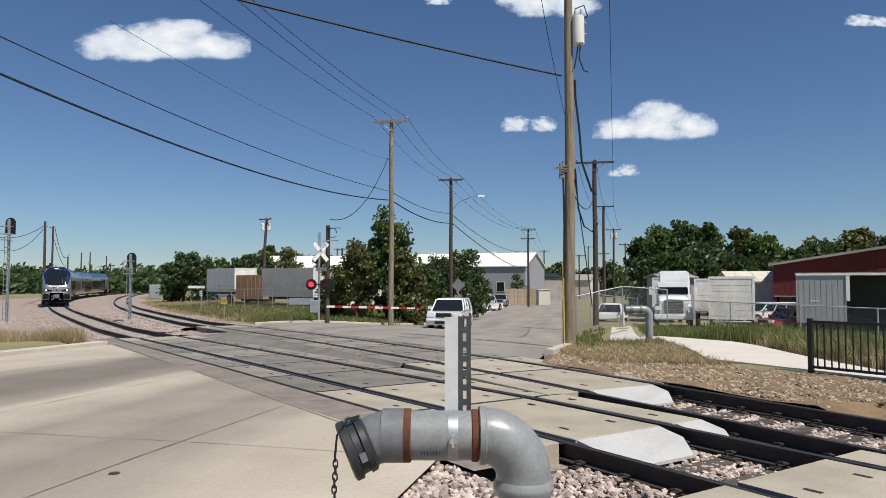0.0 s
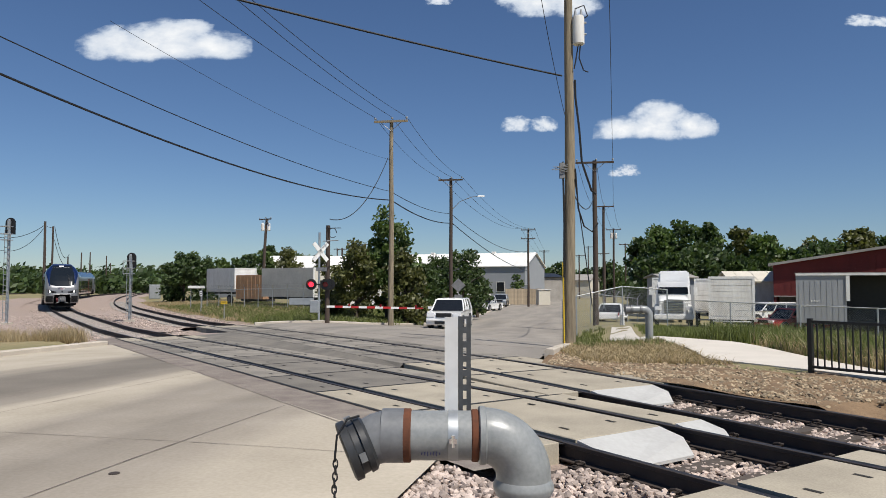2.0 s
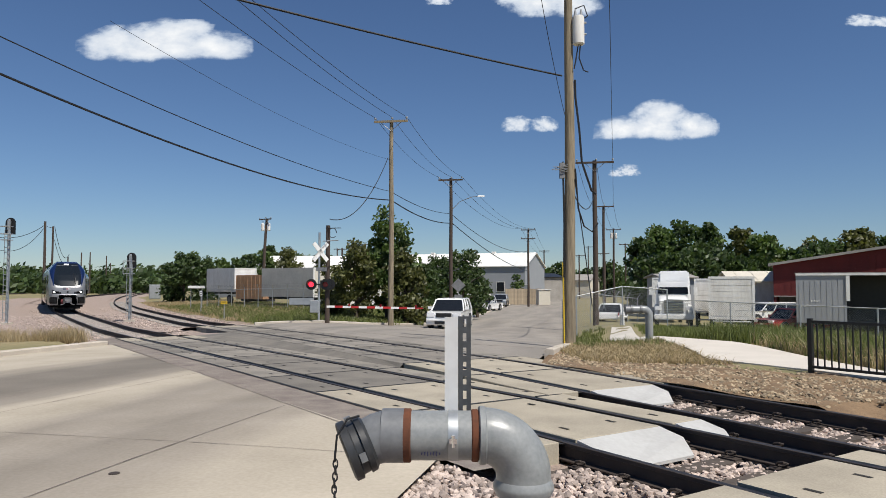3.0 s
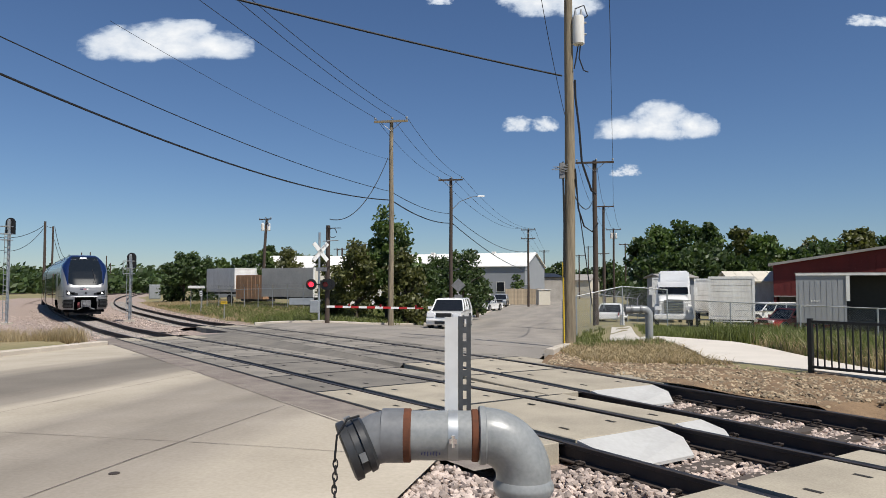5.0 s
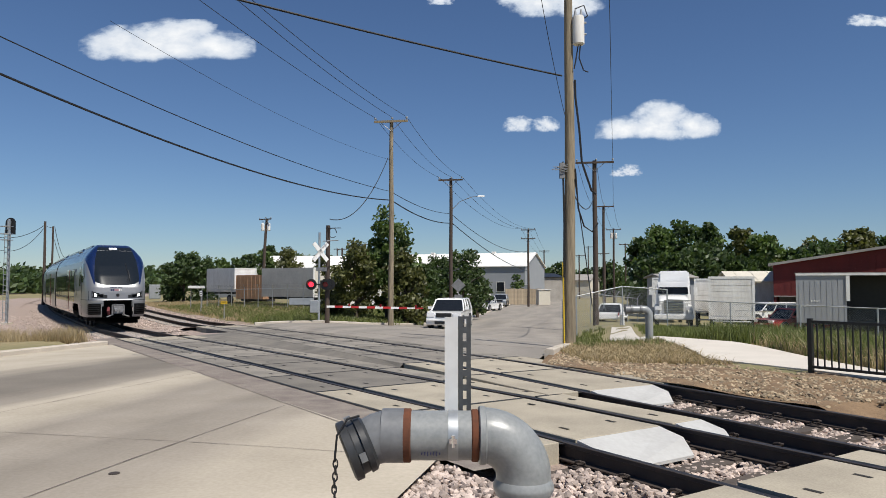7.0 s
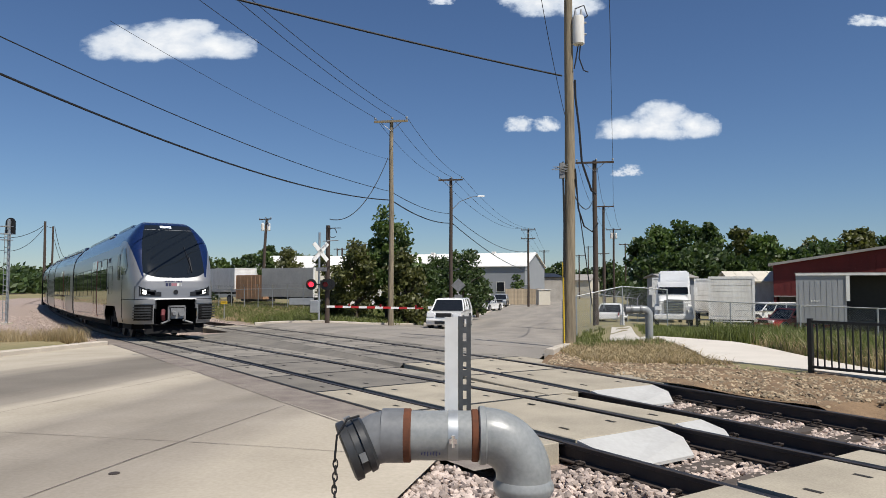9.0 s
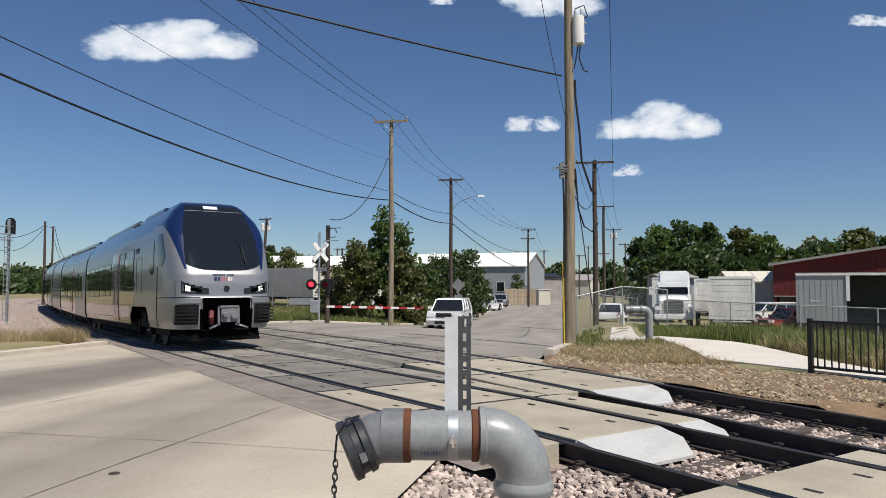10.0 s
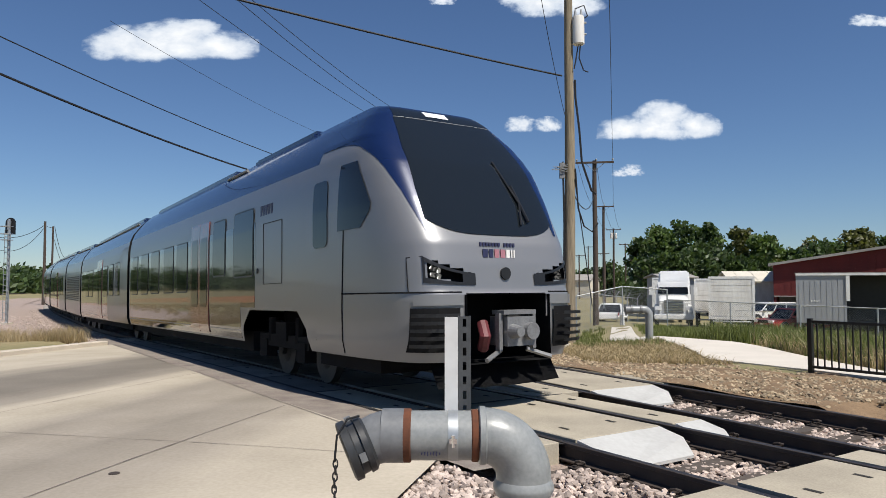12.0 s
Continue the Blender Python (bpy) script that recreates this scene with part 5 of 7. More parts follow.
for x, y, top in ((-48.0, 85, 9.0), (-62.0, 112, 10.6), (-85, 160, 7.6), (-83, 162, 8.6), (-82.5, 165, 8.8), (-82, 172, 8.2), (-81, 172, 6.5), (-24, 160, 9.5), (-15, 105, 6.8), (-11, 100, 7.2), (-64, 215, 7.5)):
    utility_pole(x, y, land_at(x, y) - 0.3, top, 0.19, 0.13, M["pole_dark"], "bare dark pole beside the railway" if x < -40 else "dark wooden utility pole", () if x < -40 else (top - 0.2,), 1.6, 20)


def wires():
    # three conductors along the left-hand row of poles
    S_ = [eye_point(*q) for q in ((170, -140, 20), (330, -80, 20), (380, -60, 20))]
    for k in range(3):
        wire((S_[k], A1[k]), 0.25, 0.012)
        wire((A1[k], A2[k]), 0.5, 0.012)
        wire((A2[k], A3[k]), 1.2, 0.014)
        wire((A3[k], Vector((22 + k, 160, 8.6))), 1.0, 0.016)
        wire((B1[k], B2[k]), 0.7, 0.014)
        wire((B2[k], B3[k]), 0.8, 0.016)
    wire((eye_point(-60, 36, 16), eye_point(688, 338, 40)), 0.4, 0.016, 24)
    wire((eye_point(690, 338, 40), eye_point(797, 378, 56)), 0.3, 0.02)
    wire((eye_point(-60, 105, 15), eye_point(690, 354, 40)), 0.62, 0.03, 24, "thick black telephone cable between poles")
    wire((eye_point(692, 354, 40), eye_point(797, 395, 56)), 0.35, 0.035, 18, "thick black telephone cable between poles")
    wire((eye_point(800, 395, 56), eye_point(935, 480, 96)), 0.6, 0.035, 18, "thick black telephone cable between poles")
    wire((eye_point(800, 380, 56), eye_point(935, 445, 96)), 1.0, 0.025)
    wire((eye_point(380, -18, 14), eye_point(997, 130, 19.4)), 0.05, 0.026, 24, "thick black service cable to a pole")
    wire((eye_point(686, 278, 40), eye_point(583, 388, 36.3)), 1.1, 0.022, 16, "drooping black service cable between poles")
    wire((eye_point(958, -30, 15), eye_point(1003, 205, 19.4)), 0.15, 0.008)
    wire((eye_point(1084, -30, 22), B1[2]), 0.2, 0.012)
    wire((eye_point(1000, 300, 19.5), eye_point(1053, 345, 45)), 1.0, 0.02)
    wire((eye_point(185, 30, 18), eye_point(690, 282, 40)), 0.4, 0.006)
    # along the railway on the far left
    wire((eye_point(-40, 410, 70), eye_point(75, 400, 85)), 1.0, 0.03)
    wire((eye_point(-40, 420, 70), eye_point(75, 405, 85)), 2.0, 0.03)
    wire((eye_point(75, 395, 85), eye_point(95, 400, 112)), 0.4, 0.03)
    wire((eye_point(95, 402, 112), eye_point(122, 450, 160)), 2.5, 0.04)
    wire((eye_point(95, 425, 112), eye_point(122, 465, 160)), 2.0, 0.04)


wires()


# ---- crossing signal ----
def crossing_signal():
    d = 36.3
    bx, bz = -6.28, -0.6
    t = thing("crossing_signal", pose(bx, d, bz), "railway crossing signal with red lights, crossbuck and lowered striped gate", "crossing signal")
    bm = bmesh.new()
    tube(bm, [(-0.08, 0, 0), (-0.08, 0, 4.75)], 0.055, 12)
    part("mast", bm, M["galv"], t, "", True)
    bm = bmesh.new()
    box(bm, (-0.08, 0, 0.1), (0.55, 0.55, 0.3))
    part("foundation", bm, M["kerb"], t)
    bm = bmesh.new()
    tube(bm, [(0.27, 0.45, -0.2), (0.29, 0.45, 5.15)], [0.13, 0.11], 12)
    part("wooden_post", bm, M["pole_dark"], t, "weathered wooden post behind the mast", True)
    # crossbuck, set obliquely
    for sgn in (-1, 1):
        bm = bmesh.new()
        m = Matrix.Translation((0.0, -0.1, 3.75)) @ Matrix.Rotation(radians(42), 4, "Z") @ Matrix.Rotation(radians(47 * sgn), 4, "Y")
        box(bm, (0, 0, 0), (1.22, 0.02, 0.22), m)
        c = part("crossbuck_blade", bm, M["white"], t, "white crossbuck blade")
    bm = bmesh.new()
    box(bm, (0.05, -0.1, 2.85), (0.55, 0.02, 0.2))
    part("plate", bm, M["dull_steel"], t, "small grey sign plate")
    bm = bmesh.new()
    tube(bm, [(-0.55, -0.06, 2.08), (0.55, -0.06, 2.08)], 0.035, 8)
    part("light_bar", bm, M["black_paint"], t)
    for x, on in ((-0.46, True), (0.27, False)):
        bm = bmesh.new()
        n = 24
        tube(bm, [(x, -0.12, 2.08), (x, -0.09, 2.08)], 0.28, n)
        b = part("light_background", bm, M["black_paint"], t, "black round target board")
        bm = bmesh.new()
        tube(bm, [(x, -0.16, 2.08), (x, -0.121, 2.08)], 0.13, 20)
        part("red_light", bm, M["red_on"] if on else M["red_off"], b, "lit red lamp" if on else "unlit red lamp")
        bm = bmesh.new()
        rings = []
        for y, r in ((-0.121, 0.15), (-0.36, 0.16)):
            rings.append([Vector((x + r * math.cos(a), y, 2.08 + r * math.sin(a))) for a in np.linspace(radians(-10), radians(190), 14)])
        bridge(bm, rings, False)
        part("hood", bm, M["black_paint"], b)
    for x in (0.55,):
        bm = bmesh.new()
        tube(bm, [(x - 0.1, 0.12, 2.08), (x - 0.1, 0.15, 2.08)], 0.28, 20)
        part("light_background", bm, M["black_paint"], t)
    # gate mechanism, counterweight and arm
    bm = bmesh.new()
    box(bm, (-0.3, -0.05, 0.95), (0.42, 0.35, 0.62))
    bmesh.ops.bevel(bm, geom=bm.edges[:], offset=0.03, segments=1, affect="EDGES")
    part("gate_mechanism", bm, M["galv"], t, "grey gate machine")
    bm = bmesh.new()
    box(bm, (-0.95, -0.15, 1.22), (1.25, 0.06, 0.34))
    part("counterweight", bm, M["galv"], t, "grey counterweight arm")
    arm = new("gate_arm")
    arm.parent = t
    arm["label"] = "red and white striped gate arm"
    n = 12
    for k in range(n):
        bm = bmesh.new()
        a, b = 0.35 + k * 0.41, 0.35 + (k + 1) * 0.41
        box(bm, ((a + b) / 2, -0.2, 0.95 - 0.02 * k * 0.41), (0.41, 0.03, 0.11 if k < 10 else 0.07))
        part("stripe", bm, M["red_paint"] if k % 2 else M["white"], arm)
    for a in (1.5, 3.1, 4.9):
        bm = bmesh.new()
        box(bm, (a, -0.2, 1.06 - 0.02 * a), (0.09, 0.07, 0.12))
        part("arm_light", bm, M["red_off"], arm)
    # cable loop at the top of the post
    bm = bmesh.new()
    tube(bm, [(0.2 + 0.2 * math.cos(a) + 0.35, 0.3, 4.75 + 0.25 * math.sin(a)) for a in np.linspace(0, 5.5, 14)], 0.02, 5)
    tube(bm, [(0.2, 0.3, 5.0), (1.0, 0.2, 5.0)], 0.02, 5)
    part("cable", bm, M["black"], t)
    bm = bmesh.new()
    tube(bm, [(0.1, -0.05, 4.3), (0.9, -0.05, 4.35)], 0.025, 6)
    part("bracket", bm, M["galv"], t)


crossing_signal()


def block_signal(x, y, base, top, label, cage):
    t = thing("railway_signal", pose(x, y, base), label, "railway signal", "railway signals")
    h = top - base
    bm = bmesh.new()
    tube(bm, [(0, 0, 0), (0, 0, h - 0.1)], 0.075, 12)
    part("mast", bm, M["galv"], t, "", True)
    bm = bmesh.new()
    box(bm, (0, 0, 0.05), (0.5, 0.5, 0.35))
    part("foundation", bm, M["kerb"], t)
    bm = bmesh.new()
    prof = [(-0.3, h - 1.0), (0.3, h - 1.0)] + [(0.3 * math.cos(a), h - 0.3 + 0.3 * math.sin(a)) for a in np.linspace(0, math.pi, 12)]
    bridge(bm, [[Vector((px_, yy, z)) for px_, z in prof] for yy in (0.12, 0.16)])
    b = part("target_board", bm, M["black_paint"], t, "black target board")
    bm = bmesh.new()
    box(bm, (0, 0.0, h - 0.45), (0.10, 0.2, 0.55))
    part("signal_case", bm, M["galv"], b, "grey back of the signal case")
    bm = bmesh.new()
    for z in np.arange(0.5, h - 1.0, 0.32):
        box(bm, (0, -0.12, z), (0.34, 0.03, 0.03))
    for sx in (-0.17, 0.17):
        box(bm, (sx, -0.12, h / 2 - 0.2), (0.025, 0.025, h - 1.1))
    part("ladder", bm, M["galv"], t, "galvanised ladder")
    if cage:
        bars = []
        for z in (h - 0.55, h - 1.0, h - 1.35):
            bars += [((-0.25, yy, z), (0.3, yy, z)) for yy in (-0.5, -0.1)]
            bars += [((sx, -0.5, z), (sx, -0.1, z)) for sx in (-0.25, 0.3)]
        bars += [((sx, -0.5, h - 1.35), (sx, -0.5, h - 0.55)) for sx in (-0.25, 0.3)]
        for a, b in bars:
            bm = bmesh.new()
            tube(bm, [a, b], 0.025, 6)
            part("platform_rail", bm, M["galv"], t)
    return t


block_signal(-19.94, 45.07, -1.0, 3.5, "railway signal seen from behind, on ballast between the tracks", True)
block_signal(-25.75, 41.8, -1.0, 5.44, "tall railway signal mast seen from behind, beside the track", True)


# ---- railings and fences ----
def guard_railing():
    p0, d = Vector((6.42, 12.4, -0.02)), Vector((0.55, -0.835, 0)).normalized()
    ang = math.degrees(math.atan2(d.y, d.x))
    t = thing("guard_railing", pose(p0.x, p0.y, p0.z, 0, 0, ang), "black steel picket railing beside the footpath", "railing")
    n = 4
    for k in range(n):
        bm = bmesh.new()
        box(bm, (k * 2.4, 0, 0.45), (0.075, 0.075, 0.98))
        part("post", bm, M["black_paint"], t)
    for z in (0.885, 0.10):
        bm = bmesh.new()
        box(bm, (1.2 * (n - 1), 0, z), (2.4 * (n - 1), 0.045, 0.045))
        part("rail", bm, M["black_paint"], t)
    bm = bmesh.new()
    box(bm, (0, 0, 0.49), (0.02, 0.02, 0.78))
    me = mesh_of("picket", bm, M["black_paint"])
    for k in range(int(2.4 * (n - 1) / 0.12)):
        part("picket", me, None, t, "", False, pose(0.12 * (k + 1), 0, 0))


guard_railing()


def mesh_mat():
    """Chain link: real wires are far too thin to build, so the sheet is open between a diamond of wires."""
    m = bpy.data.materials.new("chain_link")
    m.use_nodes = True
    nt = m.node_tree
    b = nt.nodes["Principled BSDF"]
    b.inputs["Base Color"].default_value = (0.30, 0.31, 0.31, 1)
    b.inputs["Metallic"].default_value, b.inputs["Roughness"].default_value = 0.5, 0.5
    tc = nt.nodes.new("ShaderNodeTexCoord")
    outs = []
    for a in (45, -45):
        mp = nt.nodes.new("ShaderNodeMapping")
        mp.inputs["Rotation"].default_value = (0, radians(a), 0)
        nt.links.new(tc.outputs["Object"], mp.inputs["Vector"])
        wv = nt.nodes.new("ShaderNodeTexWave")
        wv.bands_direction = "X"
        wv.inputs["Scale"].default_value = 1 / 0.075 * 0.314
        nt.links.new(mp.outputs[0], wv.inputs["Vector"])
        th = nt.nodes.new("ShaderNodeMath")
        th.operation = "GREATER_THAN"
        th.inputs[1].default_value = 0.984
        nt.links.new(wv.outputs["Fac"], th.inputs[0])
        outs.append(th)
    mx = nt.nodes.new("ShaderNodeMath")
    mx.operation = "MAXIMUM"
    for k, o in enumerate(outs):
        nt.links.new(o.outputs[0], mx.inputs[k])
    nt.links.new(mx.outputs[0], b.inputs["Alpha"])
    return m


M["chain_link"] = mesh_mat()


def chain_fence(a, b, height, label, barbed=False, gap=3.0):
    a, b = Vector(a), Vector(b)
    L = (b - a).length
    ang = math.degrees(math.atan2(b.y - a.y, b.x - a.x))
    t = thing("chain_link_fence", pose(a.x, a.y, land_at(a.x, a.y), 0, 0, ang), label, "fence", "fences")
    n = max(1, round(L / gap))
    hs = []
    for k in range(n + 1):
        p = a.lerp(b, k / n)
        dz = land_at(p.x, p.y) - land_at(a.x, a.y)
        hs.append((L * k / n, dz))
        bm = bmesh.new()
        tube(bm, [(L * k / n, 0, dz - 0.1), (L * k / n, 0, dz + height)], 0.035, 8)
        if barbed:
            tube(bm, [(L * k / n, 0, dz + height), (L * k / n + 0.2, -0.2, dz + height + 0.35)], 0.025, 6)
        part("post", bm, M["galv"], t, "", True)
    for (x0, z0), (x1, z1) in zip(hs, hs[1:]):
        bm = bmesh.new()
        tube(bm, [(x0, 0, z0 + height - 0.03), (x1, 0, z1 + height - 0.03)], 0.025, 6)
        part("top_rail", bm, M["galv"], t)
        bm = bmesh.new()
        bm.faces.new([bm.verts.new(q) for q in ((x0, 0.03, z0 + 0.03), (x1, 0.03, z1 + 0.03), (x1, 0.03, z1 + height - 0.03), (x0, 0.03, z0 + height - 0.03))])
        part("mesh_panel", bm, M["chain_link"], t)
        if barbed:
            for k in range(3):
                bm = bmesh.new()
                o = 0.07 * (k + 1)
                tube(bm, [(x0 + o, -o, z0 + height + o * 1.7), (x1 + o, -o, z1 + height + o * 1.7)], 0.008, 4)
                part("barbed_wire", bm, M["dull_steel"], t)
    return t


chain_fence((6.6, 35.0, 0), (11.4, 36.0, 0), 2.0, "galvanised chain-link fence along the yard", gap=2.2)
chain_fence((11.4, 36.0, 0), (24.0, 27.5, 0), 1.5, "galvanised chain-link fence in the weeds", gap=3.2)
chain_fence((9.0, 48.0, 0), (16.5, 60.0, 0), 2.0, "galvanised chain-link fence with barbed wire", True)
chain_fence((-22.5, 67.5, 0), (-9.5, 55.0, 0), 1.7, "chain-link fence with barbed wire before the trailers", True, 2.2)


def rail_clips():
    """Curled spring clips and tie plates beside the rails, near the footway."""
    bm = bmesh.new()
    tube(bm, [(0.0, -0.05, 0.0), (0.03, -0.05, 0.02), (0.05, -0.02, 0.045), (0.05, 0.03, 0.055), (0.02, 0.055, 0.045), (-0.01, 0.03, 0.02), (0.0, -0.01, 0.01)], 0.011, 6)
    clip = mesh_of("rail_clip", bm, M["rail_side"])
    bm = bmesh.new()
    box(bm, (0, 0, 0), (0.36, 0.19, 0.02))
    plate = mesh_of("tie_plate", bm, M["rail_side"])
    for tr, tk, lo, hi in ((T1, TRACK_A, -8, 1.1), (T2, TRACK_B, -6, -0.3)):
        s = lo
        while s < hi:
            for side in (-HALF, HALF):
                part("tie_plate", plate, None, tk, "", False, tr.frame_at(s, side) @ pose(0, 0, -0.178))
                for q in (-1, 1):
                    part("rail_clip", clip, None, tk, "", False, tr.frame_at(s, side) @ pose(q * 0.095, 0, -0.155, 0, 0, 0 if q > 0 else 180))
            s += 0.53


rail_clips()


# ---- kerbs, joints, footpath ----
def kerb_line(name, pts, w, h, label):
    """A raised kerb along a line of places."""
    bm = bmesh.new()
    P = [Vector((x, y, land_at(x, y))) for x, y in pts]
    rings = []
    for i, p in enumerate(P):
        d = (P[min(i + 1, len(P) - 1)] - P[max(i - 1, 0)])
        n = Vector((d.y, -d.x, 0)).normalized()
        rings.append([p + n * a + Vector((0, 0, z)) for a, z in ((-w / 2, -0.2), (w / 2, -0.2), (w / 2, h - 0.02), (w / 2 - 0.02, h), (-w / 2 + 0.02, h), (-w / 2, h - 0.02))])
    bridge(bm, rings)
    structure(name, bm, M["kerb"], label, "kerb")


kerb_line("kerb_near", [(float(left_edge(y)) - 0.12, y) for y in np.linspace(-8, 21.8, 28)], 0.3, 0.13, "pale concrete kerb along the near road")
kerb_line("kerb_right", [(float(right_edge(y)) + 0.1, y) for y in np.concatenate([[15.5, 15.8, 16.2, 17, 18, 19.5, 21], np.linspace(24, 200, 40)])], 0.2, 0.13, "pale concrete kerb of the street")
kerb_line("kerb_left", [(float(left_edge(y)) - 0.1, y) for y in np.concatenate([np.linspace(35.0, 38, 8), np.linspace(39.5, 200, 40)])], 0.2, 0.11, "pale concrete kerb beside the grass")


def joint(name, a, b, w=0.014):
    bm = bmesh.new()
    a, b = Vector((*a, 0)), Vector((*b, 0))
    d = (b - a).normalized()
    n = Vector((-d.y, d.x, 0)) * w / 2
    k = max(2, int((b - a).length / 0.6))
    rows = []
    for i in range(k + 1):
        p = a.lerp(b, i / k)
        z = land_at(p.x, p.y) + 0.0085
        j = n * (1 + 0.5 * math.sin(i * 2.3)) + Vector((0, 0, 0))
        rows.append((bm.verts.new((p.x + j.x, p.y + j.y, z)), bm.verts.new((p.x - j.x, p.y - j.y, z))))
    for r, t in zip(rows, rows[1:]):
        bm.faces.new((r[0], r[1], t[1], t[0]))
    structure(name, bm, M["asphalt"], "thin dark tar-filled joint in the concrete", "joint")


R14 = Vector((0.212, 0.977, 0))
joint("road_joint", (-3.9, 1.2), (-2.02, 9.15))
joint("road_joint", (-11.0, 9.25), (-0.2, 6.29), 0.009)
joint("road_joint", (-5.27, 14.28), (-1.15, 7.91), 0.018)
joint("road_joint", (-10.2, 22.0), (-5.27, 14.28), 0.02)
joint("road_joint", (-7.03, 1.5), (-4.35, 13.9), 0.012)
for y in (24.5, 29.5, 34.5, 39.5, 44.5, 50, 56, 62, 70, 80):
    joint("street_joint", (float(left_edge(y)) + 0.2, y + 1.0), (float(right_edge(y)) - 0.1, y - 0.6), 0.05)
joint("street_joint", (0.9, 19.0), (2.75, 17.9), 0.07)
joint("street_joint", (-6.5, 32.0), (0.9, 19.0), 0.05)


def drains():
    t = thing("drain_cover", pose(-2.64, 5.75, 0.006), "small round dark iron survey cover in the road", "cover")
    bm = bmesh.new()
    tube(bm, [(0, 0, 0), (0, 0, 0.006)], [0.045, 0.04], 16)
    part("disc", bm, M["rail_side"], t)


drains()


def strip_path(name, pts, w, lift, material, label, category):
    bm = bmesh.new()
    P = [Vector((x, y, 0)) for x, y in pts]
    # smooth the corners
    for _ in range(2):
        Q = [P[0]]
        for a, b in zip(P, P[1:]):
            Q += [a.lerp(b, 0.25), a.lerp(b, 0.75)]
        P = Q + [P[-1]]
    rings = []
    for i, p in enumerate(P):
        d = (P[min(i + 1, len(P) - 1)] - P[max(i - 1, 0)]).normalized()
        n = Vector((d.y, -d.x, 0))
        a, b = p - n * w / 2, p + n * w / 2
        za, zb = land_at(a.x, a.y) + lift, land_at(b.x, b.y) + lift
        rings.append([Vector((a.x, a.y, za - 0.2)), Vector((a.x, a.y, za)), Vector((p.x, p.y, (za + zb) / 2)), Vector((b.x, b.y, zb)), Vector((b.x, b.y, zb - 0.2))])
    bridge(bm, rings, False)
    return structure(name, bm, material, label, category)


PATH_NEAR = [(12.5, 2.5), (8.2, 9.6), (7.1, 11.3), (6.4, 12.6), (5.35, 14.3), (5.9, 17.2), (6.0, 19.8), (4.9, 21.2)]
PATH_FAR = [(13.6, 3.2), (9.0, 10.4), (7.75, 12.4), (7.75, 14.9), (8.0, 17.5), (8.1, 19.7), (6.9, 21.2), (5.3, 22.3)]


def footpath():
    bm = bmesh.new()
    rows = []
    for (a, b), (c, d) in zip(zip(PATH_NEAR, PATH_FAR), zip(PATH_NEAR[1:], PATH_FAR[1:])):
        for k in range(4):
            p, q = Vector(a).lerp(Vector(c), k / 4), Vector(b).lerp(Vector(d), k / 4)
            row = [(*p.lerp(q, f), 0) for f in (0, 0.25, 0.5, 0.75, 1)]
            row = [Vector((x, y, land_at(x, y) + 0.06)) for x, y, _ in row]
            rows.append([row[0] - Vector((0, 0, 0.2))] + row + [row[-1] - Vector((0, 0, 0.2))])
    bridge(bm, rows, False)
    structure("pavement", bm, M["pavement"], "pale concrete footpath widening through the verge", "pavement")


footpath()
strip_path("pavement_spur", [(5.5, 21.2), (6.3, 25), (7.8, 31), (9.0, 36)], 0.85, 0.025, M["pavement"], "narrow pale concrete path to the yard", "pavement")


# ---- vehicles ----
def wheel_at(parent, x, y, r, w=0.24, mt=None):
    bm = bmesh.new()
    tube(bm, [(0, -w / 2, 0), (0, -w / 2 + 0.03, 0), (0, w / 2 - 0.03, 0), (0, w / 2, 0)], [r * 0.93, r, r, r * 0.93], 22)
    wh = part("wheel", bm, M["tyre"], parent, "", True, pose(x, y, r))
    bm = bmesh.new()
    s = 1 if y > 0 else -1
    tube(bm, [(0, s * (w / 2 - 0.01), 0), (0, s * (w / 2 + 0.012), 0)], [r * 0.66, r * 0.6], 16)
    part("rim", bm, mt or M["chrome"], wh)


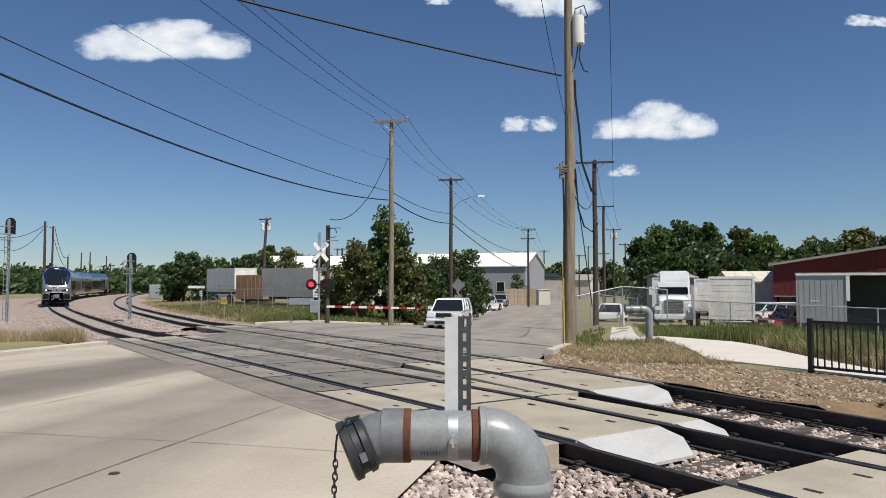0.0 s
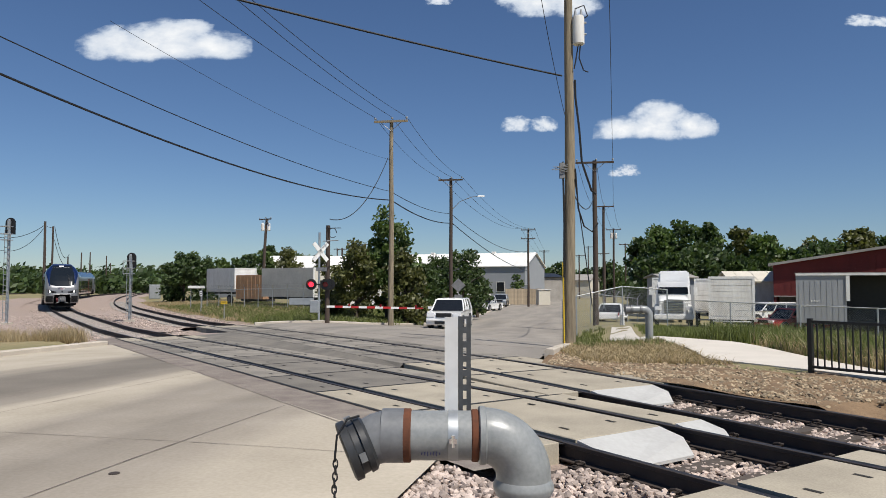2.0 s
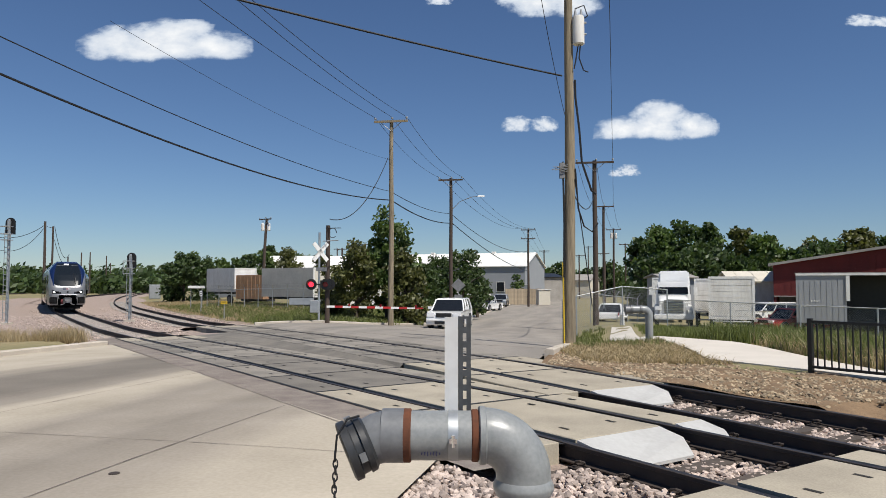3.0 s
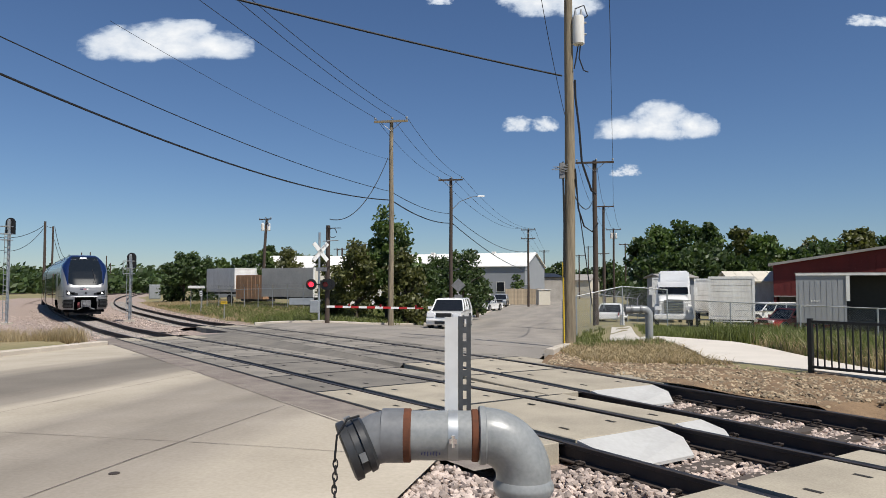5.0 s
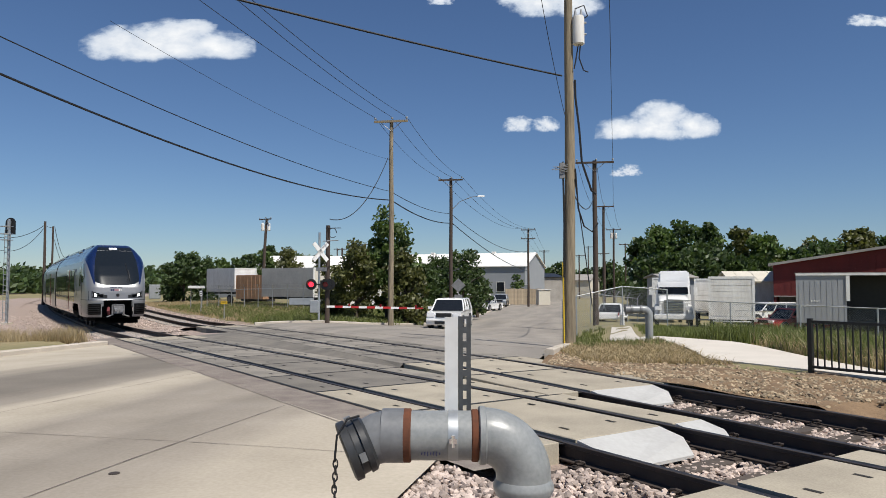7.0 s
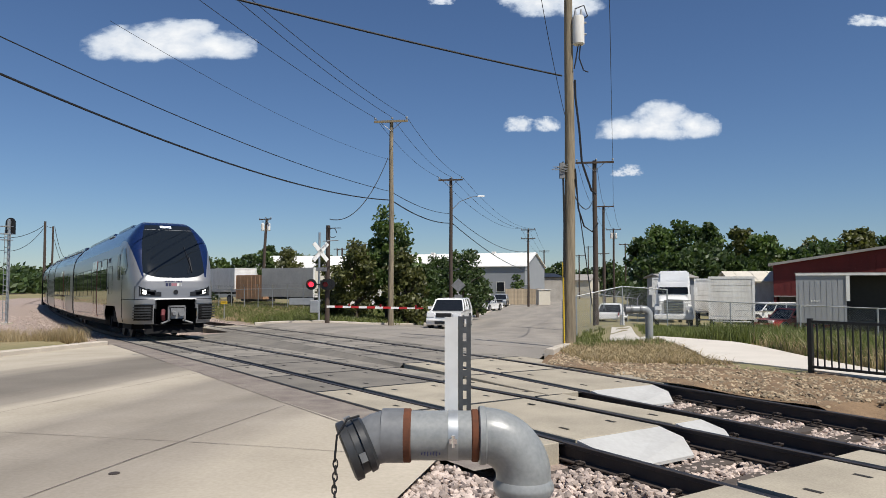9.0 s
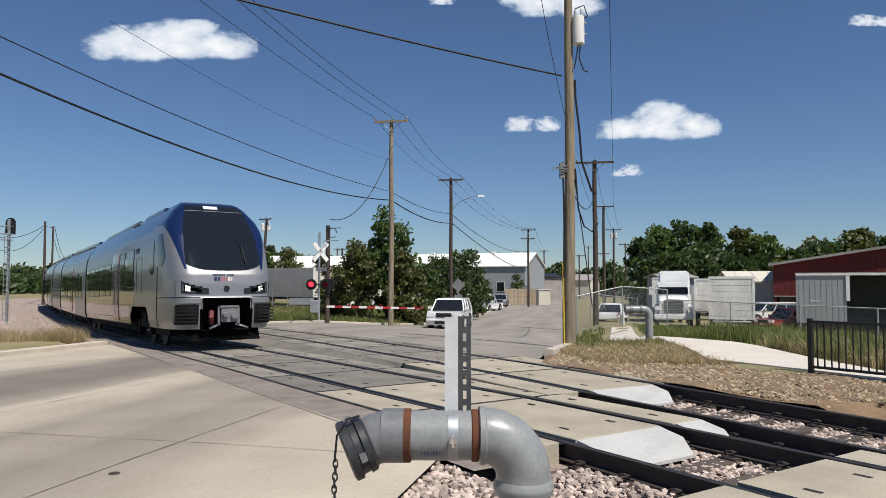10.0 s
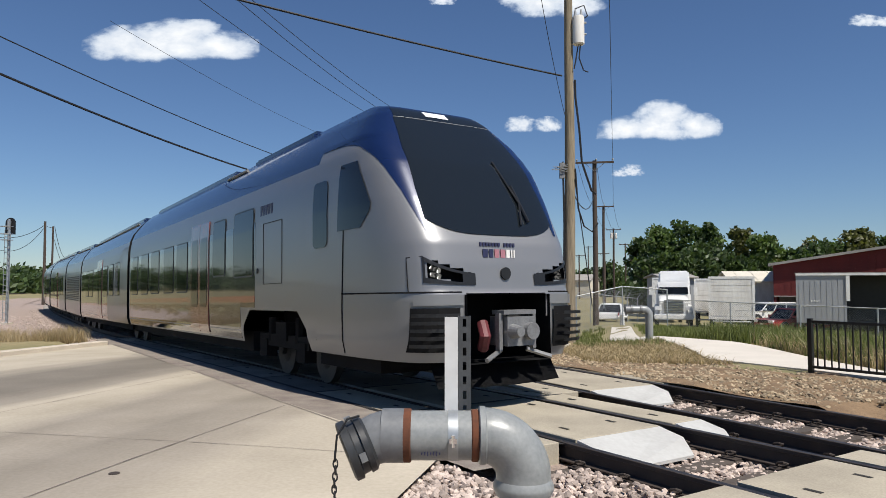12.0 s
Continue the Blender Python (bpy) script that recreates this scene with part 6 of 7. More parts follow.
def car(kind, x, y, z, heading, paint, label, L=5.1, W=2.0, H=1.92):
    """A car; its front looks along heading (degrees clockwise from north). Built with x forwards."""
    t = thing("car", pose(x, y, z, 0, 0, 90 - heading), label, "car", "vehicles")
    r = 0.38 if H > 1.7 else 0.33
    hl, hb = L / 2, H * (0.61 if kind == "suv" else 0.56)
    bm = bmesh.new()
    low = r * 0.75
    side = [(-hl, low + 0.1), (-hl + 0.05, hb * 0.95), (-hl + 0.2, hb), (hl - 1.0, hb), (hl - 0.15, hb * 0.93), (hl, hb * 0.72), (hl, low + 0.12), (hl - 0.12, low), (-hl + 0.12, low)]
    bridge(bm, [[Vector((px_, yy * W / 2 * k, pz)) for px_, pz in side] for yy, k in ((-1, 0.93), (-1, 1.0), (1, 1.0), (1, 0.93))])
    for v in bm.verts:
        if abs(v.co.y) > W / 2 * 0.95:
            v.co.z = low + (v.co.z - low) * 0.94
    bmesh.ops.bevel(bm, geom=[e for e in bm.edges if e.calc_length() > 0.3], offset=0.05, segments=2, affect="EDGES")
    part("body", bm, paint, t, "", True)
    # cabin
    if kind == "suv":
        lo, hi = (-hl + 0.08, hl - 1.35), (-hl + 0.35, hl - 2.05)
    elif kind == "pickup":
        lo, hi = (-0.55, hl - 1.4), (-0.35, hl - 2.1)
    else:
        lo, hi = (-hl + 0.55, hl - 1.15), (-hl + 1.35, hl - 2.0)
    wl, wh = W / 2 * 0.94, W / 2 * 0.76

    def cabin(k0, k1, grow):
        rings = []
        for f in (k0, k1):
            a, b = lo[0] + (hi[0] - lo[0]) * f, lo[1] + (hi[1] - lo[1]) * f
            w = wl + (wh - wl) * f + grow
            zz = hb - 0.03 + (H - 0.02 - hb) * f
            rings.append([Vector((a - grow, -w, zz)), Vector((b + grow, -w, zz)), Vector((b + grow, w, zz)), Vector((a - grow, w, zz))])
        return rings
    bm = bmesh.new()
    bridge(bm, cabin(0.0, 0.88, -0.012))
    part("glazing", bm, M["glass_dark"], t, "dark windows")
    bm = bmesh.new()
    bridge(bm, cabin(0.85, 1.0, 0.0))
    bmesh.ops.bevel(bm, geom=bm.edges[:], offset=0.035, segments=2, affect="EDGES")
    part("roof", bm, paint, t, "", True)
    c0, c1 = cabin(0.0, 0.9, 0.0)
    for k in (0, 1, 2, 3):
        bm = bmesh.new()
        tube(bm, [c0[k], c1[k]], 0.045, 6)
        part("pillar", bm, paint, t)
    for f in (0.36, 0.68):
        for s in (-1, 1):
            bm = bmesh.new()
            a = Vector((lo[0] + (lo[1] - lo[0]) * f, s * wl, hb))
            b = Vector((hi[0] + (hi[1] - hi[0]) * f, s * (wl + (wh - wl) * 0.9), H - 0.14))
            tube(bm, [a, b], 0.035, 6)
            part("pillar", bm, paint, t)
    if kind == "pickup":
        bm = bmesh.new()
        box(bm, (-hl + 0.9, 0, hb + 0.006), (1.5, W * 0.8, 0.02))
        part("load_bed", bm, M["black"], t)
    for s in (-1, 1):
        for xx in (hl - 0.95, -hl + 1.0):
            # black disc on the uncut body stands for the arch's shaded gap
            bm = bmesh.new()
            tube(bm, [(xx, s * (W / 2 - 0.2), r), (xx, s * (W / 2 + 0.004), r)], r * 1.16, 20)
            part("wheel_arch", bm, M["black"], t)
            wheel_at(t, xx, s * (W / 2 - 0.09), r)
        bm = bmesh.new()
        box(bm, (hl - 0.03, s * (W / 2 - 0.26), hb * 0.80), (0.14, 0.42, 0.19))
        part("headlight", bm, M["lamp_clear"], t)
        bm = bmesh.new()
        box(bm, (-hl + 0.01, s * (W / 2 - 0.16), hb * 0.82), (0.08, 0.2, 0.26))
        part("tail_light", bm, M["red_off"], t)
        bm = bmesh.new()
        box(bm, (lo[1] - 0.25, s * (W / 2 + 0.08), hb + 0.12), (0.12, 0.2, 0.16))
        part("mirror", bm, paint, t)
    bm = bmesh.new()
    box(bm, (hl + 0.0, 0, hb * 0.78), (0.06, W * 0.44, 0.24))
    part("grille", bm, M["black_paint"], t)
    bm = bmesh.new()
    box(bm, (hl + 0.02, 0, low + 0.16), (0.14, W * 0.5, 0.14))
    part("lower_grille", bm, M["black"], t)
    bm = bmesh.new()
    box(bm, (hl + 0.01, 0, low + 0.3), (0.16, W * 0.92, 0.13))
    bmesh.ops.bevel(bm, geom=bm.edges[:], offset=0.04, segments=2, affect="EDGES")
    part("bumper", bm, paint, t, "", True)
    bm = bmesh.new()
    box(bm, (hl + 0.095, 0, low + 0.3), (0.01, 0.3, 0.09))
    part("number_plate", bm, M["white_dirty"], t)
    return t


def gz(x, y):
    return land_at(x, y)


car("suv", 0.45, 41.5, gz(0.4, 41) + 0.01, 189.5, M["car_white"], "white sport utility vehicle waiting at the lowered gate", 5.0, 1.98, 1.78)
car("suv", 8.0, 98, gz(8.0, 98), 190, M["car_silver"], "silver sport utility vehicle parked beside the street", 4.6, 1.9, 1.75)
car("pickup", 5.3, 84, gz(5.3, 84), 205, M["car_white"], "white pickup truck parked on the grass", 5.4, 1.95, 1.8)
car("suv", 28.0, 175, -1.45, 250, M["car_white"], "white van parked far down the street", 5.4, 2.0, 2.2)
car("sedan", 12.9, 54, gz(12.9, 54), 20, M["car_white"], "white saloon car parked behind the fence", 4.7, 1.85, 1.45)
car("suv", 25.6, 56, gz(25.6, 56), 260, M["car_white"], "white estate car parked in the yard", 4.8, 1.85, 1.75)
car("pickup", 23.6, 48, gz(23.6, 48), 250, M["car_red"], "dark red pickup truck parked in tall weeds", 5.0, 1.9, 1.6)


def box_truck_body(x, y, z, heading, L, W, zb, zt, side_mat, end_mat, label, rear_door=True, wheels=True, name="truck_trailer"):
    """A box body on wheels; x runs along its length, its rear end at x = 0 looks back along heading."""
    t = thing(name, pose(x, y, z, 0, 0, 90 - heading), label, "trailer", "trailers")
    zb, zt = zb - z, zt - z
    bm = bmesh.new()
    box(bm, (L / 2, 0, (zb + zt) / 2), (L, W, zt - zb))
    part("box_body", bm, side_mat, t)
    if rear_door:
        bm = bmesh.new()
        box(bm, (-0.012, 0, (zb + zt) / 2 + 0.03), (0.03, W - 0.3, zt - zb - 0.34))
        d = part("rear_door", bm, end_mat, t, "white roll-up rear door")
        for s in (-1, 1):
            bm = bmesh.new()
            box(bm, (-0.02, s * (W / 2 - 0.07), (zb + zt) / 2), (0.06, 0.13, zt - zb))
            part("corner_post", bm, M["white"], t)
        bm = bmesh.new()
        box(bm, (-0.02, 0, zt - 0.06), (0.06, W - 0.28, 0.13))
        part("top_rail", bm, M["white"], t)
        bm = bmesh.new()
        box(bm, (-0.02, 0, zb + 0.05), (0.08, W - 0.28, 0.12))
        part("sill", bm, M["white_dirty"], t)
        for k in range(1, 6):
            bm = bmesh.new()
            zz = zb + 0.2 + (zt - zb - 0.35) * k / 6
            box(bm, (-0.03, 0, zz), (0.012, W - 0.32, 0.014))
            part("door_rib", bm, M["white_dirty"], d)
    n = int(L / 0.6)
    for s in (-1, 1) if name == "container" else ():
        for k in range(n + 1):
            bm = bmesh.new()
            box(bm, (L * k / n, s * (W / 2 + 0.008), (zb + zt) / 2), (0.05, 0.02, zt - zb - 0.12))
            part("side_rib", bm, side_mat, t)
    bm = bmesh.new()
    box(bm, (L / 2, 0, zb - 0.12), (L * 0.98, 0.9, 0.22))
    part("chassis", bm, M["black"], t)
    if wheels:
        for xx in (0.9, 1.9) if L > 6 else (1.2,):
            for s in (-1, 1):
                wheel_at(t, xx, s * (W / 2 - 0.2), 0.48, 0.3, M["dull_steel"])
        bm = bmesh.new()
        tube(bm, [(-0.05, -W / 2 + 0.2, 0.55), (-0.05, W / 2 - 0.2, 0.55)], 0.05, 6)
        part("under_ride_bar", bm, M["galv"], t)
    return t


z0 = gz(16.3, 41)
box_truck_body(16.3, 40, z0, 21, 6.2, 2.44, -0.50, 1.92, M["white_dirty"], M["white_dirty"], "white box truck seen from behind, standing in the yard")
box_truck_body(17.9, 46.8, gz(17.9, 47), 20, 7.0, 2.4, -0.4, 1.85, M["white_dirty"], M["white_dirty"], "grey-white box trailer parked beside a truck")
box_truck_body(18.4, 58, gz(18, 58), 17, 5.0, 2.4, -0.4, 2.0, M["white"], M["white"], "white box body behind the parked truck")
# whiter material on the end for sun, duller one on the side for shade
box_truck_body(-20.4, 73, gz(-20.4, 73), -45, 6.0, 2.5, 0.65, 3.1, M["white_dirty"], M["white"], "pale trailer behind the fence, its sunlit end coloured whiter than its shaded side")
box_truck_body(-16.7, 69, gz(-16.7, 69), -50, 4.5, 2.0, 0.0, 2.35, M["rust_sheet"], M["rust_sheet"], "rust-brown container behind the fence", False, False, "container")
# shaded side and sunlit end get a darker and a paler material
box_truck_body(-10.3, 61, gz(-10.3, 61), -54, 6.6, 2.5, 0.35, 2.88, M["trailer_shaded_grey"], M["wall_cream"], "large box trailer behind the fence, coloured grey on its shaded side and cream on its sunlit end")


def tractor():
    x, y = 14.2, 43.6
    t = thing("truck", pose(x, y, gz(x, y), 0, 0, 90 - 197), "white conventional lorry cab with a chrome grille parked in the yard", "truck", "vehicles")
    W = 2.4
    bm = bmesh.new()
    side = [(0.0, 0.75), (0.05, 1.55), (-0.15, 1.72), (-1.25, 1.95), (-1.35, 1.95), (-1.35, 0.7)]
    bridge(bm, [[Vector((a, yy * k, b)) for a, b in side] for yy, k in ((-1, 0.72), (-1, 0.9), (1, 0.9), (1, 0.72))])
    bmesh.ops.bevel(bm, geom=bm.edges[:], offset=0.05, segments=2, affect="EDGES")
    part("bonnet", bm, M["car_white"], t, "white sloping bonnet", True)
    bm = bmesh.new()
    box(bm, (-2.3, 0, 1.9), (2.0, 2.1, 1.75), None, (0.86, 0.92))
    bmesh.ops.bevel(bm, geom=bm.edges[:], offset=0.08, segments=2, affect="EDGES")
    part("cab", bm, M["car_white"], t, "", True)
    bm = bmesh.new()
    bm.faces.new([bm.verts.new(q) for q in ((-1.33, -0.92, 2.0), (-1.33, 0.92, 2.0), (-1.44, 0.86, 2.58), (-1.44, -0.86, 2.58))])
    bmesh.ops.solidify(bm, geom=bm.faces[:], thickness=-0.03)
    part("windscreen", bm, M["glass_dark"], t)
    bm = bmesh.new()
    box(bm, (-4.0, 0.1, 2.15), (1.5, 2.2, 2.7), None, (0.9, 0.86))
    bmesh.ops.bevel(bm, geom=bm.edges[:], offset=0.1, segments=2, affect="EDGES")
    part("sleeper", bm, M["car_white"], t, "tall white sleeper box", True)
    for s in (-1, 1):
        bm = bmesh.new()
        box(bm, (-2.0, s * 1.04, 2.25), (0.9, 0.03, 0.55))
        part("side_window", bm, M["glass_dark"], t)
        bm = bmesh.new()
        tube(bm, [(-0.9 + 0.62 * math.cos(a), s * 0.98, 0.62 + 0.62 * math.sin(a)) for a in np.linspace(0, math.pi, 10)], 0.16, 8)
        part("mudguard", bm, M["car_white"], t, "", True)
        bm = bmesh.new()
        box(bm, (0.0, s * 0.92, 1.15), (0.16, 0.36, 0.24))
        part("headlight", bm, M["lamp_clear"], t)
        bm = bmesh.new()
        box(bm, (-1.35, s * 1.35, 2.2), (0.1, 0.22, 0.5))
        part("mirror", bm, M["white"], t)
        for xx in (-0.85, -4.2):
            wheel_at(t, xx, s * 1.0, 0.5, 0.28)
    bm = bmesh.new()
    box(bm, (0.05, 0, 1.25), (0.08, 1.15, 0.78))
    g = part("grille", bm, M["dull_steel"], t)
    for k in range(7):
        bm = bmesh.new()
        box(bm, (0.1, 0, 0.95 + k * 0.1), (0.02, 1.12, 0.035))
        part("grille_bar", bm, M["chrome"], g)
    bm = bmesh.new()
    box(bm, (0.12, 0, 0.62), (0.22, 2.35, 0.34))
    bmesh.ops.bevel(bm, geom=bm.edges[:], offset=0.06, segments=2, affect="EDGES")
    part("bumper", bm, M["car_white"], t, "", True)
    bm = bmesh.new()
    box(bm, (-3.6, 0, 0.75), (3.0, 0.9, 0.25))
    part("chassis", bm, M["black"], t)


tractor()


# ---- buildings ----
def gable_building(name, label, a, b, depth, base, eave, ridge, wall_mat, roof_mat, overhang=0.3, ribs=True):
    """Front wall from a to b; the ridge runs parallel to it, depth / 2 behind."""
    a, b = Vector((*a, 0)), Vector((*b, 0))
    u = (b - a).normalized()
    L = (b - a).length
    ang = math.degrees(math.atan2(u.y, u.x))
    t = thing(name, pose(a.x, a.y, base, 0, 0, ang), label, "building", "buildings")
    e, r = eave - base, ridge - base
    w = 0.2
    for nm, pts in (("wall", [(0, 0), (L, 0), (L, w), (0, w)]), ("wall", [(0, depth - w), (L, depth - w), (L, depth), (0, depth)])):
        bm = bmesh.new()
        prism(bm, pts, -0.5, e)
        part(nm, bm, wall_mat, t)
    for x in (0, L - w):
        bm = bmesh.new()
        prof = [(w, -0.5), (depth - w, -0.5), (depth - w, e), (depth / 2, r - 0.05), (w, e)]
        bridge(bm, [[Vector((xx, yy, z)) for yy, z in prof] for xx in (x, x + w)])
        part("gable_wall", bm, wall_mat, t)
    for y0, y1 in ((-overhang, depth / 2), (depth + overhang, depth / 2)):
        bm = bmesh.new()
        k = (r - e) / (depth / 2)
        ze = e - overhang * k
        ring = [[Vector((xx, y0, ze)), Vector((xx, y1, r)), Vector((xx, y1, r + 0.12)), Vector((xx, y0, ze + 0.12))] for xx in (-overhang, L + overhang)]
        bridge(bm, ring)
        rf = part("roof", bm, roof_mat, t)
        if ribs:
            n = int(L / 1.5)
            bm = bmesh.new()
            box(bm, (0, 0, 0), (0.06, 1, 0.04))
            for q in range(n):
                xx = L * (q + 0.5) / n
                bm = bmesh.new()
                tube(bm, [(xx, y0, ze + 0.13), (xx, y1, r + 0.13)], 0.035, 4)
                part("roof_seam", bm, roof_mat, rf)
    return t


def opening(t, x, z0_, z1_, w, material, name="window", y=-0.02, d=0.08):
    bm = bmesh.new()
    box(bm, (x, y, (z0_ + z1_) / 2), (w, d, z1_ - z0_))
    f = part(name, bm, M["white_dirty"], t)
    bm = bmesh.new()
    box(bm, (x, y - d / 2, (z0_ + z1_) / 2), (w - 0.16, 0.03, z1_ - z0_ - 0.16))
    part("pane", bm, material, f)


wh = gable_building("warehouse", "grey metal warehouse with a white roof beside the street", (-11.4, 119.5), (12.8, 110.0), 12.9, -1.6, 4.25, 6.5, M["wall_grey"], M["roof_white"])
opening(wh, 22, 1.8, 3.4, 1.4, M["glass_dark"])
opening(wh, 25.5, 0.0, 3.0, 2.2, M["wall_grey"], "door")
for x in (8, 19):
    bm = bmesh.new()
    box(bm, (x, 6.2, 8.2), (0.6, 0.6, 0.5))
    part("roof_vent", bm, M["roof_white"], wh)
gable_building("warehouse", "low cream warehouse with a bright white roof", (-26.0, 98.0), (-9.0, 98.0), 14, -0.6, 3.6, 5.5, M["wall_cream"], M["roof_white"])
gable_building("shed", "long low shed with a grey roof behind the trees", (-36.0, 104.0), (-27.5, 100.0), 8, -0.4, 3.2, 3.7, M["wall_grey"], M["roof_grey"])
gable_building("house", "small tan house far down the street", (27.5, 152.0), (31.2, 150.0), 7, -1.6, 2.2, 3.4, M["wall_cream"], M["roof_grey"], ribs=False)
gable_building("shed", "dark shed with a low roof beside the street", (16.5, 122), (21.0, 124), 6, -1.5, 2.6, 3.2, M["roof_grey"], M["black_paint"], ribs=False)
gable_building("shed", "small shed with a tan metal roof", (27.0, 66.0), (33.0, 65.0), 6, -1.9, 1.7, 2.6, M["white_dirty"], M["wall_cream"])
gable_building("shed", "flat grey shed behind the parked truck", (20.5, 66.0), (23.5, 66.0), 5, -1.9, 2.05, 2.35, M["wall_grey"], M["roof_grey"], ribs=False)


def board_fence():
    t = thing("board_fence", pose(9.2, 103, -1.5, 0, 0, 14), "weathered wooden board fence beside the warehouse", "fence", "fences")
    bm = bmesh.new()
    box(bm, (0, 0, 1.1), (0.24, 0.03, 2.3))
    me = mesh_of("board", bm, M["wood_board"])
    for k in range(24):
        part("board", me, None, t, "", False, pose(k * 0.25, 0, 0.03 * math.sin(k * 5.1)))
    t2 = thing("storage_box", pose(14.2, 100.5, -1.5, 0, 0, 10), "small white storage box beside the fence", "storage box")
    bm = bmesh.new()
    box(bm, (0, 0, 1.05), (1.7, 1.4, 2.1))
    part("body", bm, M["wall_cream"], t2)
    bm = bmesh.new()
    box(bm, (0, 0, 2.13), (1.9, 1.6, 0.08))
    part("lid", bm, M["white_dirty"], t2)
    t3 = thing("site_wall", pose(1.6, 104, -1.5, 0, 0, 10), "white rendered yard wall behind the trees", "wall")
    bm = bmesh.new()
    box(bm, (2.3, 0, 0.9), (6.5, 0.2, 2.2))
    part("panel", bm, M["white"], t3)
    t4 = thing("site_wall", pose(-9.5, 66, -1.2, 0, 0, 5), "pale low yard wall behind the trees", "wall")
    bm = bmesh.new()
    box(bm, (4.2, 0, 1.1), (9.5, 0.2, 2.2))
    part("panel", bm, M["white_dirty"], t4)


board_fence()


def barn():
    """Red metal barn with its gable end to the yard, open below."""
    x0_, x1_, y, base = 27.1, 47.0, 58.0, -2.0
    t = thing("barn", pose(x0_, y, base, 0, 0, -27), "dark red metal barn with grey roof and open lower front", "building", "buildings")
    W, D = x1_ - x0_, 16
    e, r, o = 3.0 - base, 4.55 - base, 2.45
    bm = bmesh.new()
    prof = [(0, o), (W, o), (W, e), (W / 2, r), (0, e)]
    bridge(bm, [[Vector((a, yy, z)) for a, z in prof] for yy in (0, 0.15)])
    gw = part("gable_wall", bm, M["barn_red"], t)
    for k in range(1, 44):
        bm = bmesh.new()
        xx = W * k / 44
        top = e + (r - e) * (1 - abs(xx - W / 2) / (W / 2))
        box(bm, (xx, -0.01, (o + top) / 2), (0.05, 0.03, top - o - 0.1))
        part("wall_rib", bm, M["barn_red"], gw)
    for xx in (0, W - 0.2):
        bm = bmesh.new()
        prism(bm, [(xx, 0.15), (xx + 0.2, 0.15), (xx + 0.2, D), (xx, D)], -0.5, e)
        part("wall", bm, M["barn_red"], t)
    bm = bmesh.new()
    prism(bm, [(0.2, D - 0.2), (W - 0.2, D - 0.2), (W - 0.2, D), (0.2, D)], -0.5, e)
    part("wall", bm, M["barn_red"], t)
    for sgn in (-1, 1):
        bm = bmesh.new()
        xa, xb = (-0.35, W / 2) if sgn < 0 else (W + 0.35, W / 2)
        bridge(bm, [[Vector((xa, yy, e - 0.05)), Vector((xb, yy, r)), Vector((xb, yy, r + 0.2)), Vector((xa, yy, e + 0.15))] for yy in (-0.4, D + 0.2)])
        part("roof", bm, M["roof_grey"], t)
    for k in range(5):
        bm = bmesh.new()
        box(bm, (0.12 + k * (W - 0.24) / 4, 0.07, o / 2 - 0.2), (0.2, 0.14, o + 0.4))
        part("post", bm, M["barn_red"], t)
    bm = bmesh.new()
    box(bm, (W / 2, -0.03, o + 0.03), (W, 0.06, 0.1))
    part("lintel", bm, M["roof_grey"], t)


barn()


def open_store():
    """Grey corrugated store with a white-framed dark opening, before the barn."""
    x, y, base = 22.95, 46.0, -1.9
    t = thing("storage_shed", pose(x, y, base, 0, 0, -27), "grey metal storage shed with a white-framed dark opening", "building", "buildings")
    zb, zt, L, D = 0.9, 3.95, 9.0, 4.0
    bm = bmesh.new()
    box(bm, (1.43, 0, (zb + zt) / 2), (2.86, 0.06, zt - zb))
    sp = part("side_panel", bm, M["wall_grey"], t, "scuffed grey side panel")
    for k in range(9):
        bm = bmesh.new()
        box(bm, (0.17 + k * 0.32, -0.035, (zb + zt) / 2), (0.03, 0.02, zt - zb))
        part("panel_rib", bm, M["wall_grey"], sp)
    rnd = random.Random(3)
    for k in range(14):
        bm = bmesh.new()
        box(bm, (0.2 + k * 0.085, -0.05, (2.0 if k < 8 else 2.3) + rnd.uniform(-0.03, 0.03)), (0.05, 0.004, rnd.uniform(0.05, 0.14)))
        part("chalk_mark", bm, M["white"], sp)
    bm = bmesh.new()
    box(bm, (2.94, -0.03, (zb + zt) / 2 + 0.7), (0.2, 0.14, 1.6))
    part("door_jamb", bm, M["white"], t)
    bm = bmesh.new()
    box(bm, (L / 2, -0.03, zt + 0.05), (L, 0.14, 0.12))
    part("top_beam", bm, M["white"], t)
    bm = bmesh.new()
    box(bm, (L / 2, D / 2, zt + 0.14), (L + 0.1, D, 0.06))
    part("roof", bm, M["roof_grey"], t)
    # inner faces and piers are black to stand for shade inside and below
    for nm, c, s in (("back_wall", (L / 2, D, 2.0), (L, 0.06, 4.0)), ("end_wall", (0.03, D / 2, 2.0), (0.06, D - 0.1, 4.0)), ("end_wall", (L, D / 2, 2.0), (0.06, D - 0.1, 4.0)), ("floor", (L / 2, D / 2, zb - 0.05), (L - 0.2, D - 0.2, 0.1))):
        bm = bmesh.new()
        box(bm, c, s)
        part(nm, bm, M["black_paint"], t)
    for xx in (0.4, 3.0, 6.0, 8.7):
        bm = bmesh.new()
        box(bm, (xx, 0.4, zb / 2 - 0.2), (0.25, 0.25, zb + 0.3))
        part("pier", bm, M["black_paint"], t)


open_store()


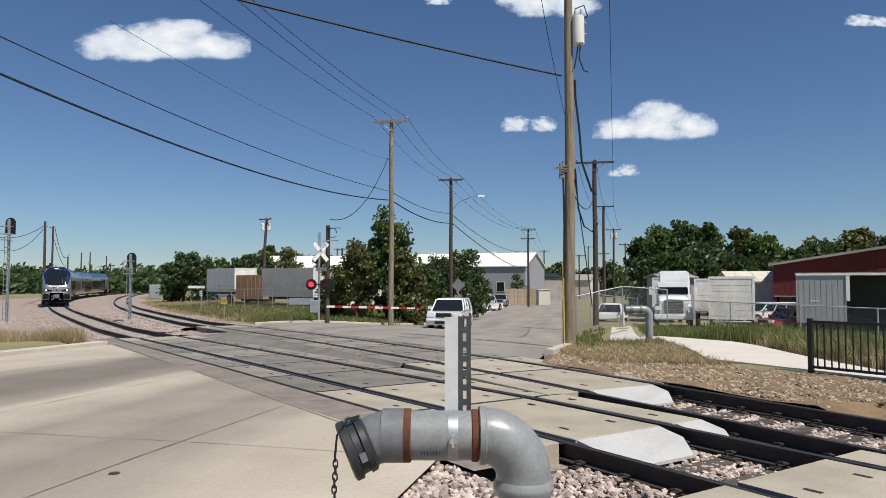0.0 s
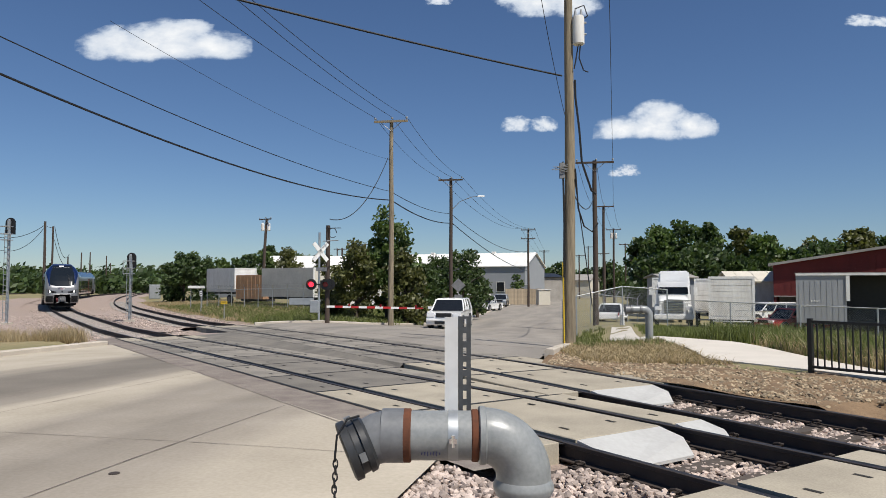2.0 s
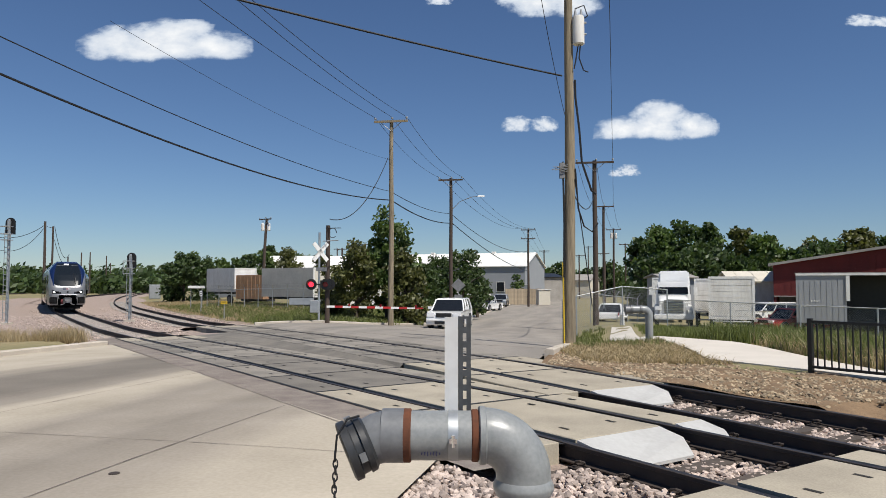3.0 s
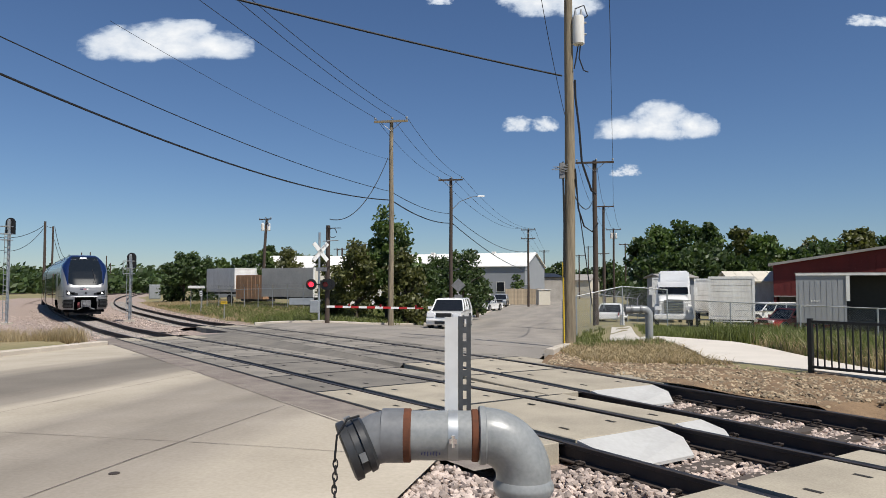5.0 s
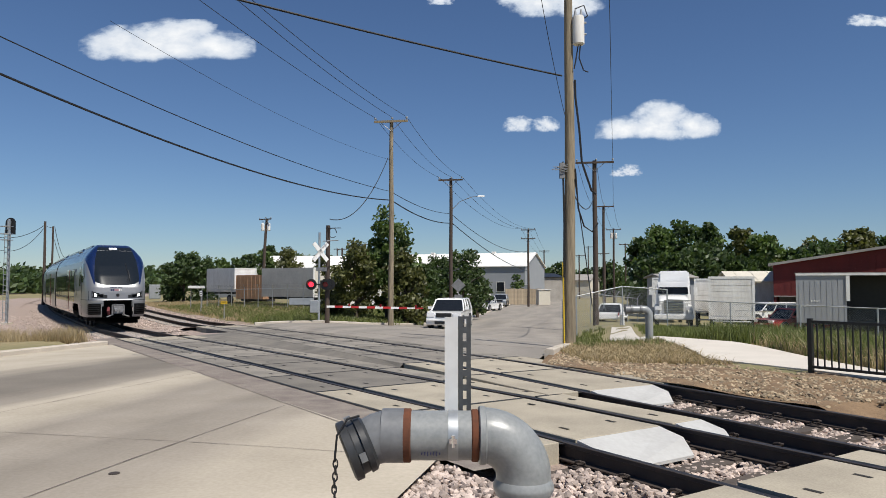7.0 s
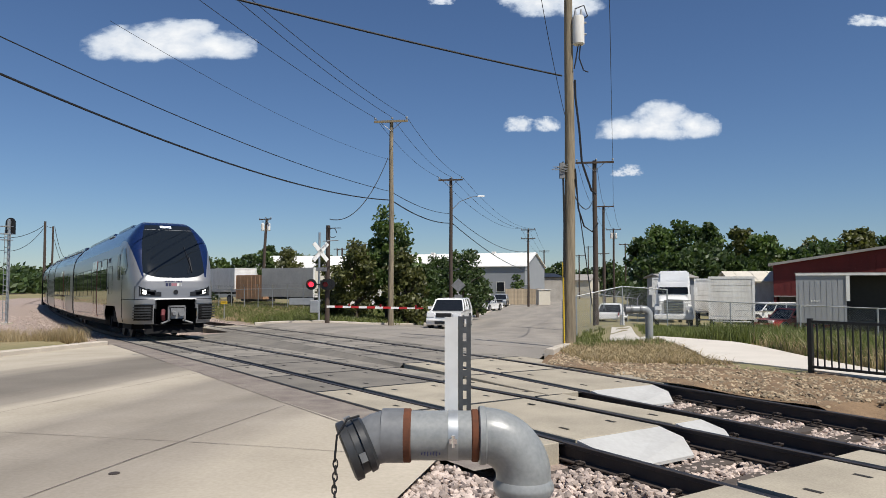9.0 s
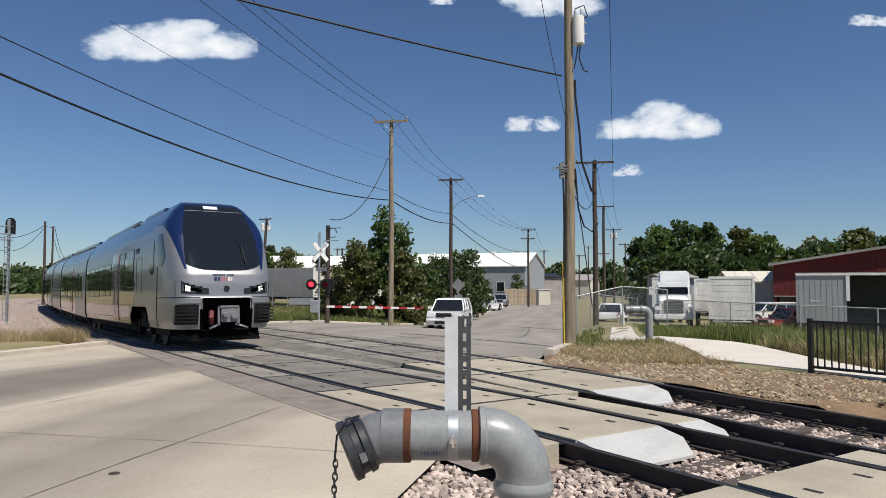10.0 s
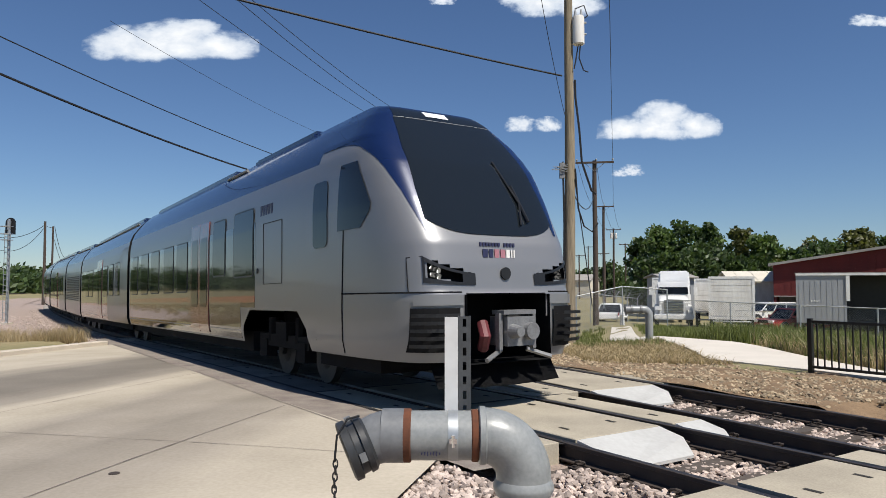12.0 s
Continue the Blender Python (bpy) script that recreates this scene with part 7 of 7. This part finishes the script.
def small_signs():
    def post_sign(name, x, y, h, plate, material, label, diamond=False, bars=None):
        z = gz(x, y)
        t = thing(name, pose(x, y, z), label, "sign", "signs")
        bm = bmesh.new()
        tube(bm, [(0, 0, -0.1), (0, 0, h)], 0.03, 8)
        part("post", bm, M["galv"], t)
        bm = bmesh.new()
        m = Matrix.Translation((0, -0.05, h)) @ (Matrix.Rotation(radians(45), 4, "Y") if diamond else Matrix.Identity(4))
        box(bm, (0, 0, 0), (plate[0], 0.02, plate[1]), m)
        p = part("plate", bm, material, t)
        if diamond:
            bm = bmesh.new()
            box(bm, (0, -0.05, h - 1.0), (0.6, 0.02, 0.6))
            part("small_plate", bm, material, t)
        for k in range(bars or 0):
            bm = bmesh.new()
            box(bm, (0, -0.065, h + plate[1] * 0.22 * (1 - 2 * k)), (plate[0] * 0.7, 0.004, plate[1] * 0.16))
            part("marking", bm, M["black_paint"], p)
    post_sign("road_sign", 1.15, 53.0, 2.9, (0.76, 0.76), M["dull_steel"], "grey back of a diamond road sign on a post", True)
    post_sign("track_marker", -13.9, 45.0, 1.0, (0.42, 0.18), M["yellow"], "small yellow railway marker on a post", False, 1)
    post_sign("track_marker", -18.8, 55.0, 1.5, (0.2, 0.42), M["white"], "narrow white railway marker with black bars", False, 2)
    t = thing("relay_cabinet", pose(-44.0, 108.0, gz(-44, 108) - 0.05, 0, 0, 25), "weathered grey railway relay cabinet beside the bushes", "cabinet")
    bm = bmesh.new()
    box(bm, (0, 0, 1.1), (1.6, 1.2, 2.2))
    bmesh.ops.bevel(bm, geom=bm.edges[:], offset=0.04, segments=1, affect="EDGES")
    part("body", bm, M["galv"], t)
    for s in (-1, 1):
        bm = bmesh.new()
        box(bm, (s * 0.39, -0.62, 1.1), (0.72, 0.04, 1.95))
        part("door", bm, M["galv"], t)
    t = thing("canopy", pose(-22.3, 64.0, gz(-22.3, 64), 0, 0, 0), "small white flat canopy on posts behind the fence", "canopy")
    bm = bmesh.new()
    box(bm, (0, 0, 2.0), (1.2, 1.0, 0.22))
    part("top", bm, M["white"], t)
    for s in (-1, 1):
        bm = bmesh.new()
        tube(bm, [(s * 0.5, 0, 0), (s * 0.5, 0, 1.9)], 0.04, 6)
        part("post", bm, M["galv"], t)
    t = thing("fire_hydrant", pose(9.3, 36.8, gz(9.3, 36.8)), "white fire hydrant in the grass", "hydrant")
    bm = bmesh.new()
    tube(bm, [(0, 0, 0), (0, 0, 0.5), (0, 0, 0.55), (0, 0, 0.68), (0, 0, 0.75)], [0.12, 0.12, 0.15, 0.12, 0.03], 12)
    part("barrel", bm, M["white"], t, "", True)
    bm = bmesh.new()
    tube(bm, [(-0.22, 0, 0.45), (0.22, 0, 0.45)], 0.07, 10)
    part("outlets", bm, M["white"], t, "", True)


small_signs()


# ---- plants ----
def leaf_cloud(rnd, blobs, n, size):
    V, F = [], []
    tot = sum(b[3] ** 2 for b in blobs)
    for bx, by, bz, br, sq in blobs:
        for _ in range(int(n * br ** 2 / tot)):
            d = Vector((rnd.gauss(0, 1), rnd.gauss(0, 1), rnd.gauss(0, 1))).normalized()
            k = br * (0.15 + 1.05 * rnd.random() ** 0.7)
            c = Vector((bx + d.x * k, by + d.y * k, bz + d.z * k * sq))
            a = Vector((rnd.gauss(0, 1), rnd.gauss(0, 1), rnd.gauss(0, 1))).normalized()
            b = a.orthogonal().normalized() * size * rnd.uniform(0.5, 1.2)
            e = a.cross(b).normalized() * size * rnd.uniform(0.35, 0.8)
            o = len(V)
            V += [tuple(c - b), tuple(c + e), tuple(c + b), tuple(c - e)]
            F.append((o, o + 1, o + 2, o + 3))
    return V, F


def tree(x, y, height, width, mt, seed, n=2600, size=0.22, label="leafy green tree", low=0.25, base=None, name="tree"):
    rnd = random.Random(seed)
    z = gz(x, y) if base is None else base
    t = thing(name, pose(x, y, z), label, "tree", "trees")
    bm = bmesh.new()
    tr = 0.03 * height + 0.03
    top = height * 0.62
    tube(bm, [(0, 0, -0.2), (0.05 * rnd.uniform(-1, 1), 0.1, top * 0.4), (0.2 * rnd.uniform(-1, 1), 0, top)], [tr, tr * 0.75, tr * 0.3], 8)
    for k in range(7):
        a = rnd.uniform(0, 6.28)
        h0 = top * rnd.uniform(0.3, 0.85)
        l = width * rnd.uniform(0.25, 0.42)
        tube(bm, [(0, 0, h0), (l * 0.5 * math.cos(a), l * 0.5 * math.sin(a), h0 + l * 0.45), (l * math.cos(a), l * math.sin(a), h0 + l * 0.7)], [tr * 0.45, tr * 0.3, tr * 0.1], 6)
    part("trunk", bm, M["bark"], t, "", True)
    blobs = []
    for k in range(48):
        f = rnd.random()
        zc = height * (low + (0.94 - low) * f)
        wmax = width / 2 * (0.55 + 0.45 * math.sin(math.pi * min(1, f * 0.9 + 0.12))) * (1.0 if f < 0.7 else 1.25 - 0.8 * (f - 0.4))
        a, q = rnd.uniform(0, 6.28), wmax * math.sqrt(rnd.random()) * 0.8
        blobs.append((q * math.cos(a), q * math.sin(a), zc, width * rnd.uniform(0.06, 0.16), rnd.uniform(0.6, 1.1)))
    blobs.append((0, 0, height * 0.55, width * 0.26, 1.1))
    V, F = leaf_cloud(rnd, blobs, n, size)
    part("crown", sheet("crown", V, F, mt), None, t)
    return t


tree(-3.6, 47.0, 7.7, 4.6, M["leaf"], 1, 6500, 0.16, "tall green tree behind a utility pole", 0.1)
tree(-5.6, 45.5, 5.0, 3.6, M["leaf_olive"], 2, 4200, 0.15, "olive-green bushy tree beside the signal", 0.05)
tree(-2.4, 45.0, 4.6, 3.4, M["leaf_olive"], 3, 4500, 0.15, "olive-green bushy tree beside the street", 0.05)
tree(-1.2, 49.0, 4.2, 2.8, M["leaf_dark"], 4, 3200, 0.15, "dark green bushy tree beside the street", 0.05)
tree(1.6, 60.0, 6.0, 4.8, M["leaf_dark"], 5, 5200, 0.17, "dark green spreading tree beside the street", 0.08)
tree(-0.3, 62.0, 5.4, 3.6, M["leaf_dark"], 6, 3200, 0.17, "dark green tree behind a parked vehicle", 0.08)
tree(3.2, 66.0, 4.6, 3.0, M["leaf_dark"], 7, 2500, 0.17, "small dark tree beside the street", 0.08)
tree(11.2, 107.0, 4.6, 2.6, M["leaf"], 8, 900, 0.2, "small green tree before the warehouse", 0.1)
tree(-7.6, 48.0, 3.6, 2.6, M["leaf_olive"], 9, 2000, 0.14, "thin olive bush behind the crossing signal", 0.05)
tree(-33.0, 90.0, 6.2, 6.4, M["leaf_dark"], 10, 4500, 0.25, "round dark green tree beside the railway", 0.02)
tree(-30.0, 88.0, 5.2, 5.0, M["leaf_dark"], 11, 3000, 0.25, "dark green bush beside the railway", 0.02)
tree(-20.2, 92.0, 6.6, 5.0, M["leaf_olive"], 12, 2600, 0.22, "thin olive tree before a white warehouse roof", 0.1)
tree(-24.0, 95.0, 6.4, 4.2, M["leaf"], 13, 2200, 0.24, "green tree beside a white warehouse roof", 0.05)
tree(-12.5, 72.0, 4.8, 3.0, M["leaf_olive"], 14, 1600, 0.18, "olive bush behind the grey trailer", 0.1)
rnd_t = random.Random(77)
for k in range(12):
    x = -38 + k * 2.6
    tree(x, 118 + rnd_t.uniform(-6, 6), rnd_t.uniform(6.0, 8.2), rnd_t.uniform(4.5, 6.5), M["leaf_dark"] if k % 3 else M["leaf"], 20 + k, 1500, 0.38, "dark green tree in the row behind the sheds", 0.08)
for k in range(30):
    x = 26.5 + k * 1.15
    y = 92 + rnd_t.uniform(-6, 10) - k * 0.1
    h = rnd_t.uniform(9.0, 11.2) - (1.2 if k > 14 else 0)
    tree(x, y, h, rnd_t.uniform(5.5, 7.5), (M["leaf"], M["leaf_dark"], M["leaf_olive"])[k % 3 if k > 9 else k % 2], 50 + k, 2300, 0.36, "tall green tree in the wood behind the yard", 0.05)
for k in range(14):
    tree(25 + k * 2.5, 84 + rnd_t.uniform(-3, 3), rnd_t.uniform(5, 7), rnd_t.uniform(5.5, 7.5), M["leaf_dark"], 90 + k, 1700, 0.36, "dark green undergrowth tree behind the yard", 0.0)
for k in range(8):
    tree(16 + k * 3.6, 160 + rnd_t.uniform(-12, 12), rnd_t.uniform(6, 9), 7, M["leaf_dark"], 120 + k, 900, 0.5, "dark green tree far down the street", 0.03)


def far_woods():
    rnd = random.Random(9)
    blobs = []
    for k in range(420):
        az = radians(rnd.uniform(-50, 50))
        d = rnd.uniform(230, 300)
        h = rnd.uniform(5, 8.5)
        blobs.append((d * math.sin(az), d * math.cos(az), -1 + h * 0.45, h * 0.62, 0.9))
    for k in range(150):
        az = radians(rnd.uniform(-33, -17))
        d = rnd.uniform(185, 225)
        h = rnd.uniform(3.5, 6.0)
        blobs.append((d * math.sin(az), d * math.cos(az), -1 + h * 0.4, h * 0.6, 0.9))
    V, F = leaf_cloud(rnd, blobs, 60000, 0.9)
    ob = new("far_woods", sheet("far_woods", V, F, M["leaf_dark"]))
    tagged(ob, "distant dark green belt of trees along the horizon", "woods", "", "stuff")


far_woods()


def blades(name, rnd, spots, h, w, mt, label, lean=0.35):
    V, F = [], []
    for x, y, z, k in spots:
        for _ in range(6):
            a = rnd.uniform(0, 6.28)
            hh = h * k * rnd.uniform(0.5, 1.15)
            lx, ly = lean * hh * rnd.gauss(0, 1), lean * hh * rnd.gauss(0, 1)
            ox, oy = rnd.gauss(0, 0.06), rnd.gauss(0, 0.06)
            ww = w * rnd.uniform(0.6, 1.3)
            dx, dy = ww * math.cos(a), ww * math.sin(a)
            o = len(V)
            bx, by = x + ox, y + oy
            V += [(bx - dx, by - dy, z - 0.03), (bx + dx, by + dy, z - 0.03), (bx + lx * 0.4 + dx * 0.7, by + ly * 0.4 + dy * 0.7, z + hh * 0.6), (bx + lx * 0.4 - dx * 0.7, by + ly * 0.4 - dy * 0.7, z + hh * 0.6), (bx + lx, by + ly, z + hh)]
            F += [(o, o + 1, o + 2, o + 3), (o + 3, o + 2, o + 4)]
    ob = new(name, sheet(name, V, F, mt))
    tagged(ob, label, "grass", "", "stuff")


def spots_in(rnd, n, fn, keep=lambda x, y: True):
    P = []
    while len(P) < n:
        x, y = fn()
        P.append((x, y))
    A = np.array(P)
    Z = land(A[:, 0], A[:, 1])
    rm = road_mask(A[:, 0], A[:, 1])
    s1, e1 = T1.near(A[:, 0], A[:, 1])
    s2, e2 = T2.near(A[:, 0], A[:, 1])
    ok = ~rm & (np.abs(e1) > 2.2) & (np.abs(e2) > 1.9)
    return [(x, y, z, 0.55 + 0.9 * rnd.random()) for (x, y), z, o in zip(P, Z, ok) if o and keep(x, y)]


def grass():
    rnd = random.Random(12)

    def on_track(tr, s0, s1, e0, e1):
        def fn():
            p = tr.at(rnd.uniform(s0, s1), rnd.uniform(e0, e1))[0]
            return p.x, p.y
        return fn

    def clumps(fn, n, spread):
        cs = [fn() for _ in range(n)]

        def one():
            x, y = rnd.choice(cs)
            return x + rnd.gauss(0, spread), y + rnd.gauss(0, spread)
        return one

    def rect(x0_, x1_, y0_, y1_):
        return lambda: (rnd.uniform(x0_, x1_), rnd.uniform(y0_, y1_))

    blades("dry_weeds", rnd, spots_in(rnd, 2600, clumps(on_track(T1, 24.2, 31, -10, -2.0), 46, 0.32)), 0.42, 0.009, M["grass_dry"], "tall dry straw-coloured weeds beside the ballast")
    blades("dry_weeds", rnd, spots_in(rnd, 1500, on_track(T1, 32, 75, -25, -7)), 0.35, 0.03, M["grass_dry"], "short dry grass beside the railway")
    blades("green_grass", rnd, spots_in(rnd, 5200, on_track(T2, 27, 70, 2.6, 13)), 0.2, 0.018, M["grass_green"], "rough green grass beside the far track")
    blades("dry_grass", rnd, spots_in(rnd, 4200, on_track(T2, 30, 85, 2.2, 12)), 0.16, 0.02, M["grass_dry"], "patches of dry grass beside the far track")
    blades("street_grass", rnd, spots_in(rnd, 3600, rect(-11, 1, 35, 62), lambda x, y: x < left_edge(y) - 0.3), 0.3, 0.018, M["grass_green"], "green grass below the trees")
    blades("street_grass", rnd, spots_in(rnd, 5200, rect(-2, 16, 56, 115), lambda x, y: left_edge(y) - 8 < x < left_edge(y) - 0.3), 0.25, 0.03, M["grass_green"], "green grass strip beside the street")
    near_x = lambda y: float(np.interp(y, [q[1] for q in PATH_NEAR], [q[0] for q in PATH_NEAR]))
    far_x = lambda y: float(np.interp(y, [q[1] for q in PATH_FAR], [q[0] for q in PATH_FAR]))
    off_path = lambda x, y: (x < near_x(y) - 0.1 or x > far_x(y) + 0.15) and (y < 21 or abs(x - np.interp(y, [21.2, 25, 31, 36], [5.5, 6.3, 7.8, 9.0])) > 0.75)
    blades("verge_weeds", rnd, spots_in(rnd, 5200, clumps(lambda: rect(8.4, 11.2, 17, 22.5)() if rnd.random() < 0.5 else rect(8.2, 13, 12.6, 17)(), 46, 0.45), lambda x, y: x > far_x(y) + 0.2 and x - far_x(y) < 6 and off_path(x, y)), 0.42, 0.011, M["grass_green"], "tall green weeds beside the footpath")
    blades("verge_straw", rnd, spots_in(rnd, 4200, clumps(rect(7.2, 15, 11.5, 19), 50, 0.4), lambda x, y: x > far_x(y) + 0.15 and off_path(x, y)), 0.36, 0.009, M["grass_dry"], "dry straw among the weeds")
    blades("yard_grass", rnd, spots_in(rnd, 4200, clumps(rect(4, 26, 22, 36), 200, 0.7), lambda x, y: off_path(x, y)), 0.17, 0.016, M["grass_green"], "green grass before the fence")
    blades("pole_grass", rnd, spots_in(rnd, 1500, rect(3.4, 7.5, 17.5, 26), off_path), 0.19, 0.010, M["grass_green"], "green grass round the foot of the pole")
    blades("dead_grass", rnd, spots_in(rnd, 3200, rect(2.8, 6.4, 13.6, 20), lambda x, y: x < near_x(y) - 0.1), 0.13, 0.010, M["grass_dry"], "flattened dead grass on the verge", 0.9)


grass()


# ---- clouds ----
def cloud_mat(seed):
    m = bpy.data.materials.new("cloud")
    m.use_nodes = True
    nt = m.node_tree
    nt.nodes.remove(nt.nodes["Principled BSDF"])
    # the sheet glows by itself in place of sunlight on the cloud
    em = nt.nodes.new("ShaderNodeEmission")
    tr = nt.nodes.new("ShaderNodeBsdfTransparent")
    mx = nt.nodes.new("ShaderNodeMixShader")
    tc = nt.nodes.new("ShaderNodeTexCoord")
    # soft body: distance from the middle, broken up by two scales of noise
    n1 = nt.nodes.new("ShaderNodeTexNoise")
    n1.inputs["Scale"].default_value, n1.inputs["Detail"].default_value, n1.inputs["Roughness"].default_value = 2.1, 7, 0.55
    mp = nt.nodes.new("ShaderNodeMapping")
    mp.inputs["Location"].default_value = (seed * 3.7, seed * 1.9, 0)
    nt.links.new(tc.outputs["UV"], mp.inputs["Vector"])
    mp.inputs["Scale"].default_value = (2.2, 1.2, 1)
    nt.links.new(mp.outputs[0], n1.inputs["Vector"])
    at = nt.nodes.new("ShaderNodeAttribute")
    at.attribute_name = "heap"
    add = nt.nodes.new("ShaderNodeMath")
    add.operation = "MULTIPLY_ADD"
    nt.links.new(n1.outputs[0], add.inputs[0])
    add.inputs[1].default_value = 1.15
    nt.links.new(at.outputs["Fac"], add.inputs[2])
    mr = nt.nodes.new("ShaderNodeMapRange")
    mr.interpolation_type = "SMOOTHSTEP"
    mr.inputs["From Min"].default_value, mr.inputs["From Max"].default_value = 0.64, 1.14
    nt.links.new(add.outputs[0], mr.inputs["Value"])
    # painted shading: blue-grey where the heap is thin, white where it is dense
    sh = nt.nodes.new("ShaderNodeMapRange")
    sh.inputs["From Min"].default_value, sh.inputs["From Max"].default_value = 0.9, 1.7
    nt.links.new(add.outputs[0], sh.inputs["Value"])
    cm = nt.nodes.new("ShaderNodeMix")
    cm.data_type = "RGBA"
    cm.inputs[6].default_value, cm.inputs[7].default_value = (0.46, 0.54, 0.66, 1), (0.92, 0.92, 0.91, 1)
    nt.links.new(sh.outputs[0], cm.inputs[0])
    nt.links.new(cm.outputs[2], em.inputs["Color"])
    nt.links.new(mr.outputs[0], mx.inputs[0])
    nt.links.new(tr.outputs[0], mx.inputs[1])
    nt.links.new(em.outputs[0], mx.inputs[2])
    nt.links.new(mx.outputs[0], nt.nodes["Material Output"].inputs["Surface"])
    return m


CLOUDS = []


def cloud(x, y, w, h, lumps, seed, d=2400.0, strength=1.0):
    """A far fair-weather cloud: a soft sheet high over the horizon; lumps are its heaps as (u, v, r)."""
    nx, ny = 40, 24
    V, F, den, uv = [], [], [], []
    for j in range(ny + 1):
        for i in range(nx + 1):
            u, v = i / nx * 2 - 1, j / ny * 2 - 1
            V.append((u * w, -0.12 * w * (1 - u * u) * (1 - v * v), v * h))
            q = max([0.0] + [1 - math.hypot((u - a) / r, (v - b) / (r * 1.5)) for a, b, r in lumps])
            flat = min(1.0, max(0.0, (v + 0.72) / 0.25))
            den.append((0.95 * q ** 0.7 if q > 0 else -0.35) * flat * strength - 0.35 * (1 - flat))
            uv.append((u, v))
    for j in range(ny):
        for i in range(nx):
            o = j * (nx + 1) + i
            F.append((o, o + 1, o + nx + 2, o + nx + 1))
    me = sheet("cloud", V, F, cloud_mat(seed))
    me.attributes.new("heap", "FLOAT", "POINT").data.foreach_set("value", den)
    ul = me.uv_layers.new(name="UVMap")
    for lp in me.loops:
        ul.data[lp.index].uv = uv[lp.vertex_index]
    ob = new("cloud", me)
    tagged(ob, "white fair-weather cloud in a blue sky", "cloud", "clouds")
    c = eye_point(x, y, d)
    ob.visible_shadow = False
    CLOUDS.append((ob, c))


K = 2400 / 1250
cloud(286, 72, 192 * K, 60 * K, [(-0.45, -0.1, 0.42), (0.05, 0.15, 0.42), (-0.1, -0.25, 0.6), (0.45, -0.2, 0.4), (0.2, 0.3, 0.3)], 1)
cloud(1156, 217, 132 * K, 52 * K, [(-0.45, -0.3, 0.4), (0.1, 0.25, 0.42), (0.0, -0.25, 0.55), (0.55, -0.15, 0.38)], 2)
cloud(935, 218, 62 * K, 27 * K, [(-0.35, -0.1, 0.5), (0.45, -0.1, 0.45)], 3, strength=0.8)
cloud(1107, 303, 42 * K, 17 * K, [(0.1, 0.0, 0.6), (-0.4, -0.3, 0.4)], 4, strength=0.7)
cloud(970, 2, 120 * K, 48 * K, [(-0.2, 0.1, 0.5), (0.3, 0.2, 0.6), (-0.5, 0.4, 0.4)], 5)
cloud(1545, 32, 55 * K, 18 * K, [(-0.2, 0.0, 0.6), (0.4, -0.1, 0.5)], 6, strength=0.8)
cloud(775, -6, 40 * K, 14 * K, [(0.0, 0.0, 0.7)], 7, strength=0.8)


def siding():
    """The third track, far off beyond the near one."""
    t = thing("railway_track", Matrix.Identity(4), "distant railway siding in dry grass", "railway track", "tracks", "structure")
    a, b = Vector((-62, 92, 0)), Vector((-98, 172, 0))
    n = Vector((b.y - a.y, a.x - b.x, 0)).normalized()
    for k in (-1, 1):
        bm = bmesh.new()
        pts = []
        for i in range(13):
            p = a.lerp(b, i / 12) + n * (k * HALF - 6 * math.sin(math.pi * i / 12))
            pts.append((p.x, p.y, land_at(p.x, p.y) + 0.16))
        tube(bm, pts, 0.09, 4)
        part("rail", bm, M["rail_side"], t)


siding()


motions()
